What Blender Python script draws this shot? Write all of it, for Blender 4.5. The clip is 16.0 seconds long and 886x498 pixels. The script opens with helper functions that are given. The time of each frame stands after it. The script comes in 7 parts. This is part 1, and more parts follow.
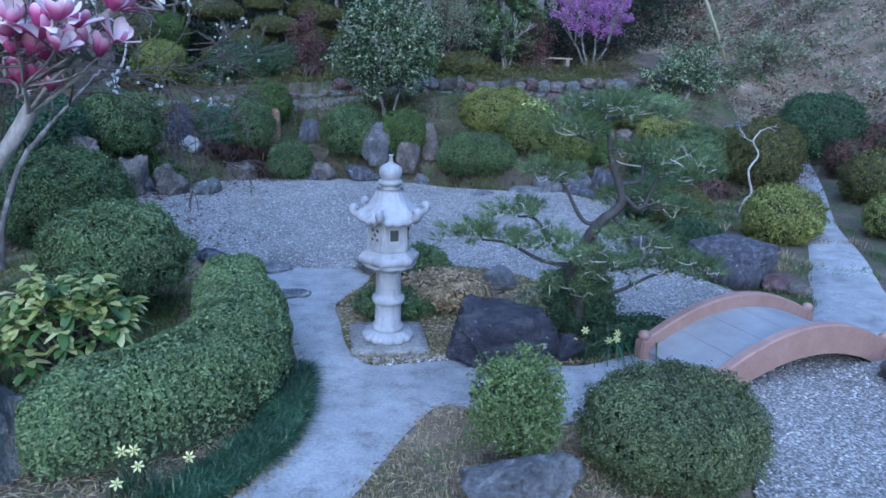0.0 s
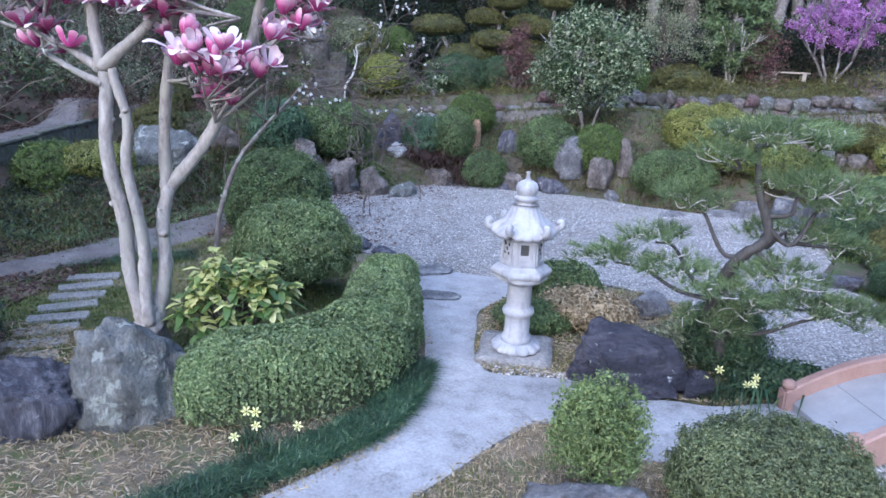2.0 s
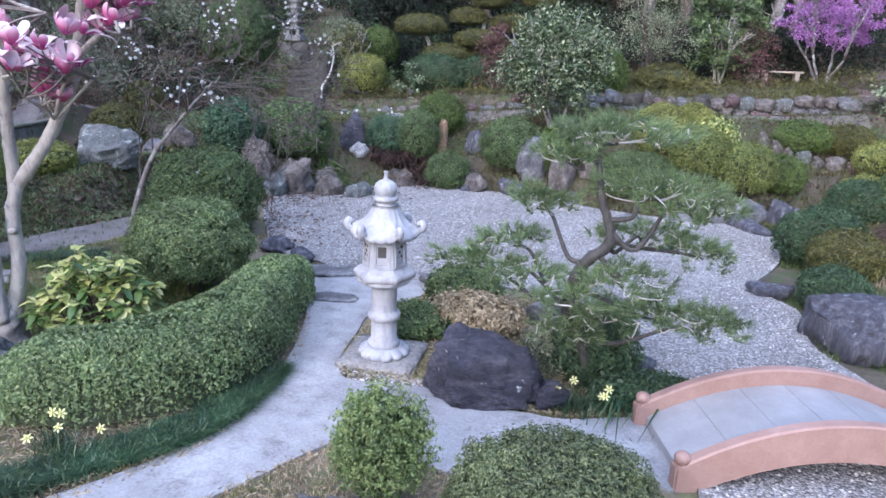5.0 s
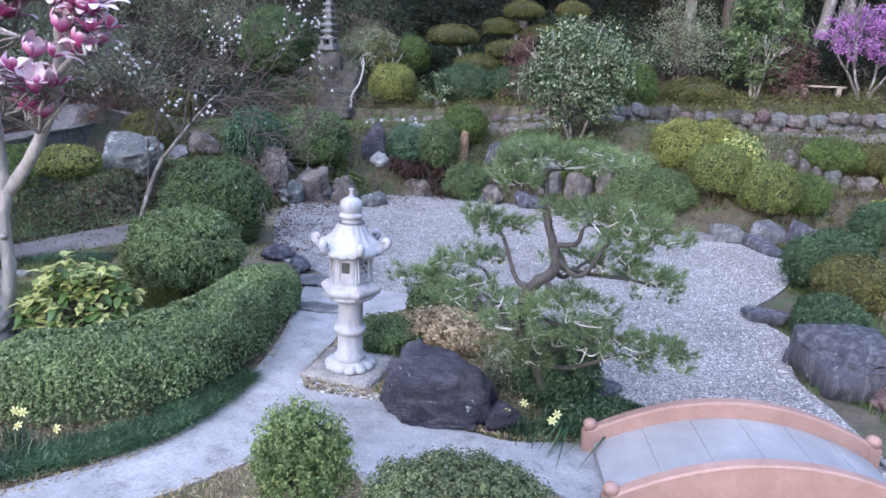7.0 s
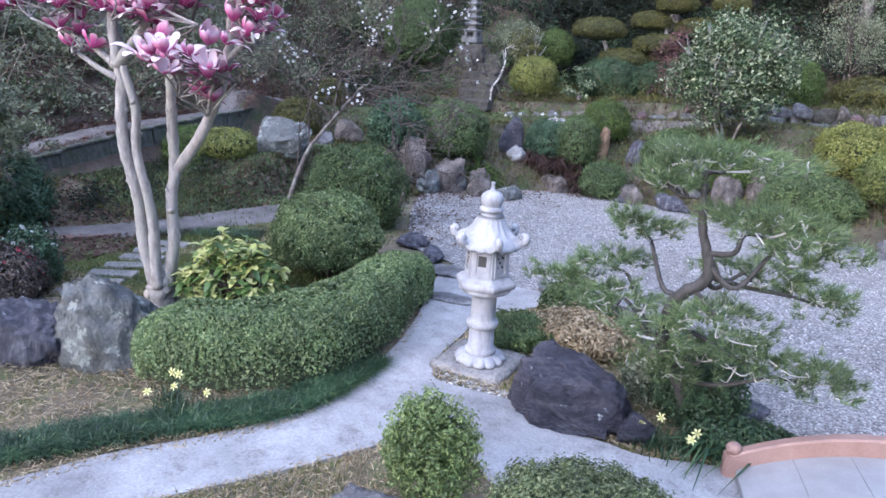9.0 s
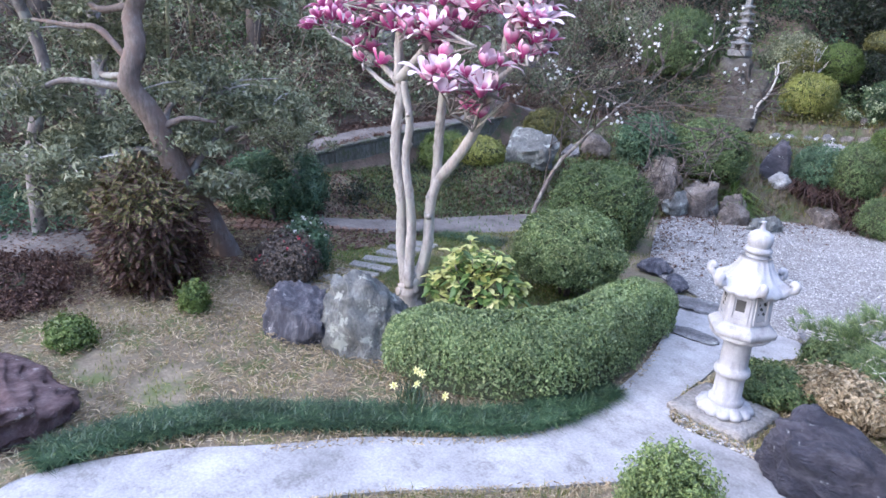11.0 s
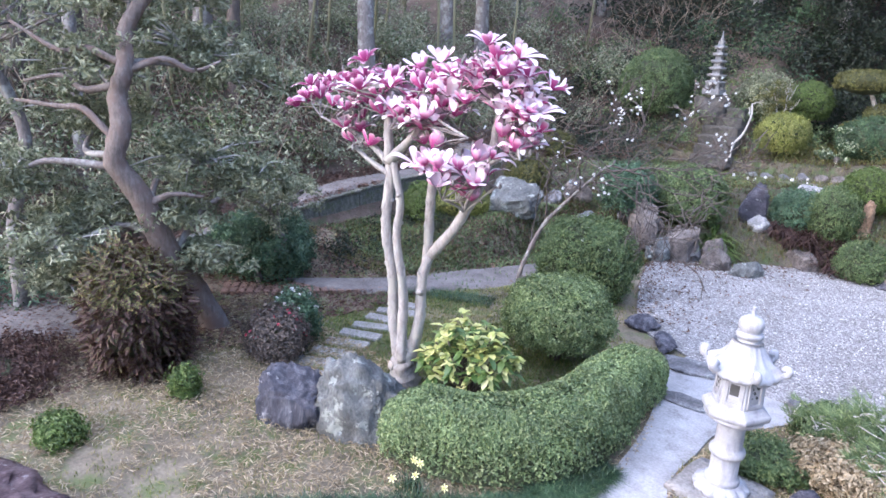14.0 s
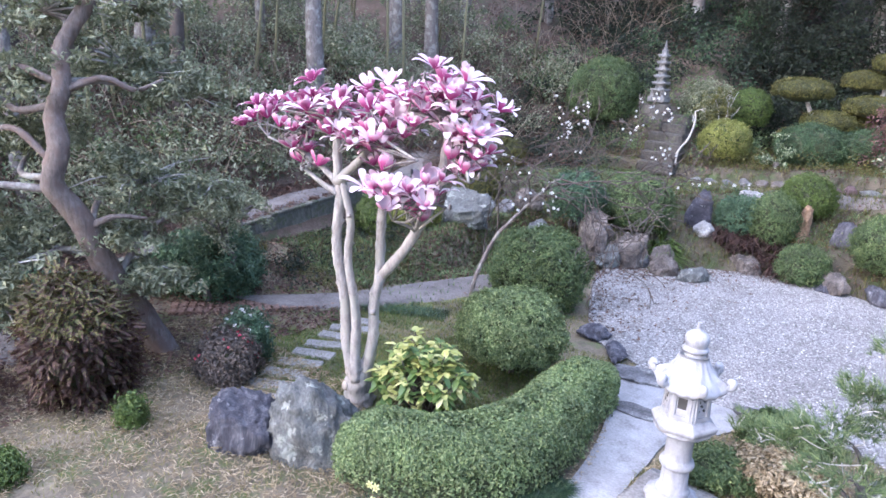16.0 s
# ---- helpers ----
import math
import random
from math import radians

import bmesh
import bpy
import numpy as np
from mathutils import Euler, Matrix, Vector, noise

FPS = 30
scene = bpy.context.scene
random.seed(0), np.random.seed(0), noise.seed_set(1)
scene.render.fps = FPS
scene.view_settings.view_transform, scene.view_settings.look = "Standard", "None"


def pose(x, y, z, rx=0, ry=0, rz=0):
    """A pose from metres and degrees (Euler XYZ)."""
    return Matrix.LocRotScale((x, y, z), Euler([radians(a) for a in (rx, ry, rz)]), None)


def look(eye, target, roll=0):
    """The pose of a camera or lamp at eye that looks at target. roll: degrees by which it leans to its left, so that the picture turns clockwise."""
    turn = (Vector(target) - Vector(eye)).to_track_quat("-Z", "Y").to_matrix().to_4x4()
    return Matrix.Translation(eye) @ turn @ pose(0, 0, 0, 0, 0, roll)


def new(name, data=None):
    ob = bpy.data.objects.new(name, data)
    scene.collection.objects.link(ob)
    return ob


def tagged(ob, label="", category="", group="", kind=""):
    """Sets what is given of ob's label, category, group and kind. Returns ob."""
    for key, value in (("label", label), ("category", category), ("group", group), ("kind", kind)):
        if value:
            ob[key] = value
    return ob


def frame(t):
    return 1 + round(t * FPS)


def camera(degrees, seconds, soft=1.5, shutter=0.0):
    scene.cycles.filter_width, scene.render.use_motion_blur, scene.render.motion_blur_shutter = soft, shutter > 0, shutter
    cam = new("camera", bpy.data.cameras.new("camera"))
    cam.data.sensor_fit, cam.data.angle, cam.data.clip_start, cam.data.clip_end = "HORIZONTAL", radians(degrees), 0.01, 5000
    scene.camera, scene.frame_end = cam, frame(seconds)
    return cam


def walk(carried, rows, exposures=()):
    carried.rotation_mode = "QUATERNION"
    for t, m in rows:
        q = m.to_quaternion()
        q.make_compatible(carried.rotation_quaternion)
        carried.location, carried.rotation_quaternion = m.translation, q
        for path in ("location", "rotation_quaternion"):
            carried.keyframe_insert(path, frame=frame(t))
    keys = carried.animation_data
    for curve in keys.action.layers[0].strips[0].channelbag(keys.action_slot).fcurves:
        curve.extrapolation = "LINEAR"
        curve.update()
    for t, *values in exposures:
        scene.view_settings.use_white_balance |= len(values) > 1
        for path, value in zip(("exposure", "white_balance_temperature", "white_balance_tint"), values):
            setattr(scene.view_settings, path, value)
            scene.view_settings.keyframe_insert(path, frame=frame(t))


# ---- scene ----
cam = camera(66.0, 16.0, 1.6)
PATH = [
    (0, (0.078, 0.544, 2.965), (0.46, 2.426, 2.405), 2.4),
    (0.5, (0.215, 0.469, 2.987), (0.278, 2.386, 2.423), 2.5),
    (1, (0.387, 0.394, 3.035), (0.299, 2.311, 2.47), 2.5),
    (1.5, (0.701, 0.394, 3.006), (0.53, 2.305, 2.442), 2.4),
    (2, (0.935, 0.321, 3.099), (0.671, 2.223, 2.538), 2.4),
    (2.5, (1.145, 0.365, 3.131), (0.8, 2.253, 2.567), 2.4),
    (3, (1.43, 0.531, 3.09), (1.061, 2.413, 2.522), 2.3),
    (3.5, (1.747, 0.554, 3.119), (1.381, 2.438, 2.555), 2.2),
    (4, (2.076, 0.691, 3.109), (1.707, 2.574, 2.545), 2.2),
    (4.5, (2.274, 0.766, 3.12), (1.899, 2.648, 2.559), 2.2),
    (5, (2.565, 0.808, 3.112), (2.197, 2.692, 2.551), 2.2),
    (5.2, (2.692, 0.808, 3.109), (2.327, 2.694, 2.551), 2.1),
    (7.3, (3.416, 1.019, 3.298), (2.805, 2.841, 2.746), 3.0),
    (7.5, (3.411, 1.04, 3.29), (2.722, 2.832, 2.732), 3.1),
    (8, (3.373, 1.041, 3.278), (2.589, 2.791, 2.711), 3.3),
    (8.5, (3.317, 1.017, 3.28), (2.505, 2.751, 2.703), 3.4),
    (9, (3.254, 1.019, 3.269), (2.397, 2.727, 2.68), 3.4),
    (9.5, (3.182, 1.031, 3.259), (2.192, 2.659, 2.651), 3.4),
    (10, (3.125, 1.007, 3.261), (1.976, 2.522, 2.641), 3.5),
    (10.2, (3.095, 0.987, 3.276), (1.887, 2.453, 2.65), 3.7),
    (12.3, (3.016, 0.886, 3.657), (1.54, 2.107, 3.082), 3.5),
    (12.5, (3.032, 0.872, 3.696), (1.554, 2.091, 3.123), 3.5),
    (13, (3.018, 0.913, 3.785), (1.571, 2.17, 3.214), 3.5),
    (13.5, (2.913, 0.905, 3.904), (1.547, 2.253, 3.342), 3.4),
    (14, (2.782, 0.931, 4.003), (1.438, 2.302, 3.443), 3.3),
    (14.5, (2.682, 1.044, 4.054), (1.361, 2.438, 3.497), 3.3),
    (15, (2.666, 1.087, 4.122), (1.372, 2.507, 3.569), 3.2),
    (15.5, (2.728, 1.045, 4.162), (1.45, 2.481, 3.611), 3.3),
    (16, (2.763, 0.99, 4.174), (1.513, 2.452, 3.628), 3.2),
]
walk(cam, [(t, look(eye, target, roll)) for t, eye, target, roll in PATH],
     [(0, 1.15, 4350, 10), (0.5, 1.5, 4400, 10), (1.0, 1.6, 4500, 10), (1.5, 1.68, 4650, 13), (2.0, 1.8, 5150, 17), (3.5, 1.92, 5450, 20), (9.0, 1.95, 5450, 20), (10.0, 2.0, 5500, 20), (12.5, 2.45, 5700, 20), (13.5, 2.43, 5680, 21), (16.0, 2.4, 5650, 22)])

# ---- light and exposure ----
world = bpy.data.worlds.new("world")
scene.world = world
world.use_nodes = True
wn = world.node_tree
sky = wn.nodes.new("ShaderNodeTexSky")
sky.sky_type = "NISHITA"
sky.sun_disc = False
sky.sun_elevation = radians(24)
sky.sun_rotation = radians(200)
sky.air_density = 1.2
sky.dust_density = 1.5
wn.links.new(sky.outputs[0], wn.nodes["Background"].inputs[0])
wn.nodes["Background"].inputs[1].default_value = 0.15
sun_data = bpy.data.lights.new("sun", "SUN")
sun_data.energy, sun_data.angle, sun_data.color = 0.8, radians(70), (1.0, 0.97, 0.94)
sun = new("sun", sun_data)
sun.matrix_world = look((0, 0, 30), (2.6, 7.0, 0))
tagged(sun, kind="structure")


# ---- materials ----
def nodes_of(name):
    m = bpy.data.materials.new(name)
    m.use_nodes = True
    t = m.node_tree
    return m, t, t.nodes["Principled BSDF"], t.nodes["Material Output"]


def noise_node(t, scale, detail=5, rough=0.6, vec=None):
    n = t.nodes.new("ShaderNodeTexNoise")
    n.inputs["Scale"].default_value = scale
    n.inputs["Detail"].default_value = detail
    n.inputs["Roughness"].default_value = rough
    if vec is not None:
        t.links.new(vec, n.inputs["Vector"])
    return n


def ramp(t, src, stops):
    r = t.nodes.new("ShaderNodeValToRGB")
    e = r.color_ramp.elements
    while len(e) < len(stops):
        e.new(0.5)
    for k, (p, c) in enumerate(stops):
        e[k].position = p
        e[k].color = (*c, 1) if len(c) == 3 else c
    t.links.new(src, r.inputs[0])
    return r


def mixed(t, fac, a, b, mode="MIX"):
    m = t.nodes.new("ShaderNodeMix")
    m.data_type = "RGBA"
    m.blend_type = mode
    for sock, v in ((m.inputs[0], fac), (m.inputs[6], a), (m.inputs[7], b)):
        if isinstance(v, (int, float)):
            sock.default_value = v
        elif isinstance(v, tuple):
            sock.default_value = (*v, 1)
        else:
            t.links.new(v, sock)
    return m.outputs[2]


def bump(t, p, height, strength=0.4, dist=0.02):
    b = t.nodes.new("ShaderNodeBump")
    b.inputs["Strength"].default_value = strength
    b.inputs["Distance"].default_value = dist
    t.links.new(height, b.inputs["Height"])
    t.links.new(b.outputs[0], p.inputs["Normal"])


def place_vec(t, squash=(1, 1, 1)):
    tc = t.nodes.new("ShaderNodeTexCoord")
    mp = t.nodes.new("ShaderNodeMapping")
    mp.inputs["Scale"].default_value = squash
    t.links.new(tc.outputs["Object"], mp.inputs[0])
    return mp.outputs[0]


def leaf_mat(name, stops, rough=0.5, thin=0.25, patch=0.35):
    """Leaves: each one its own shade, with broad patches over the plant."""
    m, t, p, out = nodes_of(name)
    g = t.nodes.new("ShaderNodeNewGeometry")
    r = ramp(t, g.outputs["Random Per Island"], stops)
    n = noise_node(t, 2.2, 3, 0.5, place_vec(t))
    dim = ramp(t, n.outputs[0], [(0.35, (1 - patch,) * 3), (0.65, (1 + patch * 0.2,) * 3)])
    col = mixed(t, 1.0, r.outputs[0], dim.outputs[0], "MULTIPLY")
    t.links.new(col, p.inputs["Base Color"])
    p.inputs["Roughness"].default_value = rough
    tr = t.nodes.new("ShaderNodeBsdfTranslucent")
    t.links.new(col, tr.inputs[0])
    mx = t.nodes.new("ShaderNodeMixShader")
    mx.inputs[0].default_value = thin
    t.links.new(p.outputs[0], mx.inputs[1])
    t.links.new(tr.outputs[0], mx.inputs[2])
    t.links.new(mx.outputs[0], out.inputs[0])
    return m


def greens(a, b, c, gain=1.0):
    w = (1.18 * gain, 1.02 * gain, 0.8 * gain) if gain != 1.0 else (1, 1, 1)
    return [(p, tuple(v * k for v, k in zip(q, w))) for p, q in ((0.0, a), (0.55, b), (1.0, c))]


LEAF = {
    "azalea": leaf_mat("azalea_leaf", [(0.0, (0.06, 0.105, 0.04)), (0.5, (0.115, 0.175, 0.068)), (1.0, (0.22, 0.28, 0.11))]),
    "hedge": leaf_mat("hedge_leaf", [(0.0, (0.1, 0.155, 0.065)), (0.5, (0.18, 0.25, 0.1)), (0.85, (0.28, 0.36, 0.155)), (1.0, (0.38, 0.45, 0.22))], 0.42),
    "dark": leaf_mat("dark_leaf", greens((0.02, 0.05, 0.03), (0.035, 0.075, 0.045), (0.06, 0.11, 0.06), 1.5)),
    "bright": leaf_mat("bright_leaf", greens((0.065, 0.11, 0.026), (0.115, 0.175, 0.042), (0.18, 0.245, 0.065))),
    "gold": leaf_mat("gold_leaf", greens((0.14, 0.17, 0.035), (0.26, 0.29, 0.07), (0.42, 0.42, 0.14))),
    "spring": leaf_mat("fresh_shrub_leaf", greens((0.1, 0.15, 0.05), (0.2, 0.28, 0.095), (0.34, 0.42, 0.16))),
    "dull": leaf_mat("dull_azalea_leaf", greens((0.07, 0.1, 0.042), (0.155, 0.195, 0.085), (0.29, 0.33, 0.16))),
    "maroon": leaf_mat("maroon_leaf", greens((0.06, 0.055, 0.045), (0.13, 0.105, 0.09), (0.25, 0.2, 0.165))),
    "lime": leaf_mat("yellow_green_leaf", greens((0.08, 0.115, 0.03), (0.17, 0.21, 0.055), (0.29, 0.32, 0.1))),
    "olive": leaf_mat("olive_leaf", greens((0.06, 0.08, 0.03), (0.11, 0.13, 0.045), (0.18, 0.19, 0.07), 0.98)),
    "blue": leaf_mat("blue_green_leaf", greens((0.03, 0.07, 0.055), (0.05, 0.11, 0.08), (0.09, 0.16, 0.11), 1.55)),
    "grey": leaf_mat("grey_green_leaf", greens((0.125, 0.15, 0.085), (0.25, 0.275, 0.165), (0.44, 0.46, 0.32)), 0.5),
    "rust": leaf_mat("rusty_spray", greens((0.035, 0.016, 0.014), (0.075, 0.038, 0.03), (0.14, 0.085, 0.06)), 0.7),
    "aucuba": leaf_mat("spotted_leaf", [(0.0, (0.08, 0.15, 0.04)), (0.4, (0.16, 0.24, 0.07)), (0.62, (0.45, 0.48, 0.14)), (1.0, (0.7, 0.7, 0.32))], 0.35, 0.2, 0.15),
    # near-black: the shade of the wood is put into this leaf colour
    "forest": leaf_mat("wood_shade_leaf", greens((0.01, 0.018, 0.01), (0.021, 0.034, 0.018), (0.05, 0.068, 0.036)), 0.6),
    "brown": leaf_mat("dry_brown_leaf", greens((0.07, 0.038, 0.03), (0.13, 0.075, 0.055), (0.23, 0.145, 0.105)), 0.7),
    "redbrown": leaf_mat("red_twig", greens((0.10, 0.045, 0.05), (0.17, 0.085, 0.085), (0.24, 0.14, 0.12)), 0.7),
    "purple": leaf_mat("purple_petal", greens((0.3, 0.1, 0.33), (0.44, 0.2, 0.48), (0.6, 0.36, 0.64)), 0.6, 0.35, 0.15),
    "white": leaf_mat("white_petal", greens((0.6, 0.62, 0.6), (0.8, 0.8, 0.78), (0.9, 0.9, 0.88)), 0.6, 0.3, 0.05),
    "red": leaf_mat("red_petal", greens((0.35, 0.02, 0.05), (0.5, 0.05, 0.1), (0.6, 0.15, 0.2)), 0.6),
    "yellow": leaf_mat("yellow_petal", greens((0.75, 0.72, 0.25), (0.85, 0.83, 0.4), (0.9, 0.9, 0.65)), 0.6, 0.3, 0.05),
    "camellia": leaf_mat("cream_edged_leaf", [(0.0, (0.03, 0.065, 0.026)), (0.45, (0.085, 0.14, 0.055)), (0.65, (0.22, 0.29, 0.15)), (1.0, (0.52, 0.56, 0.38))], 0.4, 0.2, 0.5),
    "needle": leaf_mat("pine_needle", [(0.0, (0.07, 0.12, 0.055)), (0.5, (0.15, 0.22, 0.095)), (1.0, (0.3, 0.38, 0.17))], 0.5, 0.25, 0.4),
    "mondo": leaf_mat("mondo_blade", [(0.0, (0.015, 0.042, 0.022)), (0.5, (0.042, 0.09, 0.045)), (0.9, (0.09, 0.15, 0.068)), (1.0, (0.22, 0.27, 0.14))], 0.4, 0.2, 0.5),
    "grass": leaf_mat("grass_blade", greens((0.07, 0.10, 0.035), (0.12, 0.15, 0.05), (0.22, 0.22, 0.10), 1.3), 0.7),
    "straw": leaf_mat("dry_straw", greens((0.2, 0.15, 0.085), (0.36, 0.29, 0.18), (0.55, 0.47, 0.33)), 0.8, 0.15, 0.2),
}


def bark_mat(name, a, b, scale=6, patches=None):
    m, t, p, out = nodes_of(name)
    v = place_vec(t, (1, 1, 0.3))
    n = noise_node(t, scale * 4, 6, 0.7, v)
    r = ramp(t, n.outputs[0], [(0.3, a), (0.7, b)])
    col = r.outputs[0]
    if patches:
        n2 = noise_node(t, scale, 4, 0.6, place_vec(t))
        k = ramp(t, n2.outputs[0], [(0.5, (0, 0, 0)), (0.6, (1, 1, 1))])
        col = mixed(t, k.outputs[0], col, patches)
    t.links.new(col, p.inputs["Base Color"])
    p.inputs["Roughness"].default_value = 0.85
    bump(t, p, n.outputs[0], 0.6, 0.02)
    return m


BARK_PALE = bark_mat("pale_smooth_bark", (0.2, 0.185, 0.175), (0.5, 0.47, 0.45), 5, (0.34, 0.33, 0.3))
BARK_RED = bark_mat("reddish_bark", (0.085, 0.068, 0.06), (0.24, 0.2, 0.182), 6, (0.15, 0.112, 0.098))
BARK_GREY = bark_mat("grey_bark", (0.10, 0.09, 0.085), (0.24, 0.21, 0.2), 5, (0.3, 0.3, 0.28))
BARK_DARK = bark_mat("dark_bark", (0.05, 0.04, 0.035), (0.13, 0.105, 0.09), 5)
BARK_PINE = bark_mat("dark_pine_bark", (0.028, 0.026, 0.025), (0.095, 0.088, 0.082), 7)
# Shade inside the foliage, painted as a dark core seen between the leaves.
INNER_SHADE = bark_mat("plant_inner_shade", (0.03, 0.04, 0.02), (0.085, 0.1, 0.05), 9)
BARK_DRY = bark_mat("dry_cane", (0.16, 0.125, 0.09), (0.36, 0.29, 0.22), 6)
BARK_WHITE = bark_mat("lichen_white_bark", (0.3, 0.29, 0.27), (0.55, 0.53, 0.5), 6)


def rock_mat(name, dark, mid, light, squash=(1, 1, 1), lichen=None, speck=0.62, rough=0.85):
    m, t, p, out = nodes_of(name)
    v = place_vec(t, squash)
    n = noise_node(t, 3.2, 8, 0.65, v)
    r = ramp(t, n.outputs[0], [(0.28, dark), (0.5, mid), (0.75, light)])
    n2 = noise_node(t, 26, 6, 0.7, v)
    f = ramp(t, n2.outputs[0], [(0.3, (0.6, 0.6, 0.6)), (0.7, (1.15, 1.15, 1.15))])
    col = mixed(t, 1.0, r.outputs[0], f.outputs[0], "MULTIPLY")
    if lichen:
        n3 = noise_node(t, 5.5, 7, 0.7, place_vec(t))
        k = ramp(t, n3.outputs[0], [(speck, (0, 0, 0)), (speck + 0.05, (1, 1, 1))])
        col = mixed(t, k.outputs[0], col, lichen)
    t.links.new(col, p.inputs["Base Color"])
    p.inputs["Roughness"].default_value = rough
    add = t.nodes.new("ShaderNodeMath")
    t.links.new(n.outputs[0], add.inputs[0])
    t.links.new(n2.outputs[0], add.inputs[1])
    bump(t, p, add.outputs[0], 1.0, 0.05)
    return m


ROCK = {
    "black": rock_mat("black_rock", (0.018, 0.018, 0.026), (0.06, 0.058, 0.08), (0.19, 0.18, 0.21), (1, 1, 2.2), (0.5, 0.52, 0.52), 0.62, 0.5),
    "grey": rock_mat("grey_rock", (0.07, 0.07, 0.078), (0.19, 0.19, 0.2), (0.4, 0.4, 0.41), (1, 1, 1), (0.4, 0.42, 0.38), 0.62),
    "lichen": rock_mat("lichen_rock", (0.07, 0.07, 0.07), (0.19, 0.2, 0.195), (0.33, 0.35, 0.34), (1.6, 1.6, 0.9), (0.4, 0.43, 0.4), 0.56),
    "slate": rock_mat("blue_slate_rock", (0.05, 0.05, 0.068), (0.12, 0.12, 0.15), (0.34, 0.34, 0.38), (4, 4, 0.5), (0.48, 0.48, 0.5), 0.62),
    "brown": rock_mat("brown_grey_rock", (0.06, 0.05, 0.045), (0.18, 0.155, 0.14), (0.38, 0.34, 0.31), (1, 1, 1), (0.36, 0.36, 0.32), 0.62),
    "red": rock_mat("red_rock", (0.08, 0.045, 0.05), (0.19, 0.12, 0.125), (0.36, 0.27, 0.27), (3.5, 1.5, 0.8), (0.42, 0.36, 0.35), 0.6),
    "orange": rock_mat("orange_stone", (0.2, 0.12, 0.07), (0.4, 0.26, 0.16), (0.55, 0.4, 0.28), (1, 1, 0.6)),
    "white": rock_mat("white_stone", (0.2, 0.2, 0.2), (0.36, 0.36, 0.36), (0.55, 0.55, 0.55)),
    "mossy": rock_mat("dark_mossy_stone", (0.04, 0.037, 0.032), (0.085, 0.078, 0.068), (0.18, 0.165, 0.15), (1, 1, 1), (0.09, 0.11, 0.05), 0.58),
    "paving": rock_mat("stepping_stone", (0.26, 0.245, 0.235), (0.38, 0.365, 0.35), (0.5, 0.485, 0.47)),
    "brick": rock_mat("old_brick", (0.2, 0.12, 0.09), (0.3, 0.19, 0.15), (0.4, 0.28, 0.22)),
    "pagoda": rock_mat("pagoda_stone", (0.14, 0.14, 0.14), (0.26, 0.26, 0.26), (0.4, 0.4, 0.4)),
    "concrete": rock_mat("mossy_concrete", (0.08, 0.082, 0.072), (0.16, 0.162, 0.14), (0.26, 0.26, 0.235), (1, 1, 0.4), (0.1, 0.115, 0.07), 0.55),
}


def lantern_mat():
    m, t, p, out = nodes_of("white_granite")
    v = place_vec(t)
    n = noise_node(t, 7, 6, 0.65, v)
    r = ramp(t, n.outputs[0], [(0.3, (0.31, 0.315, 0.34)), (0.5, (0.38, 0.385, 0.41)), (0.7, (0.45, 0.455, 0.475))])
    n2 = noise_node(t, 9, 5, 0.7, place_vec(t, (1, 1, 0.22)))
    k = ramp(t, n2.outputs[0], [(0.5, (1, 1, 1)), (0.68, (0.72, 0.71, 0.71))])
    n3 = noise_node(t, 160, 3, 0.6, v)
    f = ramp(t, n3.outputs[0], [(0.35, (0.86, 0.86, 0.86)), (0.6, (1, 1, 1))])
    col = mixed(t, 1.0, mixed(t, 1.0, r.outputs[0], k.outputs[0], "MULTIPLY"), f.outputs[0], "MULTIPLY")
    t.links.new(col, p.inputs["Base Color"])
    p.inputs["Roughness"].default_value = 0.8
    bump(t, p, n3.outputs[0], 0.25, 0.006)
    return m


LANTERN = lantern_mat()


def path_mat():
    m, t, p, out = nodes_of("worn_concrete")
    v = place_vec(t)
    n = noise_node(t, 1.3, 6, 0.6, v)
    r = ramp(t, n.outputs[0], [(0.3, (0.22, 0.22, 0.227)), (0.5, (0.305, 0.305, 0.313)), (0.7, (0.395, 0.395, 0.403))])
    n2 = noise_node(t, 40, 6, 0.75, v)
    f = ramp(t, n2.outputs[0], [(0.3, (0.75, 0.75, 0.75)), (0.7, (1.12, 1.12, 1.12))])
    n4 = noise_node(t, 5, 5, 0.7, v)
    s = ramp(t, n4.outputs[0], [(0.3, (0.58, 0.565, 0.545)), (0.44, (0.88, 0.875, 0.87)), (0.6, (1.05, 1.05, 1.05))])
    col = mixed(t, 1.0, mixed(t, 1.0, r.outputs[0], f.outputs[0], "MULTIPLY"), s.outputs[0], "MULTIPLY")
    t.links.new(col, p.inputs["Base Color"])
    p.inputs["Roughness"].default_value = 0.8
    bump(t, p, n2.outputs[0], 0.3, 0.008)
    return m


PATHM = path_mat()


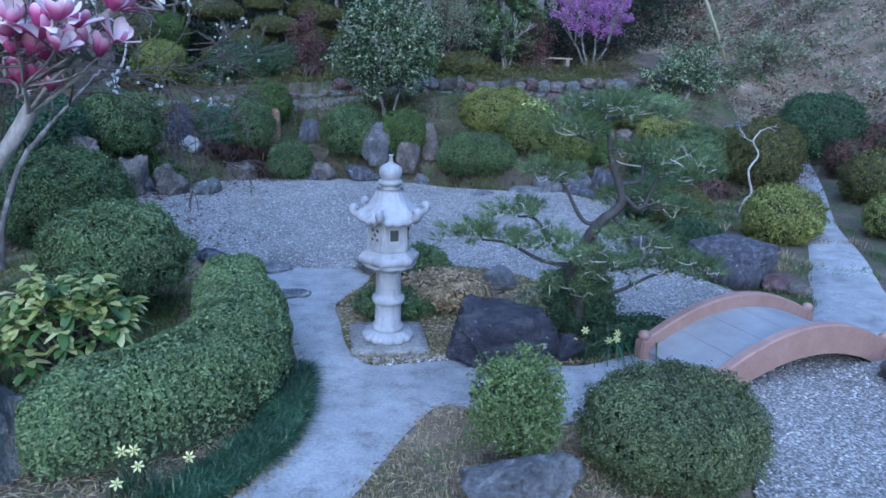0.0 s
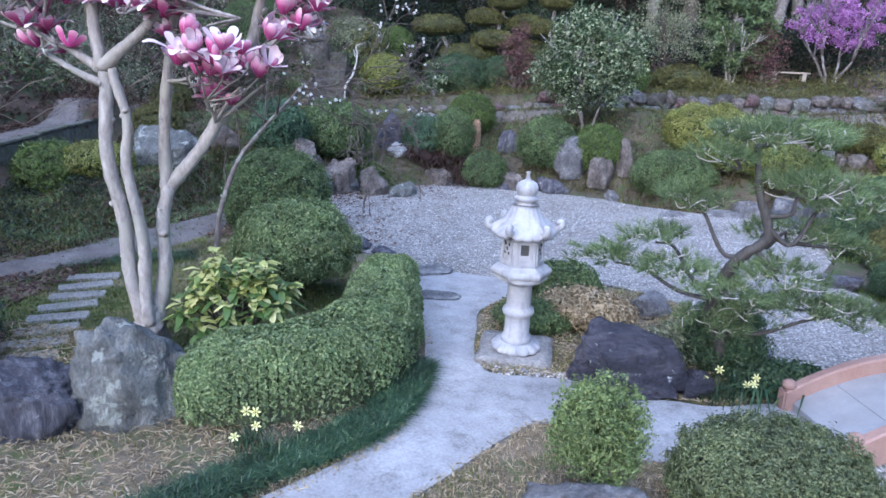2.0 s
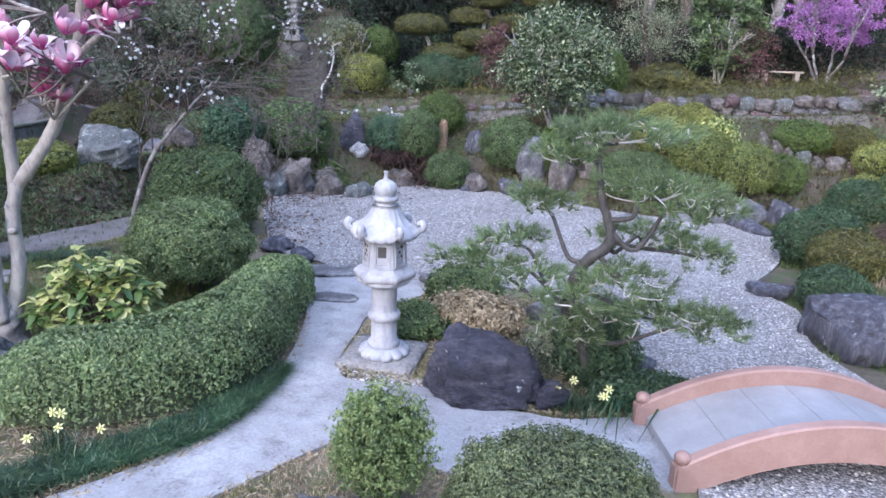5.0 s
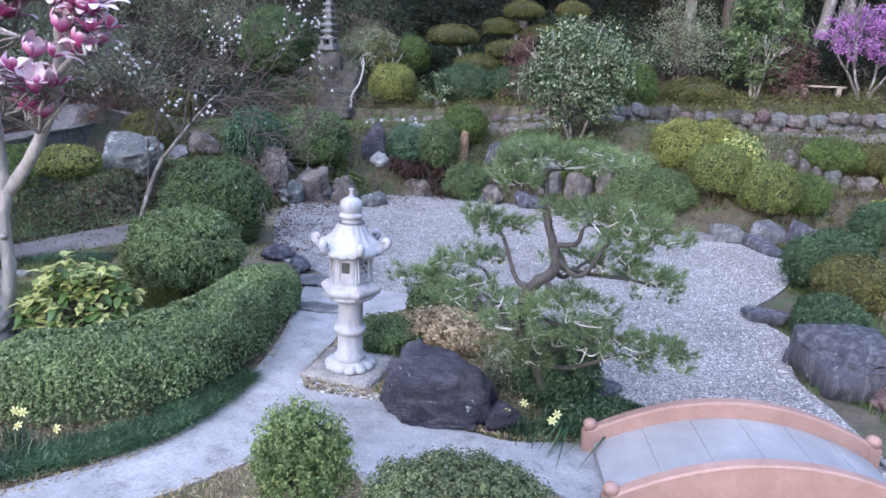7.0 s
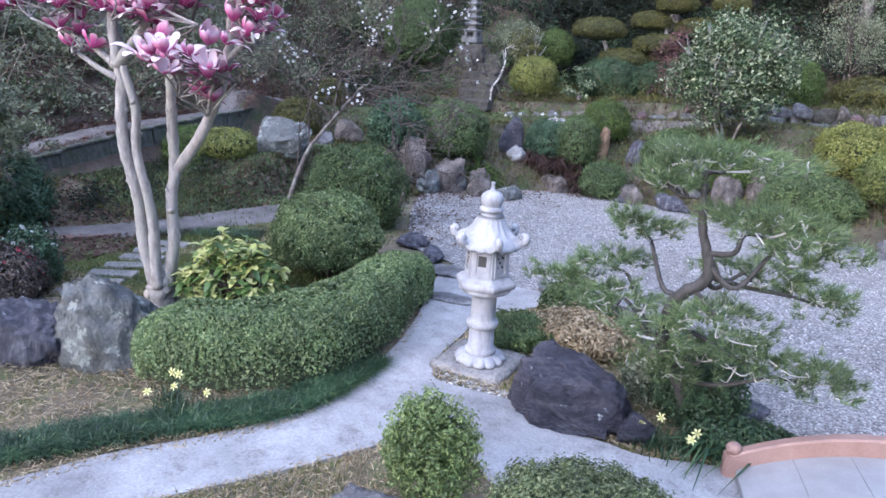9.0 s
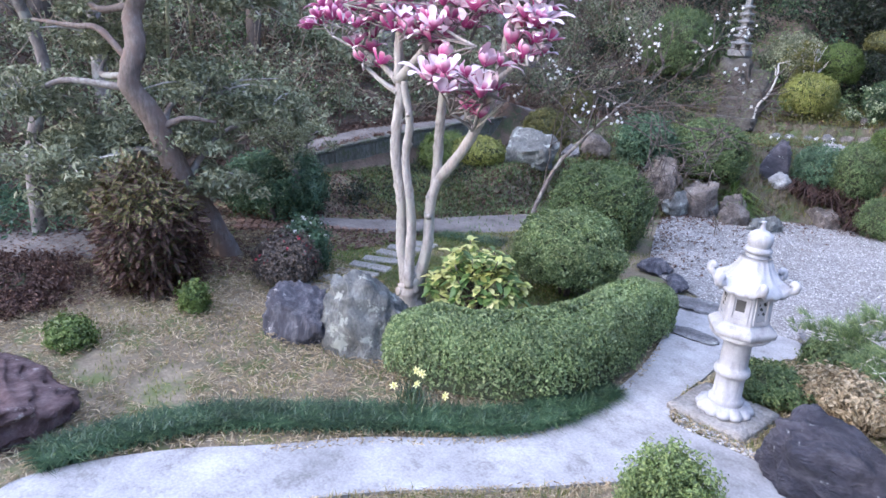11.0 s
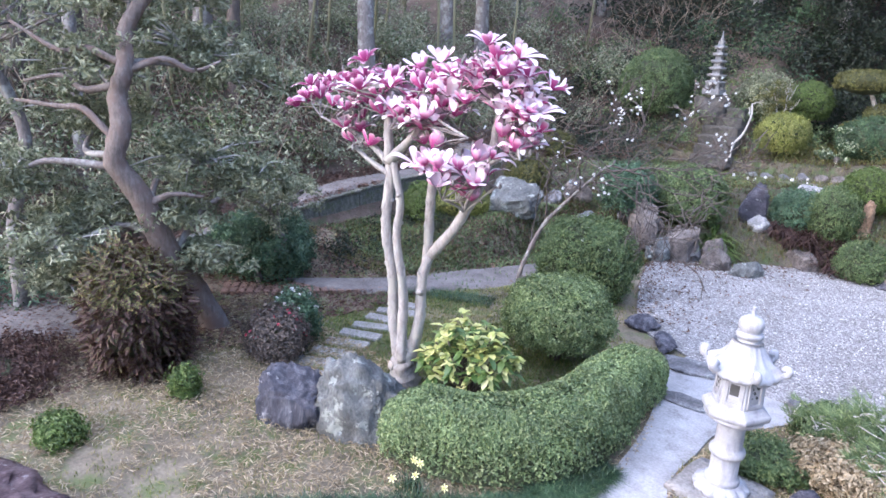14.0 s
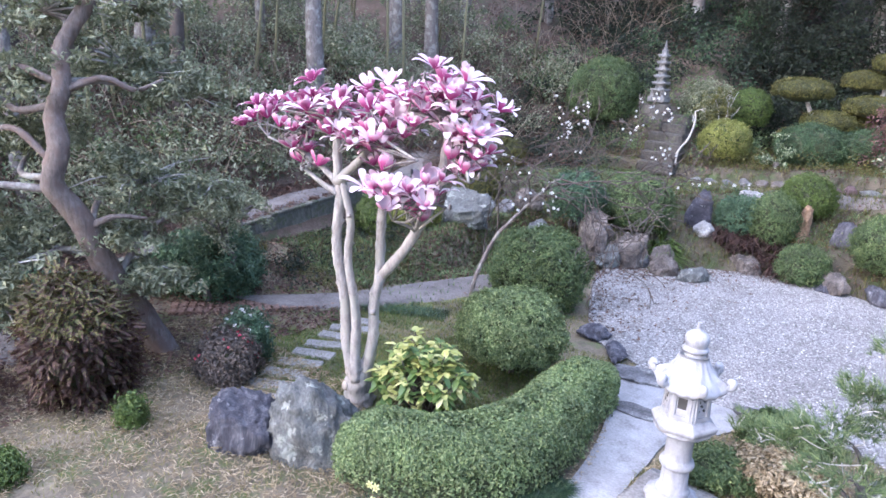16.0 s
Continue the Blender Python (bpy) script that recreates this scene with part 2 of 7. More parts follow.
def gravel_mat():
    m, t, p, out = nodes_of("grey_gravel")
    v = place_vec(t)
    vo = t.nodes.new("ShaderNodeTexVoronoi")
    vo.inputs["Scale"].default_value = 42
    t.links.new(v, vo.inputs["Vector"])
    r = ramp(t, vo.outputs["Color"], [(0.1, (0.175, 0.168, 0.165)), (0.45, (0.315, 0.304, 0.298)), (0.9, (0.46, 0.446, 0.437))])
    gap = ramp(t, vo.outputs["Distance"], [(0.3, (1, 1, 1)), (0.75, (0.5, 0.5, 0.5))])
    n = noise_node(t, 0.9, 6, 0.65, v)
    s = ramp(t, n.outputs[0], [(0.35, (0.78, 0.77, 0.75)), (0.6, (1.08, 1.08, 1.08))])
    n2 = noise_node(t, 6, 5, 0.7, v)
    s2 = ramp(t, n2.outputs[0], [(0.33, (0.78, 0.765, 0.75)), (0.55, (1.02, 1.02, 1.02))])
    col = mixed(t, 1.0, mixed(t, 1.0, r.outputs[0], gap.outputs[0], "MULTIPLY"), mixed(t, 1.0, s.outputs[0], s2.outputs[0], "MULTIPLY"), "MULTIPLY")
    t.links.new(col, p.inputs["Base Color"])
    p.inputs["Roughness"].default_value = 0.9
    inv = ramp(t, vo.outputs["Distance"], [(0.0, (1, 1, 1)), (0.8, (0, 0, 0))])
    bump(t, p, inv.outputs[0], 0.9, 0.02)
    return m


GRAVEL = gravel_mat()


def pebble_mat():
    m, t, p, out = nodes_of("pebble")
    g = t.nodes.new("ShaderNodeNewGeometry")
    r = ramp(t, g.outputs["Random Per Island"], [(0.0, (0.12, 0.115, 0.112)), (0.5, (0.31, 0.3, 0.294)), (1.0, (0.54, 0.524, 0.51))])
    t.links.new(r.outputs[0], p.inputs["Base Color"])
    p.inputs["Roughness"].default_value = 0.85
    return m


PEBBLE = pebble_mat()


def soil_mat(name, stops, scale=1.2, moss=None, lift=0.5):
    m, t, p, out = nodes_of(name)
    v = place_vec(t)
    n = noise_node(t, scale, 7, 0.7, v)
    r = ramp(t, n.outputs[0], stops)
    n2 = noise_node(t, 30, 7, 0.75, v)
    f = ramp(t, n2.outputs[0], [(0.3, (0.55, 0.55, 0.55)), (0.7, (1.3, 1.3, 1.3))])
    col = mixed(t, 1.0, r.outputs[0], f.outputs[0], "MULTIPLY")
    if moss:
        n3 = noise_node(t, scale * 2.3, 6, 0.7, v)
        k = ramp(t, n3.outputs[0], [(0.5, (0, 0, 0)), (0.62, (1, 1, 1))])
        col = mixed(t, k.outputs[0], col, moss)
    t.links.new(col, p.inputs["Base Color"])
    p.inputs["Roughness"].default_value = 0.95
    bump(t, p, n2.outputs[0], lift, 0.03)
    return m


SOIL = soil_mat("garden_soil", [(0.3, (0.1, 0.085, 0.06)), (0.5, (0.18, 0.15, 0.105)), (0.7, (0.29, 0.245, 0.175))], 1.1, (0.11, 0.13, 0.05))
LITTER = soil_mat("forest_litter", [(0.3, (0.05, 0.036, 0.028)), (0.5, (0.11, 0.08, 0.062)), (0.7, (0.2, 0.15, 0.12))], 0.8, (0.05, 0.065, 0.03), 0.8)
BEDSOIL = soil_mat("bed_soil", [(0.3, (0.05, 0.042, 0.03)), (0.5, (0.095, 0.08, 0.055)), (0.7, (0.16, 0.135, 0.1))], 1.4, (0.06, 0.085, 0.03), 0.8)
DIRT = soil_mat("trodden_dirt", [(0.3, (0.1, 0.088, 0.082)), (0.5, (0.165, 0.147, 0.138)), (0.7, (0.235, 0.213, 0.2))], 2.5)
DRYLEAF = soil_mat("dry_leaf_slope", [(0.3, (0.10, 0.075, 0.055)), (0.5, (0.2, 0.155, 0.12)), (0.7, (0.34, 0.28, 0.22))], 1.6, (0.08, 0.095, 0.05), 0.9)
MULCH = soil_mat("straw_mulch", [(0.3, (0.17, 0.12, 0.085)), (0.5, (0.3, 0.22, 0.16)), (0.7, (0.42, 0.33, 0.25))], 6)


def bridge_mat():
    m, t, p, out = nodes_of("salmon_painted_concrete")
    v = place_vec(t)
    n = noise_node(t, 4, 6, 0.65, v)
    r = ramp(t, n.outputs[0], [(0.3, (0.27, 0.165, 0.132)), (0.7, (0.36, 0.235, 0.195))])
    n2 = noise_node(t, 50, 5, 0.7, v)
    f = ramp(t, n2.outputs[0], [(0.3, (0.88, 0.88, 0.88)), (0.7, (1.06, 1.06, 1.06))])
    t.links.new(mixed(t, 1.0, r.outputs[0], f.outputs[0], "MULTIPLY"), p.inputs["Base Color"])
    p.inputs["Roughness"].default_value = 0.6
    bump(t, p, n2.outputs[0], 0.15, 0.005)
    return m


BRIDGE = bridge_mat()


def deck_mat():
    m, t, p, out = nodes_of("smooth_pale_concrete")
    v = place_vec(t)
    n = noise_node(t, 2.2, 6, 0.6, v)
    r = ramp(t, n.outputs[0], [(0.3, (0.22, 0.22, 0.226)), (0.7, (0.34, 0.34, 0.35))])
    n2 = noise_node(t, 60, 5, 0.7, v)
    f = ramp(t, n2.outputs[0], [(0.3, (0.9, 0.9, 0.9)), (0.7, (1.05, 1.05, 1.05))])
    t.links.new(mixed(t, 1.0, r.outputs[0], f.outputs[0], "MULTIPLY"), p.inputs["Base Color"])
    p.inputs["Roughness"].default_value = 0.55
    bump(t, p, n2.outputs[0], 0.15, 0.004)
    return m


DECK = deck_mat()


def petal_mat():
    """Magnolia petals: magenta at the base, pale towards the tip, held in a per-vertex coordinate of the petal."""
    m, t, p, out = nodes_of("magnolia_petal")
    uv = t.nodes.new("ShaderNodeUVMap")
    sep = t.nodes.new("ShaderNodeSeparateXYZ")
    t.links.new(uv.outputs[0], sep.inputs[0])
    oi = t.nodes.new("ShaderNodeObjectInfo")
    outer = ramp(t, sep.outputs[1], [(0.0, (0.36, 0.025, 0.17)), (0.4, (0.6, 0.13, 0.35)), (0.75, (0.8, 0.45, 0.6)), (1.0, (0.9, 0.76, 0.82))])
    inner = ramp(t, sep.outputs[1], [(0.0, (0.8, 0.6, 0.66)), (0.25, (0.88, 0.82, 0.83)), (1.0, (0.92, 0.9, 0.89))])
    col = mixed(t, sep.outputs[0], outer.outputs[0], inner.outputs[0])
    hue = ramp(t, oi.outputs["Random"], [(0, (0.8, 0.7, 0.78)), (1, (1.1, 1.1, 1.1))])
    col = mixed(t, 1.0, col, hue.outputs[0], "MULTIPLY")
    t.links.new(col, p.inputs["Base Color"])
    p.inputs["Roughness"].default_value = 0.55
    tr = t.nodes.new("ShaderNodeBsdfTranslucent")
    t.links.new(col, tr.inputs[0])
    mx = t.nodes.new("ShaderNodeMixShader")
    mx.inputs[0].default_value = 0.3
    t.links.new(p.outputs[0], mx.inputs[1])
    t.links.new(tr.outputs[0], mx.inputs[2])
    t.links.new(mx.outputs[0], out.inputs[0])
    return m


PETAL = petal_mat()


def plain_mat(name, c, rough=0.7, metal=0.0):
    m, t, p, out = nodes_of(name)
    n = noise_node(t, 20, 4, 0.6, place_vec(t))
    r = ramp(t, n.outputs[0], [(0.3, tuple(x * 0.8 for x in c)), (0.7, tuple(x * 1.1 for x in c))])
    t.links.new(r.outputs[0], p.inputs["Base Color"])
    p.inputs["Roughness"].default_value = rough
    p.inputs["Metallic"].default_value = metal
    return m


# Dark colour that stands for the shade in the lantern's openings.
OPENING_SHADE = plain_mat("dark_opening_shade", (0.05, 0.05, 0.05))
WOOD = plain_mat("weathered_wood", (0.4, 0.36, 0.31))
BAMBOO = plain_mat("bamboo", (0.3, 0.29, 0.18), 0.5)

# ---- building helpers ----
rng = np.random.default_rng(7)


def np_mesh(name, V, F, mats, smooth=False, mi=None):
    """A mesh from arrays: V (n, 3); F a list of index arrays, each with faces of one size."""
    me = bpy.data.meshes.new(name)
    V = np.asarray(V, np.float32)
    F = [np.asarray(f, np.int32) for f in (F if isinstance(F, list) else [F]) if len(f)]
    me.vertices.add(len(V))
    me.vertices.foreach_set("co", V.ravel())
    loops = np.concatenate([f.ravel() for f in F])
    counts = np.concatenate([np.full(len(f), f.shape[1], np.int32) for f in F])
    me.loops.add(len(loops))
    me.loops.foreach_set("vertex_index", loops)
    me.polygons.add(len(counts))
    me.polygons.foreach_set("loop_start", np.concatenate([[0], np.cumsum(counts)[:-1]]).astype(np.int32))
    for m in mats if isinstance(mats, (list, tuple)) else [mats]:
        me.materials.append(m)
    if mi is not None:
        me.polygons.foreach_set("material_index", np.asarray(mi, np.int32))
    me.polygons.foreach_set("use_smooth", np.full(len(counts), bool(smooth)))
    me.update(calc_edges=True)
    return me


def joined(pieces):
    """Several (V, F) with one face size as one."""
    Vs, Fs, k = [], [], 0
    for V, F in pieces:
        Vs.append(V)
        Fs.append(np.asarray(F) + k)
        k += len(V)
    return np.concatenate(Vs), np.concatenate(Fs)


def part(name, mesh, parent=None, label="", m=None, kind=""):
    ob = new(name, mesh)
    if parent is not None:
        ob.parent = parent
    if m is not None:
        ob.matrix_basis = m
    return tagged(ob, label, kind=kind)


def thing(name, label, category, at=(0, 0, 0), turn=0, group=""):
    e = new(name)
    e.empty_display_size = 0.2
    e.matrix_basis = pose(*at, 0, 0, turn)
    return tagged(e, label, category, group)


def unit(v):
    return v / np.maximum(np.linalg.norm(v, axis=-1, keepdims=True), 1e-9)


def leaf_quads(P, N, size, aspect=0.5, fold=0.25, wild=0.6, r=None):
    """Folded leaves at P, facing N more or less: two triangles each."""
    r = r or rng
    n = len(P)
    N = unit(N + r.normal(0, wild, (n, 3)))
    A = unit(np.cross(N, unit(r.normal(0, 1, (n, 3)))))
    B = np.cross(N, A)
    L = size * r.uniform(0.65, 1.3, (n, 1))
    W = L * aspect
    a = P - A * L * 0.5
    c = P + A * L * 0.5 - N * L * 0.12
    b = P + B * W * 0.5 + N * W * fold
    d = P - B * W * 0.5 + N * W * fold
    V = np.stack([a, b, c, d], 1).reshape(-1, 3)
    k = np.arange(n)[:, None] * 4
    F = np.concatenate([k + [0, 1, 2], k + [0, 2, 3]], 1).reshape(-1, 3)
    return V, F


def wobble(D, seed, freq=2.0):
    """A cheap smooth noise on directions, about -1..1."""
    r = np.random.default_rng(seed)
    out = np.zeros(len(D))
    for k in range(7):
        w = r.normal(0, 1, 3) * freq * (1 + k * 0.45)
        out += np.sin(D @ w + r.uniform(0, 6.3)) / (1 + k * 0.5)
    return out / 2.6


def sphere_dirs(n, r):
    return unit(r.normal(0, 1, (n, 3)))


def ico(sub):
    bm = bmesh.new()
    bmesh.ops.create_icosphere(bm, subdivisions=sub, radius=1.0)
    V = np.array([v.co[:] for v in bm.verts])
    F = np.array([[v.index for v in f.verts] for f in bm.faces])
    bm.free()
    return V, F


ICO = {k: ico(k) for k in (1, 2, 3, 4, 5)}


def tube(pts, radii, sides=8, seed=0, rough=0.0):
    """A tapered limb along points."""
    P = np.asarray(pts, float)
    R = np.interp(np.linspace(0, 1, len(P)), np.linspace(0, 1, len(radii)), radii)
    T = unit(np.gradient(P, axis=0))
    ref = np.array([0.31, 0.95, 0.1])
    A = unit(np.cross(T, ref))
    B = np.cross(T, A)
    ang = np.linspace(0, 2 * math.pi, sides, endpoint=False)
    r = np.random.default_rng(seed)
    wob = 1 + rough * r.normal(0, 1, (len(P), sides, 1))
    V = (P[:, None] + (A[:, None] * np.cos(ang)[None, :, None] + B[:, None] * np.sin(ang)[None, :, None]) * R[:, None, None] * wob).reshape(-1, 3)
    i = np.arange(len(P) - 1)[:, None] * sides
    j = np.arange(sides)[None]
    jn = (j + 1) % sides
    F = np.stack([i + j, i + jn, i + sides + jn, i + sides + j], -1).reshape(-1, 4)
    V = np.concatenate([V, P[:1], P[-1:]])
    k0, k1 = len(V) - 2, len(V) - 1
    e = (len(P) - 1) * sides
    jj = np.arange(sides)
    caps = np.concatenate([np.stack([np.full(sides, k0), (jj + 1) % sides, jj, jj], -1), np.stack([np.full(sides, k1), e + jj, e + (jj + 1) % sides, e + (jj + 1) % sides], -1)])
    return V, F, caps[:, :3]


def curve_pts(ctrl, n=12):
    """A smooth line through control points."""
    C = np.asarray(ctrl, float)
    C = np.concatenate([2 * C[:1] - C[1:2], C, 2 * C[-1:] - C[-2:-1]])
    out = []
    for k in range(1, len(C) - 2):
        for u in np.linspace(0, 1, n, endpoint=False):
            p0, p1, p2, p3 = C[k - 1 : k + 3]
            out.append(0.5 * (2 * p1 + (p2 - p0) * u + (2 * p0 - 5 * p1 + 4 * p2 - p3) * u * u + (3 * p1 - p0 - 3 * p2 + p3) * u**3))
    out.append(C[-2])
    return np.array(out)


def limbs_mesh(name, limbs, mat, sides=8):
    """One mesh from several limbs: (points, radii)."""
    Vs, Q, T, k = [], [], [], 0
    for n, (pts, radii) in enumerate(limbs):
        V, F, C = tube(pts, radii, sides, n, 0.05)
        Vs.append(V)
        Q.append(F + k)
        T.append(C + k)
        k += len(V)
    return np_mesh(name, np.concatenate(Vs), [np.concatenate(Q), np.concatenate(T)], mat, True)


def ss(a, b, x):
    u = np.clip((x - a) / (b - a), 0, 1)
    return u * u * (3 - 2 * u)


REAR_X = [-30, -6, -4.6, -3.6, -2.8, -2.1, -1, 0, 1.1, 2.2, 4.4, 5.4, 6.2, 7.0, 9, 30]
REAR_Y = [12, 13, 12.6, 13.2, 14.4, 15.0, 15.6, 15.8, 15.4, 15.1, 14.5, 14.6, 14.9, 15.3, 16.0, 16.5]


def height(x, y):
    """The lie of the land: a level garden floor, beds and terraces behind it, wooded slopes left, behind and right."""
    x, y = np.asarray(x, float), np.asarray(y, float)
    d = y - np.interp(x, REAR_X, REAR_Y)
    shelf = 1.2 + 0.085 * np.clip(x + 3, -1, 5)
    z = 0.15 + 0.6 * ss(-0.1, 0.8, d) + (shelf - 0.6) * ss(0.9, 2.8, d)
    z = z + 0.4 * ss(19.0, 19.25, y) + 0.07 * np.clip(y - 19.3, 0, 3.7)
    z = z + 0.34 * np.clip(y - 23.5, 0, 60)
    z = z + 0.5 * np.clip(-4.2 - x, 0, 1.6) * ss(19.2, 20.3, y) + 0.35 * np.clip(y - 20, 0, 4) * ss(-3.5, -6, x)
    edge = np.interp(y, [-5, 4, 6, 10, 16, 24], [-9.4, -9.3, -9.3, -9.4, -9.6, -12])
    z = z + 0.12 * ss(-2.2, -3.2, x) * ss(13, 9, y)
    lane = np.interp(y, [5.6, 7.9, 9.6, 11.9, 17.8], [0.72, 1.0, 1.24, 1.43, 1.7])
    z = z + 0.3 * ss(-6.6, -8.0, x) * ss(5.5, 8, y) * ss(17, 13, y)
    z = z + (lane - 0.62) * ss(-8.02, -8.06, x) * ss(4.6, 5.8, y) * ss(16, 13, y) + 0.5 * np.clip(edge - x, 0, 60)
    z = z + 0.06 * np.clip(x - 6, 0, 6) * ss(6, 9, y) + 0.62 * np.clip(x - 12.6 - 0.1 * np.clip(y - 12, -6, 6), 0, 60)
    z = z + 0.13 * np.clip(x - 8.6, 0, 4) * ss(9, 12, y)
    z = z + 0.75 * ss(8.6, 11.6, y) * ss(14.5, 12.5, y) * ss(-5.0, -5.6, x) * ss(-7.6, -6.4, x)
    far = np.clip(np.hypot(x, y - 8) - 70, 0, 400)
    z = np.minimum(z, 42 + 0.02 * far)
    return z


def ground_z(x, y):
    return float(height(x, y))


# ---- ground ----
def stretched(core_a, core_b, step, far_a, far_b):
    core = np.arange(core_a, core_b + 1e-6, step)
    out_a = core_a - np.geomspace(step, core_a - far_a, 26)
    out_b = core_b + np.geomspace(step, far_b - core_b, 26)
    return np.concatenate([out_a[::-1], core, out_b])


gx, gy = stretched(-13, 16, 0.16, -420, 420), stretched(0, 27, 0.16, -400, 420)
GX, GY = np.meshgrid(gx, gy)
GZ = height(GX, GY)
D3 = np.stack([GX.ravel(), GY.ravel(), 0 * GX.ravel()], 1)
rise = np.clip((GZ.ravel() - 0.3) / 0.6, 0, 1)
GZ = GZ.ravel() + 0.02 * wobble(D3, 3, 1.7) * np.clip(rise + 0.3, 0, 1) + rise * (0.07 * wobble(D3, 4, 0.8))
GZ -= 0.03 * ((GZ < 0.2))
nx, ny = len(gx), len(gy)
ii = (np.arange(ny - 1)[:, None] * nx + np.arange(nx - 1)[None]).ravel()
GF = np.stack([ii, ii + 1, ii + nx + 1, ii + nx], 1)
mid = D3[GF].mean(1)
hill = (GZ[GF].mean(1) > 2.3) | (mid[:, 0] < -7.9) | (mid[:, 0] > 13)
ground = part("ground", np_mesh("ground", np.stack([D3[:, 0], D3[:, 1], GZ], 1), GF, [SOIL, LITTER, BEDSOIL, DRYLEAF], True, np.where((mid[:, 0] > 11.5) & (mid[:, 1] < 26), 3, np.where(hill, 1, np.where((mid[:, 1] > np.interp(mid[:, 0], REAR_X, REAR_Y) - 0.2) | (mid[:, 0] > 5.3), 2, 0)))))
tagged(ground, "brown garden soil with moss and leaf litter, rising to wooded slopes", "ground", kind="structure")


def sheet(name, outline, z, mat, depth=0.06):
    """A flat slab with the given outline, its top at z."""
    bm = bmesh.new()
    top = [bm.verts.new((x, y, z)) for x, y in outline]
    low = [bm.verts.new((x, y, z - depth)) for x, y in outline]
    f = bm.faces.new(top)
    f.normal_update()
    n = len(top)
    for k in range(n):
        bm.faces.new((top[k], low[k], low[(k + 1) % n], top[(k + 1) % n]))
    bmesh.ops.triangulate(bm, faces=[f])
    bmesh.ops.recalc_face_normals(bm, faces=bm.faces)
    me = bpy.data.meshes.new(name)
    bm.to_mesh(me)
    bm.free()
    me.materials.append(mat)
    return me


def smooth_outline(pts, n=5, closed=True):
    P = [pts[-1], *pts, pts[0], pts[1]] if closed else pts
    C = np.array([(x, y, 0) for x, y in P], float)
    out = []
    for k in range(1, len(C) - 2):
        for u in np.linspace(0, 1, n, endpoint=False):
            p0, p1, p2, p3 = C[k - 1 : k + 3]
            out.append((0.5 * (2 * p1 + (p2 - p0) * u + (2 * p0 - 5 * p1 + 4 * p2 - p3) * u * u + (3 * p1 - p0 - 3 * p2 + p3) * u**3))[:2])
    return out


GRAVEL_EDGE = [(-0.9, 9.55), (-1.8, 10.0), (-2.7, 11.5), (-3.4, 13.2), (-2.8, 14.4), (-2.1, 15.0), (-1.0, 15.6), (0, 15.8), (1.1, 15.4), (2.2, 15.15), (3.0, 14.6), (4.4, 14.2), (5.3, 14.15), (6.2, 13.45), (5.65, 11.55), (5.05, 10.3), (5.4, 9.5), (5.25, 8.4), (5.5, 7.6), (5.75, 6.6), (5.9, 5.6), (5.9, 4.0), (5.2, 2.4), (3.4, 2.2), (2.8, 3.4), (3.0, 4.0), (3.37, 4.5), (3.6, 5.1), (3.6, 6.2), (3.85, 7.0), (3.45, 7.25), (3.25, 7.6), (3.2, 8.1), (2.6, 8.9), (1.7, 9.3), (0.9, 9.25), (0.2, 9.2)]
gravel_outline = smooth_outline(GRAVEL_EDGE)
gravel = part("gravel_bed", sheet("gravel_bed", gravel_outline, 0.155, GRAVEL))
tagged(gravel, "pale grey raked gravel of a dry garden pond", "gravel", kind="structure")


def inside(P, poly):
    """Which of the points lie in the outline."""
    x, y = P[:, 0], P[:, 1]
    res = np.zeros(len(P), bool)
    poly = np.asarray(poly)
    for (x0, y0), (x1, y1) in zip(poly, np.roll(poly, -1, 0)):
        if y0 != y1:
            res ^= ((y0 > y) != (y1 > y)) & (x < (x1 - x0) * (y - y0) / (y1 - y0) + x0)
    return res


PEB_V = np.array([(1, 0, 0), (0.3, 0.9, 0), (-0.8, 0.6, 0), (-0.9, -0.5, 0), (0.2, -0.95, 0), (0.1, 0.1, 0.75)])
PEB_F = np.array([(0, 1, 5), (1, 2, 5), (2, 3, 5), (3, 4, 5), (4, 0, 5)])


def pebbles(name, P, size, mat):
    n = len(P)
    a = rng.uniform(0, 6.3, n)
    s = size * rng.uniform(0.5, 1.4, n)
    ca, sa = np.cos(a), np.sin(a)
    sx, sy, sz = s, s * rng.uniform(0.5, 0.9, n), s * rng.uniform(0.5, 1, n)
    L = PEB_V[None] * np.stack([sx, sy, sz], 1)[:, None]
    V = np.stack([L[..., 0] * ca[:, None] - L[..., 1] * sa[:, None], L[..., 0] * sa[:, None] + L[..., 1] * ca[:, None], L[..., 2]], -1) + P[:, None]
    F = PEB_F[None] + (np.arange(n) * 6)[:, None, None]
    return np_mesh(name, V.reshape(-1, 3), F.reshape(-1, 3), mat)


Q = np.stack([rng.uniform(-3.5, 6.2, 60000), rng.uniform(2.3, 15.8, 60000), np.full(60000, 0.153)], 1)
Q = Q[inside(Q, gravel_outline)]
tagged(part("gravel_pebbles", pebbles("gravel_pebbles", Q, 0.017, PEBBLE)), "loose grey pebbles lying on the gravel", "gravel", kind="stuff")

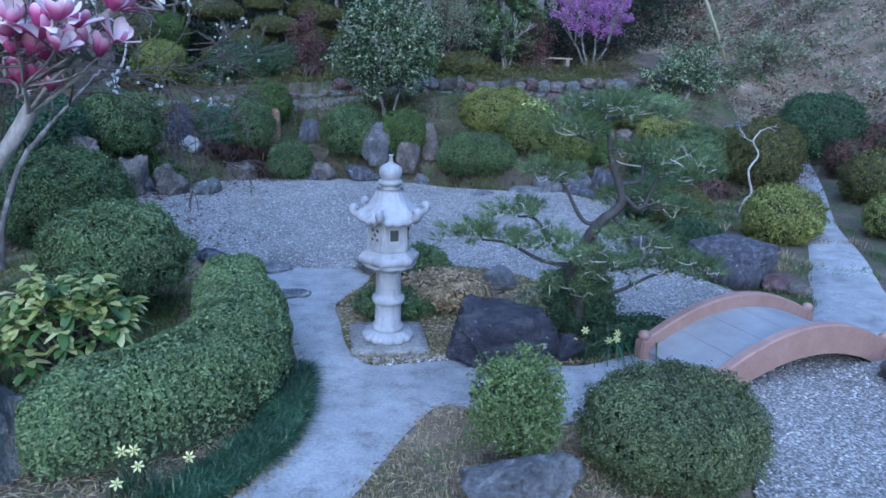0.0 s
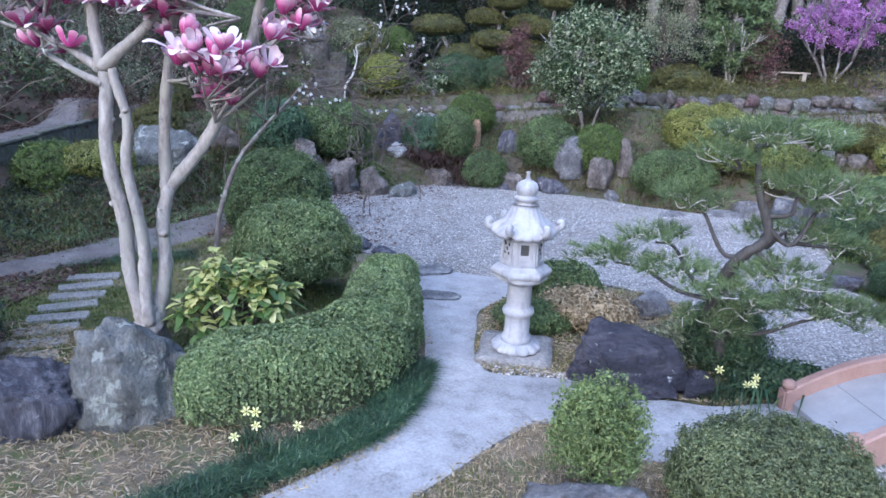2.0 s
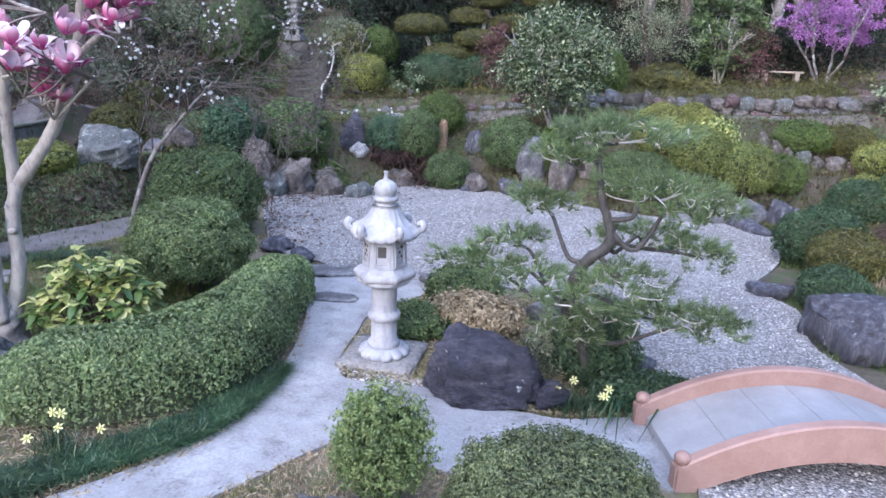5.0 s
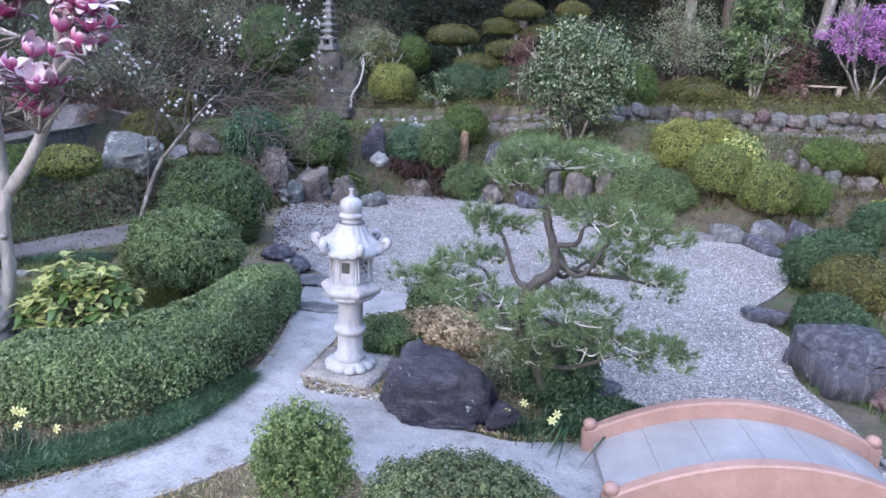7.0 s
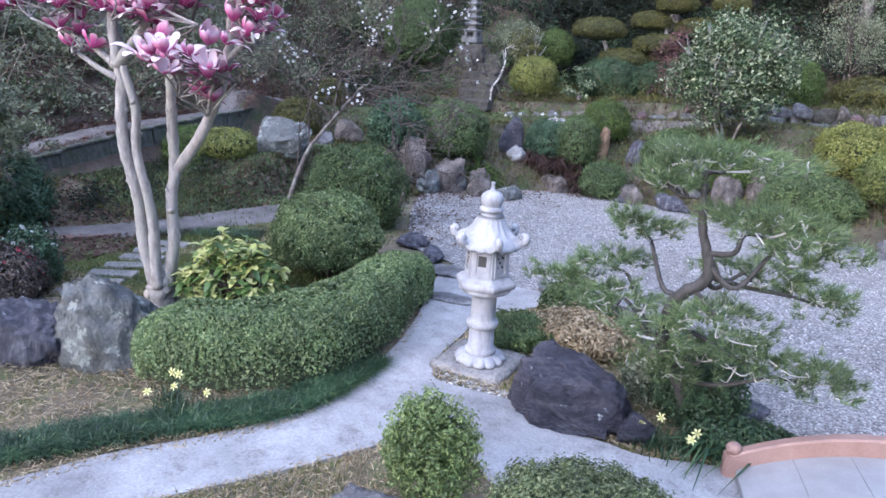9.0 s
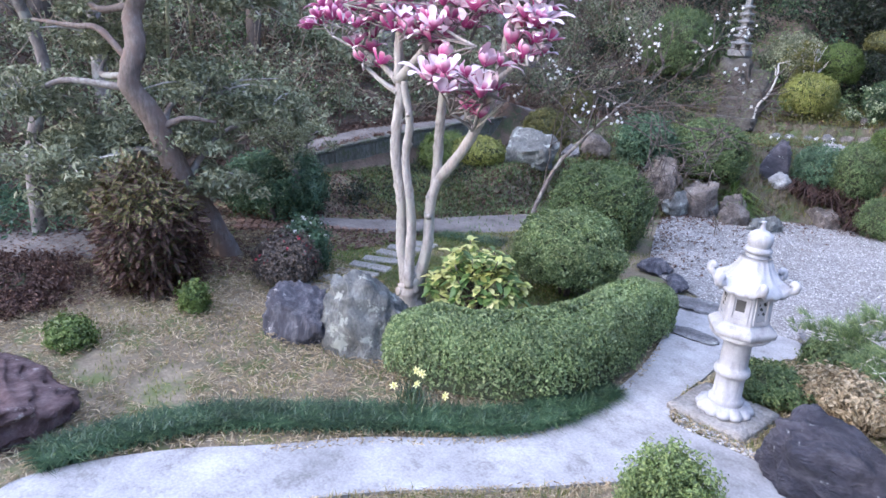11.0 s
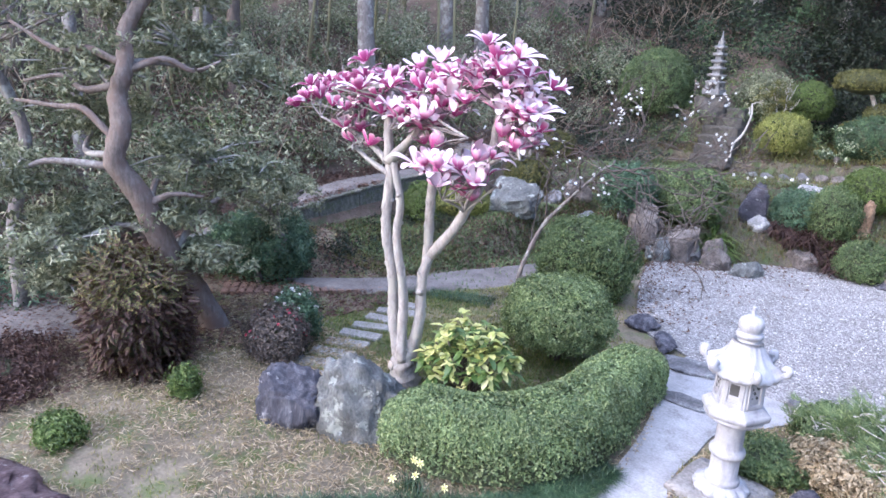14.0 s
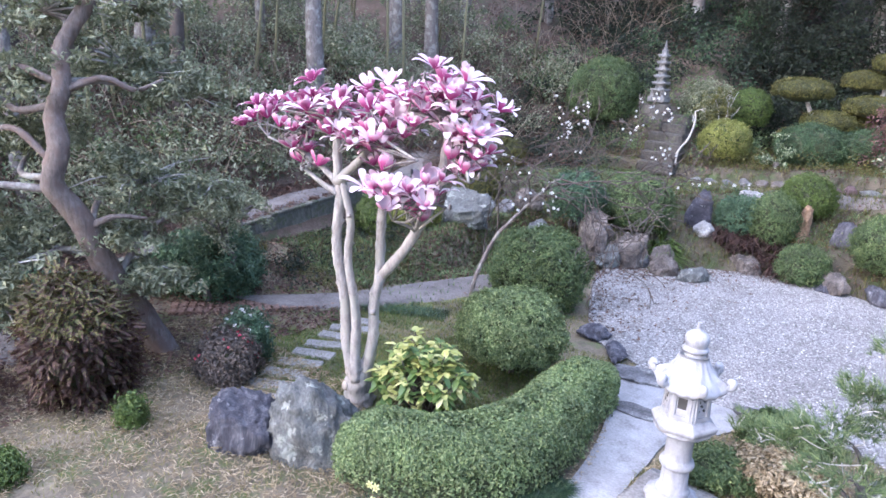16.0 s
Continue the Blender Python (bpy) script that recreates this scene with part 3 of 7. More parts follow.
PATH_EDGE = [(-0.7, 9.75), (-0.8, 9.1), (-0.62, 8.5), (-0.5, 8.1), (-0.26, 7.4), (-0.06, 6.5), (-0.03, 5.6), (-0.12, 5.05), (-0.42, 4.5), (-0.88, 3.9), (-1.2, 3.3), (-1.68, 2.5), (-1.9, 1.6), (-1.3, 1.3), (-0.75, 2.6), (-0.2, 3.65), (0.2, 4.2), (0.5, 4.65), (0.85, 5.2), (1.2, 5.5), (1.7, 5.12), (2.1, 5.1), (2.7, 5.4), (3.1, 5.5), (3.42, 5.28), (3.55, 5.6), (3.35, 6.25), (2.65, 6.08), (2.31, 6.1), (1.85, 6.12), (1.45, 6.3), (1.0, 6.3), (0.6, 6.3), (0.42, 6.7), (0.38, 7.3), (0.36, 7.9), (0.72, 8.5), (0.8, 9.0), (0.3, 9.35)]
path_outline = smooth_outline(PATH_EDGE, 4)
path = part("garden_path", sheet("garden_path", path_outline, 0.146, PATHM, 0.1))
tagged(path, "worn grey concrete garden path winding past the lantern", "path", kind="structure")


def ribbon(name, left, right, mat, lift=0.02, n=8):
    """A path laid over the ground between two edges."""
    Lc, Rc = curve_pts([(x, y, 0) for x, y in left], n), curve_pts([(x, y, 0) for x, y in right], n)
    k = 9
    U = np.linspace(0, 1, k)
    m = min(len(Lc), len(Rc))
    G = Lc[:m, None] * (1 - U)[None, :, None] + Rc[:m, None] * U[None, :, None]
    G[..., 2] = height(G[..., 0], G[..., 1]) + lift + 0.02 * np.sin(U * math.pi)[None]
    G[:, 0, 2] -= 0.1
    G[:, -1, 2] -= 0.1
    i = (np.arange(m - 1)[:, None] * k + np.arange(k - 1)[None]).ravel()
    return np_mesh(name, G.reshape(-1, 3), np.stack([i, i + 1, i + k + 1, i + k], 1), mat, True)


east = part("east_path", ribbon("east_path", [(5.6, 6.95), (6.1, 7.4), (6.9, 8.55), (7.5, 9.35), (8.4, 10.6), (9.6, 12.4), (10.5, 13.8), (10.9, 14.4)], [(5.75, 5.75), (6.6, 6.35), (7.75, 8.1), (8.25, 8.95), (8.98, 10.35), (10.1, 12.1), (10.95, 13.5), (11.35, 14.2)], PATHM, 0.03))
tagged(east, "worn concrete path climbing away from the bridge", "path", kind="structure")
WEST_L = [(-6.6, 6.4), (-5.5, 8.0), (-5.1, 9.2), (-4.75, 10.3), (-4.5, 11.6), (-4.4, 12.4)]
WEST_R = [(-5.4, 6.9), (-4.6, 8.0), (-4.0, 9.2), (-3.9, 10.4), (-3.8, 11.6), (-3.85, 12.4)]
west = part("west_path", ribbon("west_path", WEST_L, WEST_R, DIRT, 0.04))
tagged(west, "bare trodden dirt path through the lawn", "path", kind="structure")
rear = part("rear_path", ribbon("rear_path", [(-7, 18.4), (-4, 18.6), (0, 18.6), (4, 18.6), (9, 18.8)], [(-7, 17.7), (-4, 17.9), (0, 17.9), (4, 17.9), (9, 18.1)], DIRT, 0.03))
tagged(rear, "grey dirt path along the foot of the stone wall", "path", kind="structure")
bare = part("bare_patch", ribbon("bare_patch", [(-8.6, 1.6), (-8.2, 2.6), (-7.6, 3.6), (-6.9, 4.4)], [(-6.6, 1.2), (-6.2, 2.2), (-5.9, 3.1), (-5.6, 3.9)], DIRT, 0.03))
tagged(bare, "bare grey earth below the trees", "path", kind="structure")
gut = part("gutter_path", ribbon("gutter_path", [(-8.85, 5.4), (-8.85, 6), (-8.9, 8), (-8.95, 10), (-9.0, 12), (-9.4, 15), (-10.1, 19)], [(-8.15, 5.4), (-8.15, 6), (-8.2, 8), (-8.2, 10), (-8.25, 12), (-8.6, 15), (-9.3, 19)], DIRT, 0.04))
tagged(gut, "grey gravel lane above the retaining wall", "path", kind="structure")


# ---- kinds of things ----
def revolve(profile, sides=32, flute=None):
    """A turned solid from (radius, z) pairs; flute(angle, k) scales the radius."""
    ang = np.linspace(0, 2 * math.pi, sides, endpoint=False)
    V = []
    for k, (r, z) in enumerate(profile):
        s = flute(ang, k) if flute else np.ones(sides)
        V.append(np.stack([np.cos(ang) * r * s, np.sin(ang) * r * s, np.full(sides, z)], 1))
    V = np.concatenate(V)
    i = np.arange(len(profile) - 1)[:, None] * sides
    j = np.arange(sides)[None]
    F = np.stack([i + j, i + (j + 1) % sides, i + sides + (j + 1) % sides, i + sides + j], -1).reshape(-1, 4)
    return V, F


def capped(name, V, F, sides, mat, smooth=True):
    n = len(V)
    V = np.concatenate([V, [[0, 0, V[0, 2]], [0, 0, V[n - 1, 2]]]])
    j = np.arange(sides)
    T = np.concatenate([np.stack([np.full(sides, n), (j + 1) % sides, j], 1), np.stack([np.full(sides, n + 1), n - sides + j, n - sides + (j + 1) % sides], 1)])
    return np_mesh(name, V, [F, T], mat, smooth)


def turned(name, profile, mat, sides=32, flute=None, smooth=True):
    V, F = revolve(profile, sides, flute)
    return capped(name, V, F, sides, mat, smooth)


def bevel_box(name, sx, sy, sz, mat, bev=0.012, rough=0.0, seed=0, cuts=0):
    """A slab with worn edges, standing on z = 0."""
    bm = bmesh.new()
    bmesh.ops.create_cube(bm, size=1.0)
    for v in bm.verts:
        v.co = Vector((v.co.x * sx, v.co.y * sy, (v.co.z + 0.5) * sz))
    if cuts:
        bmesh.ops.subdivide_edges(bm, edges=bm.edges[:], cuts=cuts, use_grid_fill=True)
    else:
        bmesh.ops.bevel(bm, geom=bm.edges[:], offset=bev, segments=2, affect="EDGES")
    if rough:
        for v in bm.verts:
            v.co += noise.noise_vector(v.co * 7 + Vector((seed * 3.1, 0, 0))) * rough
    me = bpy.data.meshes.new(name)
    bm.to_mesh(me)
    bm.free()
    me.materials.append(mat)
    if cuts:
        me.polygons.foreach_set("use_smooth", np.ones(len(me.polygons), bool))
    return me


def rock_mesh(name, size, seed, mat, sub=4, facets=9, lump=0.22, flat=0.0, boxy=0.0):
    """A boulder: a ball cut by facets and roughened, its base on z = 0."""
    r = np.random.default_rng(seed)
    V, F = ICO[sub]
    V = V.copy()
    if boxy:
        V = np.sign(V) * np.abs(V) ** (1 - boxy)
    V *= 1 + lump * wobble(V, seed, 1.6)[:, None]
    for _ in range(facets):
        n = unit(r.normal(0, 1, (1, 3)))[0]
        d = r.uniform(0.62, 0.9)
        over = np.clip(V @ n - d, 0, None)
        V -= over[:, None] * n * 0.92
    V *= 1 + 0.05 * wobble(V, seed + 1, 5)[:, None] - 0.17 * np.abs(wobble(V, seed + 3, 4.5))[:, None] - 0.06 * np.abs(wobble(V, seed + 4, 11))[:, None] + 0.03 * wobble(V, seed + 2, 18)[:, None]
    V[:, 2] = np.where(V[:, 2] < -0.55, -0.55, V[:, 2])
    if flat:
        V[:, 2] = np.minimum(V[:, 2], flat + 0.1 * wobble(V, seed + 5, 3))
    V[:, 2] += 0.55
    top = V[:, 2].max()
    V = V / np.array([np.abs(V[:, 0]).max(), np.abs(V[:, 1]).max(), top]) * np.array(size)
    return np_mesh(name, V, F, mat, True)


def rock(at, size, kind, seed, label, turn=0, sink=0.05, z=None, name="garden_rock", group="", lean=0, **kw):
    """A boulder of half-widths size[0], size[1] and full height size[2], set into the ground."""
    g = ground_z(*at[:2]) if z is None else z
    ob = part(name, rock_mesh(name, size, seed, ROCK[kind], **kw), None, "", pose(at[0], at[1], g - sink, lean, 0, turn))
    return tagged(ob, label, "rock", group)


def blob_points(n, R, seed, lump, r, low=-0.75):
    D = sphere_dirs(int(n * 1.6), r)
    D = D[D[:, 2] > low][:n]
    k = 1 + lump * wobble(D, seed, 3.0)
    N = unit(D / np.asarray(R))
    return D, k, N


def bush(at, R, leafkind, label, n=2200, leaf=0.05, seed=1, lump=0.10, name="clipped_bush", z=None, shaggy=0.07, aspect=0.5, wild=0.55, group="", category="bush", low=-0.75, foot=None):
    """A shrub with half-widths R, its crown's underside just over the ground: leaves over a dark core that paints the
    inner shade, on short stems.
    """
    r = np.random.default_rng(seed)
    g = ground_z(*at[:2]) if z is None else z
    e = thing(name, label, category, (at[0], at[1], g), 0, group)
    base = R[2] * 0.72 if foot is None else foot
    C = np.array([0, 0, base])
    D, k, N = blob_points(max(60, n * 3 // 8), R, seed, lump, r, low)
    k = k + 0.05 * wobble(D, seed + 9, 9.0)
    depth = 1 - shaggy * 2.0 * r.random(len(D)) ** 1.5 + shaggy * 0.6 * r.random(len(D))
    P = np.repeat(C + D * np.asarray(R) * (k * depth)[:, None], 8, 0)
    off = r.normal(0, 0.55, P.shape) * leaf
    N = np.repeat(N, 8, 0) + off / leaf * 0.5
    V, F = leaf_quads(P + off, N, leaf * 0.98, aspect, 0.25, wild * 0.7, r)
    part("foliage", np_mesh("foliage", V, F, LEAF[leafkind]), e, kind="stuff")
    # dark core under the leaves, in place of the shade between them
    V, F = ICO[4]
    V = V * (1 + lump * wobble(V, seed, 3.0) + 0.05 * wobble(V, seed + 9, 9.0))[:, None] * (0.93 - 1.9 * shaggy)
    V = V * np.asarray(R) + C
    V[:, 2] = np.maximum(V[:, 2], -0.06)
    part("shade_core", np_mesh("shade_core", V, F, INNER_SHADE, True), e)
    limbs = []
    for q in range(5):
        a = q * 1.26 + r.random()
        limbs.append((curve_pts([(0.05 * math.cos(a), 0.05 * math.sin(a), -0.06), (0.18 * R[0] * math.cos(a), 0.18 * R[1] * math.sin(a), base * 0.5), (0.5 * R[0] * math.cos(a), 0.5 * R[1] * math.sin(a), base + 0.2 * R[2])], 3), (0.02, 0.008)))
    part("stem", limbs_mesh("stem", limbs, BARK_DARK, 5), e)
    return e


def grown(start, heading, length, radius, depth, r, spread=0.6, up=0.25, wander=0.25, splits=(2, 3)):
    """Limbs that fork; returns the limbs and their tips."""
    limbs, tips = [], []

    def go(p, d, ln, rad, k):
        pts = [p]
        for _ in range(4):
            d = unit((d + r.normal(0, wander, 3) * 0.5 + np.array([0, 0, up * 0.15]))[None])[0]
            p = p + d * ln / 4
            pts.append(p)
        limbs.append((np.array(pts), (rad, rad * 0.62)))
        if k == 0:
            tips.append((p, d))
            return
        for _ in range(r.integers(splits[0], splits[1] + 1)):
            nd = unit((d + r.normal(0, spread, 3) + np.array([0, 0, up]))[None])[0]
            go(p, nd, ln * r.uniform(0.6, 0.85), rad * 0.62, k - 1)

    go(np.asarray(start, float), unit(np.asarray(heading, float)[None])[0], length, radius, depth)
    return limbs, tips


def clump_leaves(centres, radius, per, leaf, r, aspect=0.45, flat=0.6, wild=0.9):
    C = np.repeat(np.asarray(centres), per, 0)
    D = unit(r.normal(0, 1, C.shape)) * (r.random((len(C), 1)) ** 0.45)
    rad = np.asarray(radius)
    if rad.ndim:
        rad = np.repeat(rad, per)[:, None]
    P = C + D * rad * np.array([1, 1, flat])
    return leaf_quads(P, unit(D) * 0.5 + np.array([0, 0, 0.7]), leaf, aspect, 0.2, wild, r)


def tufts(P, axis, count, length, width, r, spread=0.8):
    """Bundles of needles at P, pointing along axis more or less."""
    n = len(P) * count
    B = np.repeat(P, count, 0)
    A = np.repeat(unit(axis), count, 0)
    d = unit(A + r.normal(0, spread, (n, 3)) * 0.6)
    s = unit(np.cross(d, r.normal(0, 1, (n, 3)))) * width
    L = length * r.uniform(0.7, 1.15, (n, 1))
    V = np.stack([B - s, B + s, B + d * L], 1).reshape(-1, 3)
    return V, np.arange(n * 3).reshape(-1, 3)


def blades(P, length, width, r, lean=0.5, bend=0.5):
    """Arching grass blades, two triangles and a tip each."""
    n = len(P)
    a = r.uniform(0, 6.3, n)
    h = np.stack([np.cos(a), np.sin(a), np.zeros(n)], 1)
    s = np.stack([-np.sin(a), np.cos(a), np.zeros(n)], 1) * width
    L = length * r.uniform(0.6, 1.25, (n, 1))
    u = np.array([0, 0, 1.0])
    le = lean * r.uniform(0.3, 1.3, (n, 1))
    m = P + (u + h * le * 0.5) * L * 0.55
    t = P + (u * (1 - bend * le * 0.6) + h * le * 1.3) * L
    V = np.stack([P - s, P + s, m + s * 0.8, m - s * 0.8, t], 1).reshape(-1, 3)
    k = np.arange(n)[:, None] * 5
    F = np.concatenate([k + [0, 1, 2], k + [0, 2, 3], k + [3, 2, 4]], 1).reshape(-1, 3)
    return V, F


# ---- stone lantern ----
def stone_lantern(at, turn):
    e = thing("stone_lantern", "tall white granite lantern with curled roof on a square plinth", "lantern", at, turn)
    G = LANTERN
    part("plinth", bevel_box("plinth", 0.74, 0.72, 0.19, ROCK["paving"], 0, 0.02, 4, 6), e, "rough grey stone plinth", pose(0, 0.0, -0.13, 0, 0, -10))
    part("lotus_base", turned("lotus_base", [(0.2, 0.05), (0.235, 0.06), (0.25, 0.085), (0.235, 0.115), (0.19, 0.14), (0.16, 0.15)], G, 96, lambda a, k: 1 + (0.15 if k < 4 else 0.07) * (np.abs(np.sin(a * 6)) ** 0.5 - 0.7)), e)
    part("column", turned("column", [(0.15, 0.14), (0.156, 0.15), (0.156, 0.185), (0.145, 0.2), (0.128, 0.21), (0.126, 0.4), (0.128, 0.425), (0.152, 0.435), (0.16, 0.455), (0.16, 0.475), (0.152, 0.495), (0.128, 0.505), (0.124, 0.53), (0.122, 0.74), (0.135, 0.755), (0.15, 0.775)], G, 40), e)
    part("middle_platform", turned("middle_platform", [(0.14, 0.765), (0.17, 0.785), (0.225, 0.81), (0.255, 0.84), (0.25, 0.855), (0.275, 0.862), (0.285, 0.905), (0.27, 0.93), (0.25, 0.935), (0.245, 0.955)], G, 96, lambda a, k: (1 / np.cos((a % (math.pi / 3)) - math.pi / 6) * 0.93 if k > 3 else 1 + 0.05 * np.abs(np.sin(a * 6)))), e)
    # firebox: a closed six-sided block with panel frames; dark blocks paint its shaded openings
    box = part("firebox", turned("firebox", [(0.245, 0.95), (0.235, 0.965), (0.215, 0.975), (0.2, 1.27), (0.215, 1.285)], G, 6, smooth=False), e)
    for k in range(6):
        a = radians(60 * k + 30)
        m = Matrix.Rotation(a, 4, "Z") @ pose(0.176, 0, 1.12, 0, -2.6, 0)
        part("panel_frame", framed("panel_frame", 0.165, 0.25, 0.03, 0.018, G), box, "", m)
        if k % 2 == 0:
            part("window", bevel_box("window", 0.012, 0.085, 0.11, OPENING_SHADE, 0.003), box, "dark square block painting the shade of a window opening", Matrix.Rotation(a, 4, "Z") @ pose(0.178, 0, 1.09, 0, -2.6, 0))
        else:
            for q in range(9):
                if q % 2 == 0:
                    part("lattice_shade", bevel_box("lattice_shade", 0.012, 0.022, 0.03, OPENING_SHADE, 0.002), box, "", Matrix.Rotation(a, 4, "Z") @ pose(0.179, (q % 3 - 1) * 0.032, 1.08 + (q // 3) * 0.045, 45, 0, 0))
    # roof with six upturned corners
    n = 72
    ang = np.linspace(0, 2 * math.pi, n, endpoint=False)
    rows = []
    for u in np.linspace(0, 1, 12):
        corner = np.where(np.cos(6 * ang) > 0, np.cos(6 * ang), 0) ** 3
        fold = np.abs(np.sin(ang * 9)) * np.sin(min(1.0, u * 1.15) * math.pi) ** 0.5
        r = (0.125 + 0.195 * (0.45 * u + 0.55 * u**2.2)) * (1 + 0.1 * (fold - 0.5) * (u > 0)) + 0.06 * corner * u**2.5
        z = 1.565 - 0.26 * u**0.95 + 0.055 * corner * u**3 - 0.022 * np.abs(np.sin(ang * 9)) * u
        rows.append(np.stack([r * np.cos(ang), r * np.sin(ang), z], 1))
    low = rows[-1].copy()
    low[:, :2] *= 0.95
    low[:, 2] -= 0.035
    rows.append(low)
    rows.append(np.stack([0.2 * np.cos(ang), 0.2 * np.sin(ang), np.full(n, 1.28)], 1))
    V = np.concatenate(rows)
    i = np.arange(len(rows) - 1)[:, None] * n
    j = np.arange(n)[None]
    F = np.stack([i + n + j, i + n + (j + 1) % n, i + (j + 1) % n, i + j], -1).reshape(-1, 4)
    roof = part("roof", capped("roof", V, F, n, G), e)
    for k in range(6):
        a = radians(60 * k)
        pts = [(0.338 + 0.026 * math.cos(b) + 0.004 * b, 0.0, 1.372 + 0.03 * math.sin(b)) for b in np.linspace(-2.2, 2.9, 10)]
        cv, cf, cc = tube(curve_pts(pts, 2), (0.042, 0.036, 0.028), 8)
        part("corner_scroll", np_mesh("corner_scroll", cv, [cf, cc], G, True), roof, "", Matrix.Rotation(a, 4, "Z"))
    part("finial", turned("finial", [(0.1, 1.55), (0.095, 1.575), (0.085, 1.58), (0.085, 1.6), (0.112, 1.605), (0.118, 1.625), (0.105, 1.645), (0.085, 1.65), (0.09, 1.66), (0.105, 1.69), (0.108, 1.73), (0.095, 1.765), (0.06, 1.79), (0.03, 1.8), (0.02, 1.82), (0.015, 1.86), (0.022, 1.87), (0.02, 1.88)], G, 32), e)
    return e


def framed(name, w, h, border, depth, mat):
    """A flat upright frame in the y-z plane, facing +x."""
    bm = bmesh.new()
    o = [(-w / 2, -h / 2), (w / 2, -h / 2), (w / 2, h / 2), (-w / 2, h / 2)]
    q = [(-w / 2 + border, -h / 2 + border), (w / 2 - border, -h / 2 + border), (w / 2 - border, h / 2 - border), (-w / 2 + border, h / 2 - border)]
    rows = []
    for x, ring in ((0, o), (depth, o), (depth, q), (0.002, q)):
        rows.append([bm.verts.new((x, a, b)) for a, b in ring])
    for r0, r1 in zip(rows, rows[1:]):
        for k in range(4):
            bm.faces.new((r0[k], r0[(k + 1) % 4], r1[(k + 1) % 4], r1[k]))
    me = bpy.data.meshes.new(name)
    bm.to_mesh(me)
    bm.free()
    me.materials.append(mat)
    return me


stone_lantern((0.825, 6.83, 0.135), 8)


# ---- arched bridge ----
def arched_bridge(at, turn, length, width, rise):
    e = thing("arched_bridge", "small arched bridge with salmon side beams and grey slab deck", "bridge", at, turn)
    half = length / 2

    def arc(x, top):
        return top * (1 - (x / half) ** 2)

    def beam(name, y, w, over, under, mat, n=40, inset=0.0):
        xs = np.linspace(-half + inset, half - inset, n)
        V = []
        for x in xs:
            zt, zb = arc(x, rise) + over, arc(x, rise) * 0.96 - under
            b = 0.014
            V += [(x, y - w / 2, zb), (x, y - w / 2, zt - b), (x, y - w / 2 + b, zt), (x, y + w / 2 - b, zt), (x, y + w / 2, zt - b), (x, y + w / 2, zb)]
        i = np.arange(n - 1)[:, None] * 6
        j = np.arange(6)[None]
        F = np.stack([i + j, i + 6 + j, i + 6 + (j + 1) % 6, i + (j + 1) % 6], -1).reshape(-1, 4)
        ends = [[0, 1, 2, 3, 4, 5], [(n - 1) * 6 + k for k in (5, 4, 3, 2, 1, 0)]]
        return np_mesh(name, np.array(V), [F, np.array(ends)], mat)

    for s in (-1, 1):
        rail = part("side_beam", beam("side_beam", s * width / 2, 0.1, 0.16, 0.12, BRIDGE), e)
        for q in (-1, 1):
            post = part("end_post", bevel_box("end_post", 0.12, 0.12, 0.22, BRIDGE, 0.015), rail, "", pose(q * (half - 0.02), s * width / 2, -0.06))
            part("ball_cap", turned("ball_cap", [(0.03, 0.15), (0.035, 0.165), (0.052, 0.175), (0.06, 0.2), (0.055, 0.225), (0.035, 0.245), (0.012, 0.252)], BRIDGE, 20), rail, "rounded knob", pose(q * (half - 0.02), s * width / 2, 0))
    xs = np.linspace(-half + 0.05, half - 0.05, 30)
    V = np.array([(x, y, arc(x, rise) + z) for x in xs for y, z in ((-0.36, 0.015), (0.36, 0.015), (0.36, -0.05), (-0.36, -0.05))])
    i, j = np.arange(29)[:, None] * 4, np.arange(4)[None]
    part("deck_base", np_mesh("deck_base", V, np.stack([i + j, i + 4 + j, i + 4 + (j + 1) % 4, i + (j + 1) % 4], -1).reshape(-1, 4), DECK), e)
    n = 6
    step = (length - 0.1) / n
    for k in range(n):
        x0 = -half + 0.05 + k * step
        xs = np.linspace(x0 + 0.003, x0 + step - 0.003, 6)
        w = width / 2 - 0.045
        V = [(x, y, arc(x, rise) + z) for x in xs for y, z in ((-w, 0.02), (w, 0.02), (w, -0.06), (-w, -0.06))]
        i = np.arange(5)[:, None] * 4
        j = np.arange(4)[None]
        F = np.stack([i + j, i + 4 + j, i + 4 + (j + 1) % 4, i + (j + 1) % 4], -1).reshape(-1, 4)
        part("deck_slab", np_mesh("deck_slab", np.array(V), [F, np.array([[3, 2, 1, 0], [20, 21, 22, 23]])], DECK), e, "smooth grey concrete slab")
    return e


arched_bridge((4.5, 6.06, 0.17), 14.0, 2.36, 0.88, 0.34)

# ---- rocks of the islet and the front ----
rock((1.95, 6.42), (0.64, 0.46, 0.6), "black", 93, "large black boulder streaked with white beside the path", -8, 0.04, 0.13, facets=16, sub=5, boxy=0.3, lump=0.3)
rock((2.5, 6.3), (0.22, 0.18, 0.28), "black", 31, "black stone leaning on the large boulder", 40, 0.04, 0.15)
rock((1.42, 4.18), (0.44, 0.3, 0.42), "grey", 12, "pale grey boulder under a round shrub", 5, 0.05, 0.13, sub=5, boxy=0.15)
rock((-2.17, 4.98), (0.52, 0.4, 0.92), "lichen", 13, "upright lichen-grey boulder below the magnolia", 35, 0.08, 0.16, facets=4, sub=5, boxy=0.22, lump=0.1)
rock((-2.8, 4.5), (0.44, 0.32, 0.62), "slate", 14, "leaning blue slate boulder with white veins", 40, 0.06, 0.16, lean=-6, facets=4, sub=5, boxy=0.4, lump=0.1)
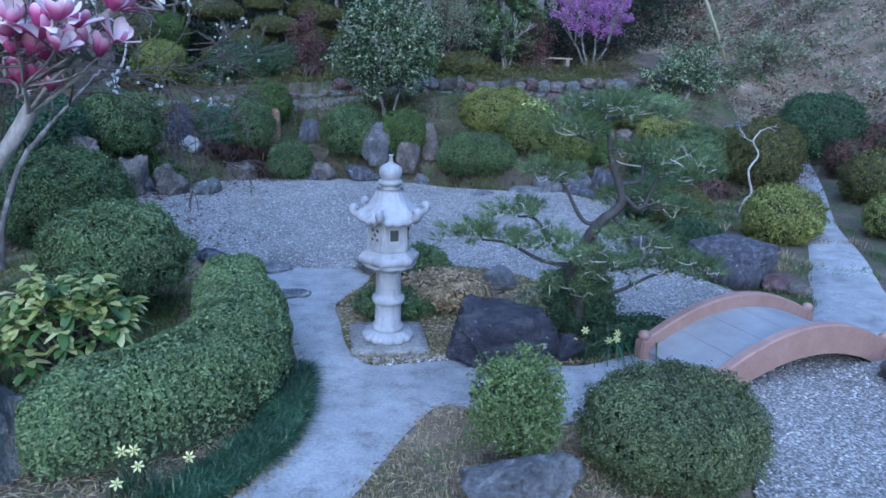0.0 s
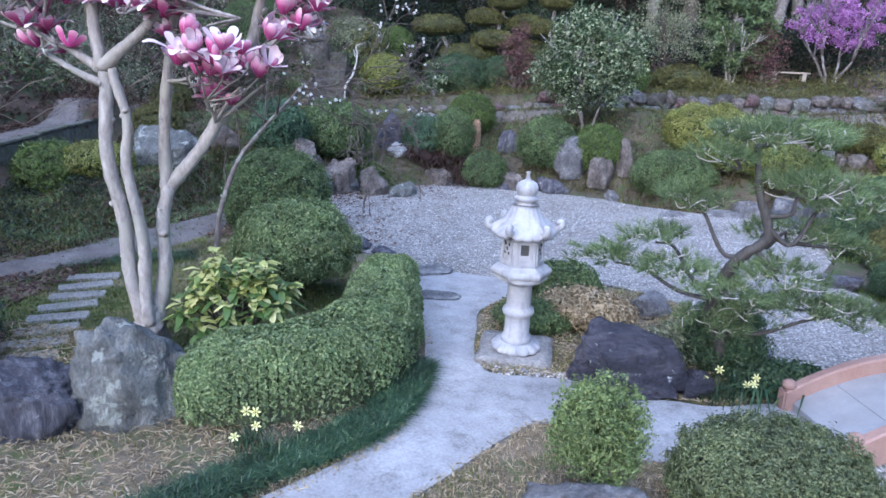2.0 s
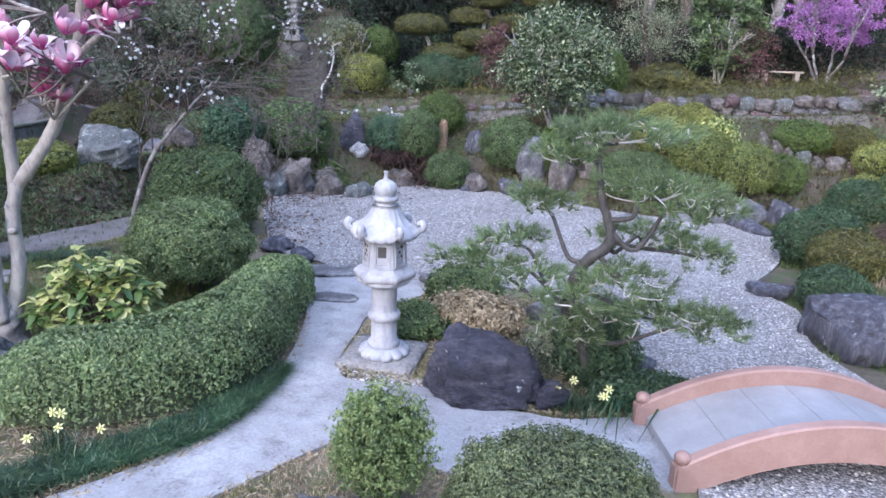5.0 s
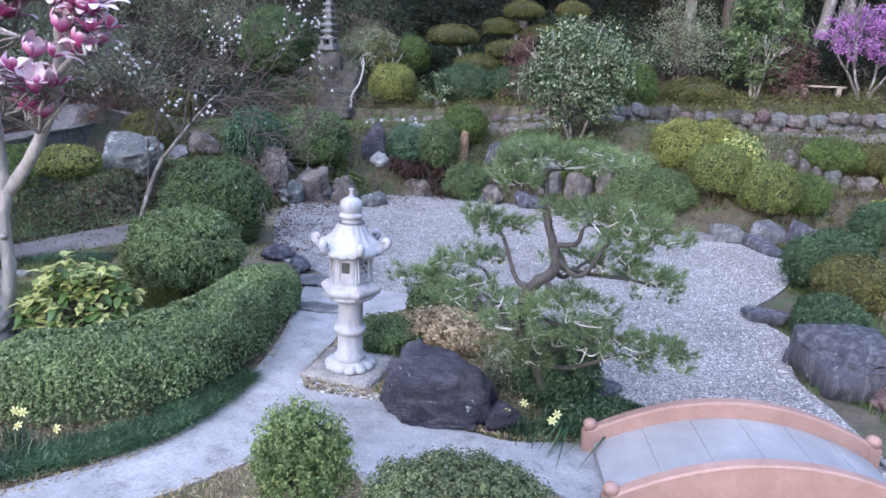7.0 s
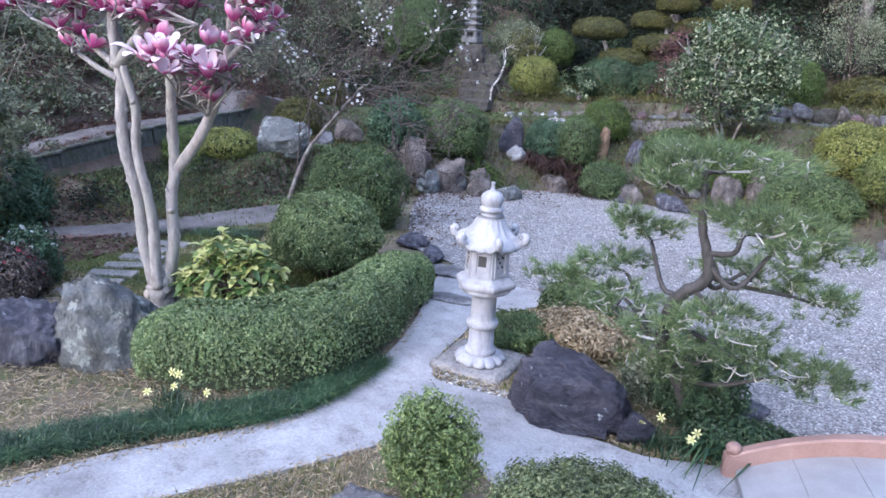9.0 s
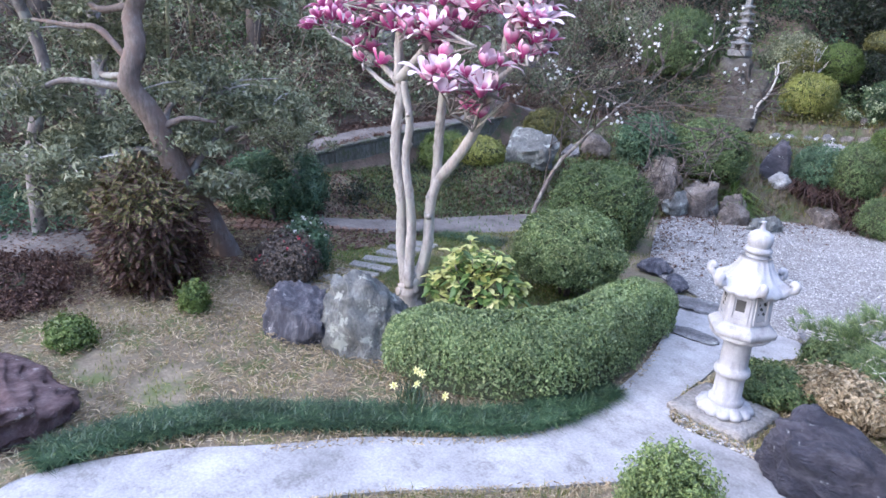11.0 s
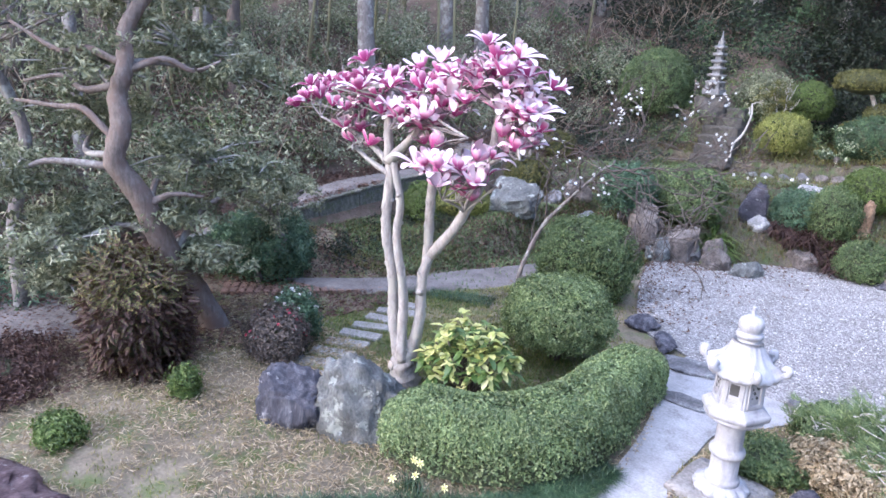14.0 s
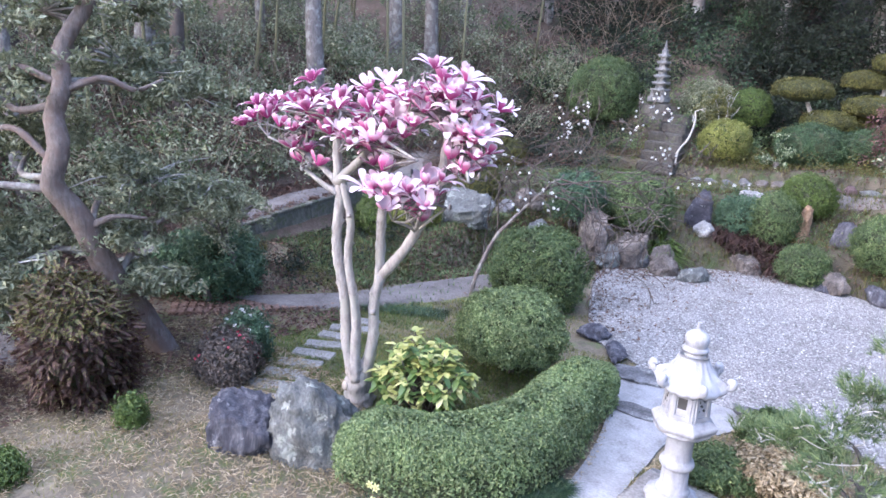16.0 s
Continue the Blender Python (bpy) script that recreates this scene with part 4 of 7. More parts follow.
rock((-3.12, 1.4), (1.08, 0.82, 0.44), "red", 15, "broad flat-topped reddish boulder on the lawn", 20, 0.05, 0.15, flat=0.45, sub=5, boxy=0.3, lump=0.2)
rock((2.35, 8.35), (0.34, 0.22, 0.3), "grey", 16, "grey rock at the edge of the islet", 30, 0.05, 0.15)
rock((1.15, 8.95), (0.55, 0.24, 0.22), "grey", 17, "low flat rock bordering the gravel", -12, 0.05, 0.15, flat=0.2)
rock((3.35, 7.35), (0.2, 0.15, 0.14), "slate", 18, "small dark rock at the gravel edge", 0, 0.04, 0.15)
rock((-0.62, 9.2), (0.5, 0.3, 0.08), "grey", 19, "dark flat stepping stone at the end of the path", 10, 0.045, 0.15, flat=0.1)
rock((-0.25, 8.25), (0.34, 0.18, 0.05), "grey", 20, "low dark stone let into the path", 0, 0.035, 0.15, flat=0.1)
rock((-1.2, 9.6), (0.42, 0.15, 0.2), "slate", 21, "long dark stone edging the gravel", -55, 0.03, 0.15)
rock((-1.75, 9.95), (0.28, 0.2, 0.24), "slate", 22, "dark rounded rock edging the gravel", 30, 0.03, 0.15)
rock((-2.7, 9.35), (0.34, 0.24, 0.38), "grey", 23, "pale boulder beside the plum tree", 10, 0.05)
rock((5.78, 8.55), (0.5, 0.55, 0.55), "slate", 24, "square dark boulder at the edge of the gravel", 20, 0.05, 0.15, facets=3, boxy=0.62, lump=0.06, sub=5)
rock((5.25, 10.1), (0.36, 0.2, 0.16), "slate", 25, "low dark flat rock on the gravel", 10, 0.03, 0.15, flat=0.2)
rock((6.05, 8.0), (0.24, 0.2, 0.24), "red", 26, "small reddish rock beside the path", 60, 0.04)
rock((6.2, 7.75), (0.16, 0.14, 0.16), "brown", 27, "small brown rock beside the path", 0, 0.04)
rock((5.95, 4.9), (0.6, 0.45, 0.42), "brown", 28, "mossy brown boulder below the bridge", 15, 0.05, 0.15)
rock((5.6, 5.35), (0.35, 0.28, 0.3), "brown", 29, "brown stone under the bridge end", 15, 0.05, 0.15)

# ---- rocks round the far shore of the gravel ----
for k, (x, y, sx, sy, h, kind, lab) in enumerate([
    (-3.78, 13.4, 0.38, 0.28, 1.05, "brown", "tall grey rock with a rusty face on the far shore"),
    (-3.15, 13.95, 0.42, 0.3, 0.8, "brown", "rough brown rock on the far shore"),
    (-2.65, 14.35, 0.3, 0.25, 0.6, "brown", "brown rock among ferns on the far shore"),
    (0.3, 15.65, 0.5, 0.3, 0.45, "brown", "flat reddish rock stacked over another"),
    (1.2, 15.45, 0.42, 0.25, 0.42, "slate", "low blue-grey rock at the gravel's edge"),
    (1.55, 15.7, 0.4, 0.3, 0.95, "grey", "pointed pale grey rock on the far shore"),
    (2.25, 15.4, 0.32, 0.25, 0.7, "brown", "rough brown-grey rock on the far shore"),
    (2.5, 15.15, 0.38, 0.2, 0.28, "grey", "low pale rock at the gravel's edge"),
    (2.75, 15.55, 0.2, 0.18, 0.85, "brown", "narrow upright rusty rock"),
    (-1.3, 15.55, 0.4, 0.25, 0.45, "brown", "brown block of rock between brown ferns"),
    (5.15, 14.35, 0.36, 0.28, 0.42, "grey", "pale grey boulder below clipped bushes"),
    (5.75, 14.4, 0.46, 0.3, 0.5, "grey", "pale grey boulder on the shore"),
    (6.4, 14.5, 0.34, 0.3, 0.6, "slate", "dark layered rock on the shore"),
    (5.7, 13.95, 0.72, 0.26, 0.3, "slate", "long flat dark slab at the gravel's edge"),
    (6.5, 13.95, 0.3, 0.25, 0.22, "slate", "flat dark slab beside the gravel"),
    (4.6, 14.25, 0.5, 0.25, 0.2, "grey", "low pale rock at the gravel's edge"),
    (3.6, 13.95, 0.4, 0.2, 0.15, "grey", "flat grey stone in the gravel"),
    (6.85, 14.55, 0.28, 0.22, 0.3, "grey", "grey boulder beside a pebble run"),
    (6.75, 15.1, 0.22, 0.2, 0.3, "grey", "small grey boulder in the bank"),
    (7.5, 15.5, 0.25, 0.2, 0.28, "brown", "small brown boulder in the bank"),
]):
    rock((x, y), (sx, sy, h), kind, 40 + k, lab, k * 37, 0.08, 0.15 if y < np.interp(x, REAR_X, REAR_Y) + 0.3 else None, group="rocks of the far shore", sub=5 if k < 10 else 4, boxy=0.25)
rock((0.3, 15.55), (0.36, 0.25, 0.3), "slate", 70, "dark rock carrying a flat stone", 0, 0.05, 0.15)
rock((-2.6, 15.9), (0.3, 0.2, 0.95), "black", 71, "upright dark standing stone flecked with white", 8, 0.1, facets=4, boxy=0.5, lump=0.1, name="standing_stone")
rock((-0.72, 16.8), (0.19, 0.16, 0.86), "orange", 72, "slim upright orange stone", 0, 0.1, facets=4, boxy=0.5, lump=0.1, name="standing_stone")
rock((0.1, 16.9), (0.26, 0.2, 0.62), "slate", 73, "pointed grey standing stone", 0, 0.1, facets=4, boxy=0.35, lump=0.12, name="standing_stone")
rock((-1.95, 17.3), (0.36, 0.25, 0.4), "white", 74, "rounded white stone above the bushes", 0, 0.1)
rock((-2.35, 15.6), (0.24, 0.2, 0.34), "white", 75, "small pale stone before the standing stone", 0, 0.05)
rock((-5.75, 11.5), (0.66, 0.4, 0.78), "lichen", 76, "large lichen-pale boulder beside the dirt path", 10, 0.1, name="garden_rock", boxy=0.3, facets=10, sub=5)
for k in range(9):
    rock((-5.9 + 0.5 * k + 0.1 * math.sin(k * 5), 13.2 + 0.25 * math.sin(k * 2.3) + 0.12 * k), (0.28 + 0.06 * (k % 3), 0.22, 0.4 + 0.1 * (k % 2)), ("grey", "brown", "lichen")[k % 3], 80 + k, "mossy rock in the bank behind the bushes", k * 50, 0.08, group="rocks of the bank")

# ---- clipped bushes: x, y, half-widths, leaf, leaf size, count ----
bush((-1.95, 8.0), (0.72, 0.66, 0.54), "hedge", "rounded green azalea bush beside the hedge", 9000, 0.042, 101, 0.12, foot=0.58, low=-0.5)
bush((-3.2, 10.5), (0.85, 0.8, 0.72), "azalea", "large dark green rounded bush with a few white flowers", 8000, 0.05, 102, 0.1)
bush((1.47, 4.56), (0.29, 0.28, 0.33), "spring", "small rounded light green shrub over a boulder", 5200, 0.031, 103, 0.22, shaggy=0.42, wild=1.0, foot=0.5)
bush((2.58, 4.45), (0.64, 0.56, 0.42), "dull", "broad dull green clipped azalea by the gravel", 15000, 0.025, 104, 0.13, shaggy=0.1)
BUSHES = [
    (-3.55, 14.7, 0.82, 0.7, 0.66, "azalea", 0.06, 4500, "wide rounded olive green bush above the rocks"),
    (-4.35, 13.5, 0.55, 0.5, 0.55, "blue", 0.07, 2600, "small glossy green bush in the bank", 0.72),
    (-1.18, 16.3, 0.5, 0.5, 0.6, "azalea", 0.05, 3000, "round dark green clipped bush"),
    (-1.87, 16.2, 0.5, 0.45, 0.5, "blue", 0.05, 2600, "low blue-green clipped bush"),
    (-0.32, 15.7, 0.5, 0.45, 0.43, "azalea", 0.05, 2600, "small round clipped bush over the gravel"),
    (-0.87, 17.6, 0.55, 0.5, 0.5, "bright", 0.055, 2600, "bright green round bush behind standing stones"),
    (1.04, 16.05, 0.66, 0.6, 0.6, "azalea", 0.055, 3800, "large round green clipped bush on the far shore"),
    (2.17, 15.85, 0.56, 0.5, 0.52, "bright", 0.055, 3000, "round green clipped bush on the far shore"),
    (4.25, 16.5, 0.62, 0.5, 0.56, "gold", 0.055, 4200, "yellow-green bushy shrub on the far shore", 0.24),
    (3.7, 15.15, 0.86, 0.55, 0.5, "azalea", 0.055, 4800, "long low green clipped bush at the gravel", 0.2),
    (4.95, 16.9, 0.42, 0.36, 0.4, "gold", 0.06, 2400, "yellow-green shrub on the terrace", 0.12),
    (4.93, 15.3, 0.6, 0.5, 0.48, "lime", 0.055, 3600, "yellow-green clipped bush above the boulders", 0.56),
    (5.82, 15.2, 0.58, 0.5, 0.5, "lime", 0.055, 3600, "round olive clipped bush above the boulders", 0.5),
    (6.6, 15.6, 0.42, 0.4, 0.4, "bright", 0.055, 2000, "small green bush on the bank"),
    (6.3, 11.9, 0.62, 0.5, 0.5, "dark", 0.05, 3600, "dark green rounded bush at the gravel's edge"),
    (6.4, 11.1, 0.5, 0.42, 0.4, "olive", 0.05, 2600, "yellow-green rounded bush at the gravel's edge"),
    (5.85, 9.75, 0.42, 0.36, 0.3, "dark", 0.045, 2400, "small dark green mound beside the gravel"),
    (7.55, 10.0, 0.62, 0.55, 0.5, "gold", 0.05, 3600, "round yellow-green bush beside the climbing path"),
    (9.6, 13.5, 0.78, 0.75, 0.78, "olive", 0.055, 4500, "tall round olive bush beside the climbing path"),
    (8.75, 14.5, 0.72, 0.65, 0.72, "azalea", 0.055, 3800, "dark green rounded bush by the olive one"),
    (11.75, 14.65, 1.0, 0.9, 0.85, "dark", 0.06, 5500, "large dark green bush on the far bank"),
    (10.3, 11.2, 0.6, 0.55, 0.55, "olive", 0.05, 2800, "rounded olive bush beyond the path"),
    (11.2, 12.9, 0.5, 0.5, 0.4, "brown", 0.06, 1800, "reddish brown low shrub past the path"),
    (9.4, 9.6, 0.55, 0.5, 0.4, "gold", 0.05, 2200, "yellowish low shrub past the path"),
    (7.85, 14.75, 0.6, 0.5, 0.45, "dark", 0.055, 2600, "dark low bush on the far bank"),
    (8.1, 15.4, 0.5, 0.45, 0.45, "gold", 0.055, 2200, "yellow topped low bush on the far bank"),
    (7.3, 17.2, 0.6, 0.4, 0.35, "bright", 0.06, 2000, "low green shrub on the terrace"),
    (8.3, 17.4, 0.6, 0.4, 0.35, "olive", 0.06, 2000, "low olive shrub on the terrace"),
    (5.4, 16.4, 0.4, 0.35, 0.4, "aucuba", 0.08, 900, "small yellow-spotted shrub on the bank"),
    (-3.68, 19.95, 0.66, 0.62, 0.55, "gold", 0.05, 5000, "golden-green ball of clipped foliage on the terrace", 0.62),
    (-3.8, 21.9, 0.58, 0.55, 0.58, "bright", 0.05, 4000, "bright green ball of clipped foliage", 1.25),
    (-1.7, 20.6, 0.9, 0.7, 0.6, "dark", 0.06, 3400, "dark low mound of clipped foliage"),
    (-0.4, 20.9, 0.9, 0.7, 0.5, "dark", 0.06, 3000, "dark low clipped pine mound"),
    (-7.6, 20.2, 1.05, 1.0, 1.05, "azalea", 0.06, 6500, "large round grey-green evergreen beside the pagoda"),
    (3.1, 19.8, 0.5, 0.5, 0.6, "bright", 0.06, 2400, "bright green shrub on the terrace"),
    (4.6, 20.6, 0.8, 0.5, 0.4, "olive", 0.06, 2400, "low olive shrub on the terrace"),
    (-7.0, 13.6, 0.55, 0.5, 0.5, "olive", 0.06, 2200, "small olive shrub by the lane"),
    (-7.3, 10.8, 0.6, 0.55, 0.5, "bright", 0.06, 2400, "light green shrub below the lane"),
    (-6.5, 10.9, 0.6, 0.5, 0.3, "gold", 0.05, 1800, "low yellowish shrub by the dirt path"),
    (-7.0, 6.6, 0.95, 0.8, 0.6, "blue", 0.07, 4200, "spreading blue-green juniper below the wall"),
    (-3.75, 3.75, 0.16, 0.16, 0.2, "bright", 0.05, 460, "small bright green feathery shrub on the lawn"),
    (-3.8, 12.0, 0.5, 0.5, 0.45, "blue", 0.06, 2000, "dark glossy shrub among rocks"),
    (-8.3, 16.5, 0.5, 0.5, 0.45, "olive", 0.06, 1500, "small shrub at the lane"),
    (10.0, 15.6, 0.7, 0.55, 0.5, "olive", 0.06, 2200, "low olive shrub on the far bank"),
    (9.0, 16.6, 0.8, 0.5, 0.4, "gold", 0.06, 2000, "yellowish low shrub on the far bank"),
    (12.3, 11.6, 0.8, 0.7, 0.55, "olive", 0.06, 2600, "olive bush at the foot of the slope"),
    (12.9, 13.8, 0.7, 0.6, 0.4, "brown", 0.06, 2000, "russet low shrub at the foot of the slope"),
    (9.2, 8.0, 0.6, 0.5, 0.35, "gold", 0.05, 2000, "pale yellowish shrub beyond the path"),
    (-4.9, 21.6, 0.8, 0.6, 0.8, "grey", 0.07, 2400, "loose grey-green shrub beside the steps"),
]
# The optional tenth value sets the crown's height to fit the camera's view.
for k, (x, y, a, b, c, kind, leaf, n, lab, *stem) in enumerate(BUSHES):
    bush((x, y), (a, b, c), kind, lab, n, leaf, 120 + k, foot=stem[0] if stem else None, lump=0.07 if kind != "blue" else 0.16, shaggy=0.06 if kind not in ("blue", "grey", "aucuba") and n > 600 else 0.17)


# ---- box hedge ----
def hedge():
    e = thing("box_hedge", "long curved clipped green hedge along the garden path", "hedge", (0, 0, 0))
    line = curve_pts([(-0.75, 8.35, 0), (-0.72, 7.5, 0), (-0.55, 6.6, 0), (-0.62, 5.85, 0), (-1.1, 5.3, 0), (-1.85, 5.1, 0)], 14)
    T = unit(np.gradient(line, axis=0))
    S = np.cross(T, [0, 0, 1.0])
    u = np.linspace(0, 1, len(line))
    W = np.interp(u, [0, 0.08, 0.4, 0.75, 0.94, 1], [0.22, 0.36, 0.45, 0.45, 0.42, 0.24])
    Hh = np.interp(u, [0, 0.08, 0.5, 0.9, 1], [0.42, 0.58, 0.68, 0.64, 0.42])

    def surface(i, a, s):
        """A rounded section: a runs from one foot over the top to the other."""
        cx = np.sign(np.cos(a)) * np.abs(np.cos(a)) ** 0.62
        cz = np.abs(np.sin(a)) ** 0.6
        return line[i] + S[i] * (cx * W[i] * s)[:, None] + np.array([0, 0, 1.0]) * (0.17 + cz * Hh[i] * s)[:, None]

    r = np.random.default_rng(5)
    n = 66000
    f = r.uniform(0, len(line) - 1.001, n)
    i = f.astype(int)
    a = np.where(r.random(n) < 0.5, r.uniform(0, math.pi, n), np.arccos(r.uniform(-1, 1, n)))
    s = 1 - 0.13 * r.random(n) ** 1.5
    P = surface(i, a, s) + T[i] * ((f - i) * 0.06)[:, None]
    lum = 0.03 * wobble(P, 9, 5.0) + 0.02 * wobble(P, 10, 14.0)
    N = S[i] * np.cos(a)[:, None] + np.array([0, 0, 1.0]) * np.sin(a)[:, None]
    P = P + N * lum[:, None]
    V, F = leaf_quads(P, N, 0.038, 0.6, 0.22, 0.5, r)
    part("foliage", np_mesh("foliage", V, F, LEAF["hedge"]), e, kind="stuff")
    # the hedge's inner shade, put in as a dark solid below the leaves
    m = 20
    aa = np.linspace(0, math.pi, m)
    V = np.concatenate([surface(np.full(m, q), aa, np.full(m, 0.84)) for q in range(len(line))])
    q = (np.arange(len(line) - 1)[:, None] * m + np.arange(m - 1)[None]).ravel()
    part("shade_core", np_mesh("shade_core", V, [np.stack([q, q + 1, q + m + 1, q + m], 1), np.array([list(range(m)), list(range((len(line) - 1) * m, len(line) * m))])], INNER_SHADE, True), e)


hedge()


# ---- spotted laurel ----
def laurel(at):
    e = thing("spotted_laurel", "yellow-spotted laurel shrub with large glossy leaves", "bush", (*at, ground_z(*at)))
    r = np.random.default_rng(8)
    limbs, ends = [], []
    for k in range(34):
        a, q = k * 2.4, math.sqrt((k + 0.5) / 34)
        tip = np.array([0.54 * q * math.cos(a), 0.5 * q * math.sin(a), 1.0 - 0.52 * q * q + r.normal(0, 0.07)])
        limbs.append((curve_pts([(0.02, 0, -0.05), tip * np.array([0.5, 0.5, 0.55]), tip], 4), (0.014, 0.007)))
        ends.append(tip)
    part("stem", limbs_mesh("stem", limbs, BARK_DARK, 5), e, kind="stuff")
    Vs, Fs, k = [], [], 0
    for tip in ends:
        for j in range(26):
            a = r.uniform(0, 6.3)
            out = np.array([math.cos(a), math.sin(a), r.uniform(-0.55, 0.75)])
            out /= np.linalg.norm(out)
            side = unit(np.cross(out, [0, 0, 1.0])[None])[0]
            nn = np.cross(side, out)
            L, w = r.uniform(0.12, 0.19), r.uniform(0.028, 0.042)
            b = tip - np.array([0, 0, r.uniform(0, 0.22)])
            dn = np.array([0, 0, -1.0])
            V = [b, b + out * L * 0.4 + side * w + nn * 0.008, b + out * L * 0.4 - side * w + nn * 0.008, b + out * L * 0.75 + side * w * 0.8 + dn * 0.02, b + out * L * 0.75 - side * w * 0.8 + dn * 0.02, b + out * L + dn * 0.045, b + out * L * 0.4, b + out * L * 0.75 + dn * 0.026]
            Vs.append(V)
            Fs += [[k, k + 6, k + 1], [k, k + 2, k + 6], [k + 1, k + 6, k + 7], [k + 1, k + 7, k + 3], [k + 6, k + 2, k + 4], [k + 6, k + 4, k + 7], [k + 3, k + 7, k + 5], [k + 7, k + 4, k + 5]]
            k += 8
    part("foliage", np_mesh("foliage", np.concatenate(Vs), np.array(Fs), LEAF["aucuba"], True), e, kind="stuff")


laurel((-1.9, 6.25))


# ---- magnolia ----
def magnolia():
    e = thing("magnolia_tree", "magnolia with pale grey trunks and pink and white blossoms", "tree", (0, 0, 0))
    A = [
        ([(-2.72, 5.92, 0.1), (-2.68, 5.86, 0.5), (-2.68, 5.78, 1.0), (-2.7, 5.7, 1.6), (-2.7, 5.64, 2.27), (-2.66, 5.6, 2.92)], (0.11, 0.062, 0.056, 0.052)),
        ([(-2.6, 5.85, 0.5), (-2.56, 5.78, 1.1), (-2.56, 5.7, 1.9), (-2.53, 5.63, 2.4), (-2.56, 5.6, 2.85)], (0.065, 0.045, 0.036)),
        ([(-2.62, 6.0, 0.1), (-2.54, 5.95, 0.6), (-2.45, 5.95, 1.3), (-2.39, 5.98, 1.82)], (0.09, 0.064, 0.054)),
        ([(-2.4, 5.98, 1.75), (-2.36, 5.94, 2.3), (-2.24, 5.86, 2.84), (-2.1, 5.8, 3.35)], (0.058, 0.048, 0.03)),
        ([(-2.4, 5.98, 1.78), (-2.1, 6.0, 2.12), (-1.78, 5.99, 2.58), (-1.52, 5.9, 3.05), (-1.35, 5.8, 3.5)], (0.062, 0.052, 0.036)),
        ([(-2.66, 5.6, 2.85), (-2.72, 5.62, 3.2), (-2.72, 5.66, 3.6)], (0.058, 0.032)),
        ([(-2.66, 5.6, 2.85), (-2.42, 5.55, 3.02), (-2.15, 5.5, 3.22), (-2.0, 5.45, 3.45)], (0.058, 0.038, 0.028)),
        ([(-2.68, 5.6, 2.83), (-2.9, 5.56, 2.98), (-3.15, 5.5, 3.1)], (0.038, 0.024)),
        ([(-2.68, 5.6, 2.72), (-2.86, 5.52, 2.82), (-3.05, 5.45, 2.95)], (0.034, 0.02)),
        ([(-1.58, 5.93, 2.95), (-1.3, 5.8, 3.08), (-1.0, 5.65, 3.25)], (0.034, 0.02)),
    ]
    def gnarled(ctrl, n):
        """A limb line with the small bends and swellings of an old stem."""
        line = curve_pts(ctrl, n)
        u = np.linspace(0, 1, len(line)) * len(ctrl)
        k = len(ctrl) + ctrl[0][0]
        return line + np.stack([np.sin(u * 3.1 + k), np.sin(u * 2.3 + 2 * k), 0 * u], 1) * 0.018

    for ctrl, rad in A[:3]:
        V, F, C = tube(gnarled(ctrl, 10), rad, 14, 3, 0.08)
        part("trunk", np_mesh("trunk", V, [F, C], BARK_PALE, True), e)
    for ctrl, rad in A[3:]:
        V, F, C = tube(curve_pts(ctrl, 8), rad, 10, 4, 0.1)
        part("branch", np_mesh("branch", V, [F, C], BARK_PALE, True), e)
    foot = curve_pts([(-2.66, 5.97, 0.05), (-2.65, 5.93, 0.3), (-2.63, 5.9, 0.55), (-2.62, 5.89, 0.72)], 8)
    V, F, C = tube(foot, (0.2, 0.155, 0.13, 0.06), 18, 9, 0.12)
    part("trunk_foot", np_mesh("trunk_foot", V, [F, C], BARK_PALE, True), e)
    rk = np.random.default_rng(33)
    for ctrl, rad in A[:5]:
        line = curve_pts(ctrl, 10)
        for q in rk.integers(8, len(line) - 2, 6):
            a = rk.uniform(0, 6.3)
            out = np.array([math.cos(a), math.sin(a), 0.5])
            V, F, C = tube([line[q] + out * rad[1] * 0.5, line[q] + out * (rad[1] + rk.uniform(0.0, 0.03))], (rad[1] * 0.6, rad[1] * 0.3), 7)
            part("knot", np_mesh("knot", V, [F, C], BARK_PALE, True), e)
    part("cut_knot", turned("cut_knot", [(0.05, -0.03), (0.055, 0.02), (0.045, 0.03), (0.02, 0.032)], WOOD, 16), e, "sawn pale knot", pose(-2.7, 5.78, 0.42, 80, 0, -15))
    r = np.random.default_rng(21)
    # twigs spread from the branch ends to heads of blossom
    heads = [((-2.7, 5.65, 3.6), (0.6, 0.5, 0.26), 24), ((-3.15, 5.5, 3.45), (0.45, 0.4, 0.2), 16), ((-3.85, 5.5, 3.42), (0.28, 0.3, 0.16), 9), ((-3.05, 5.45, 3.02), (0.2, 0.2, 0.13), 6), ((-2.0, 5.4, 3.3), (0.4, 0.35, 0.2), 14), ((-2.0, 5.75, 3.65), (0.42, 0.4, 0.2), 11), ((-1.35, 5.75, 3.85), (0.45, 0.42, 0.24), 20), ((-1.15, 5.65, 3.68), (0.32, 0.4, 0.22), 13), ((-0.98, 5.6, 3.45), (0.2, 0.25, 0.15), 9), ((-1.05, 5.6, 3.18), (0.18, 0.22, 0.13), 8), ((-1.4, 5.2, 2.98), (0.32, 0.25, 0.14), 13), ((-1.75, 5.5, 2.9), (0.22, 0.25, 0.12), 8), ((-1.85, 5.85, 2.66), (0.16, 0.18, 0.08), 7), ((-1.5, 5.75, 2.85), (0.18, 0.2, 0.08), 5), ((-1.72, 5.6, 3.5), (0.34, 0.35, 0.22), 13)]
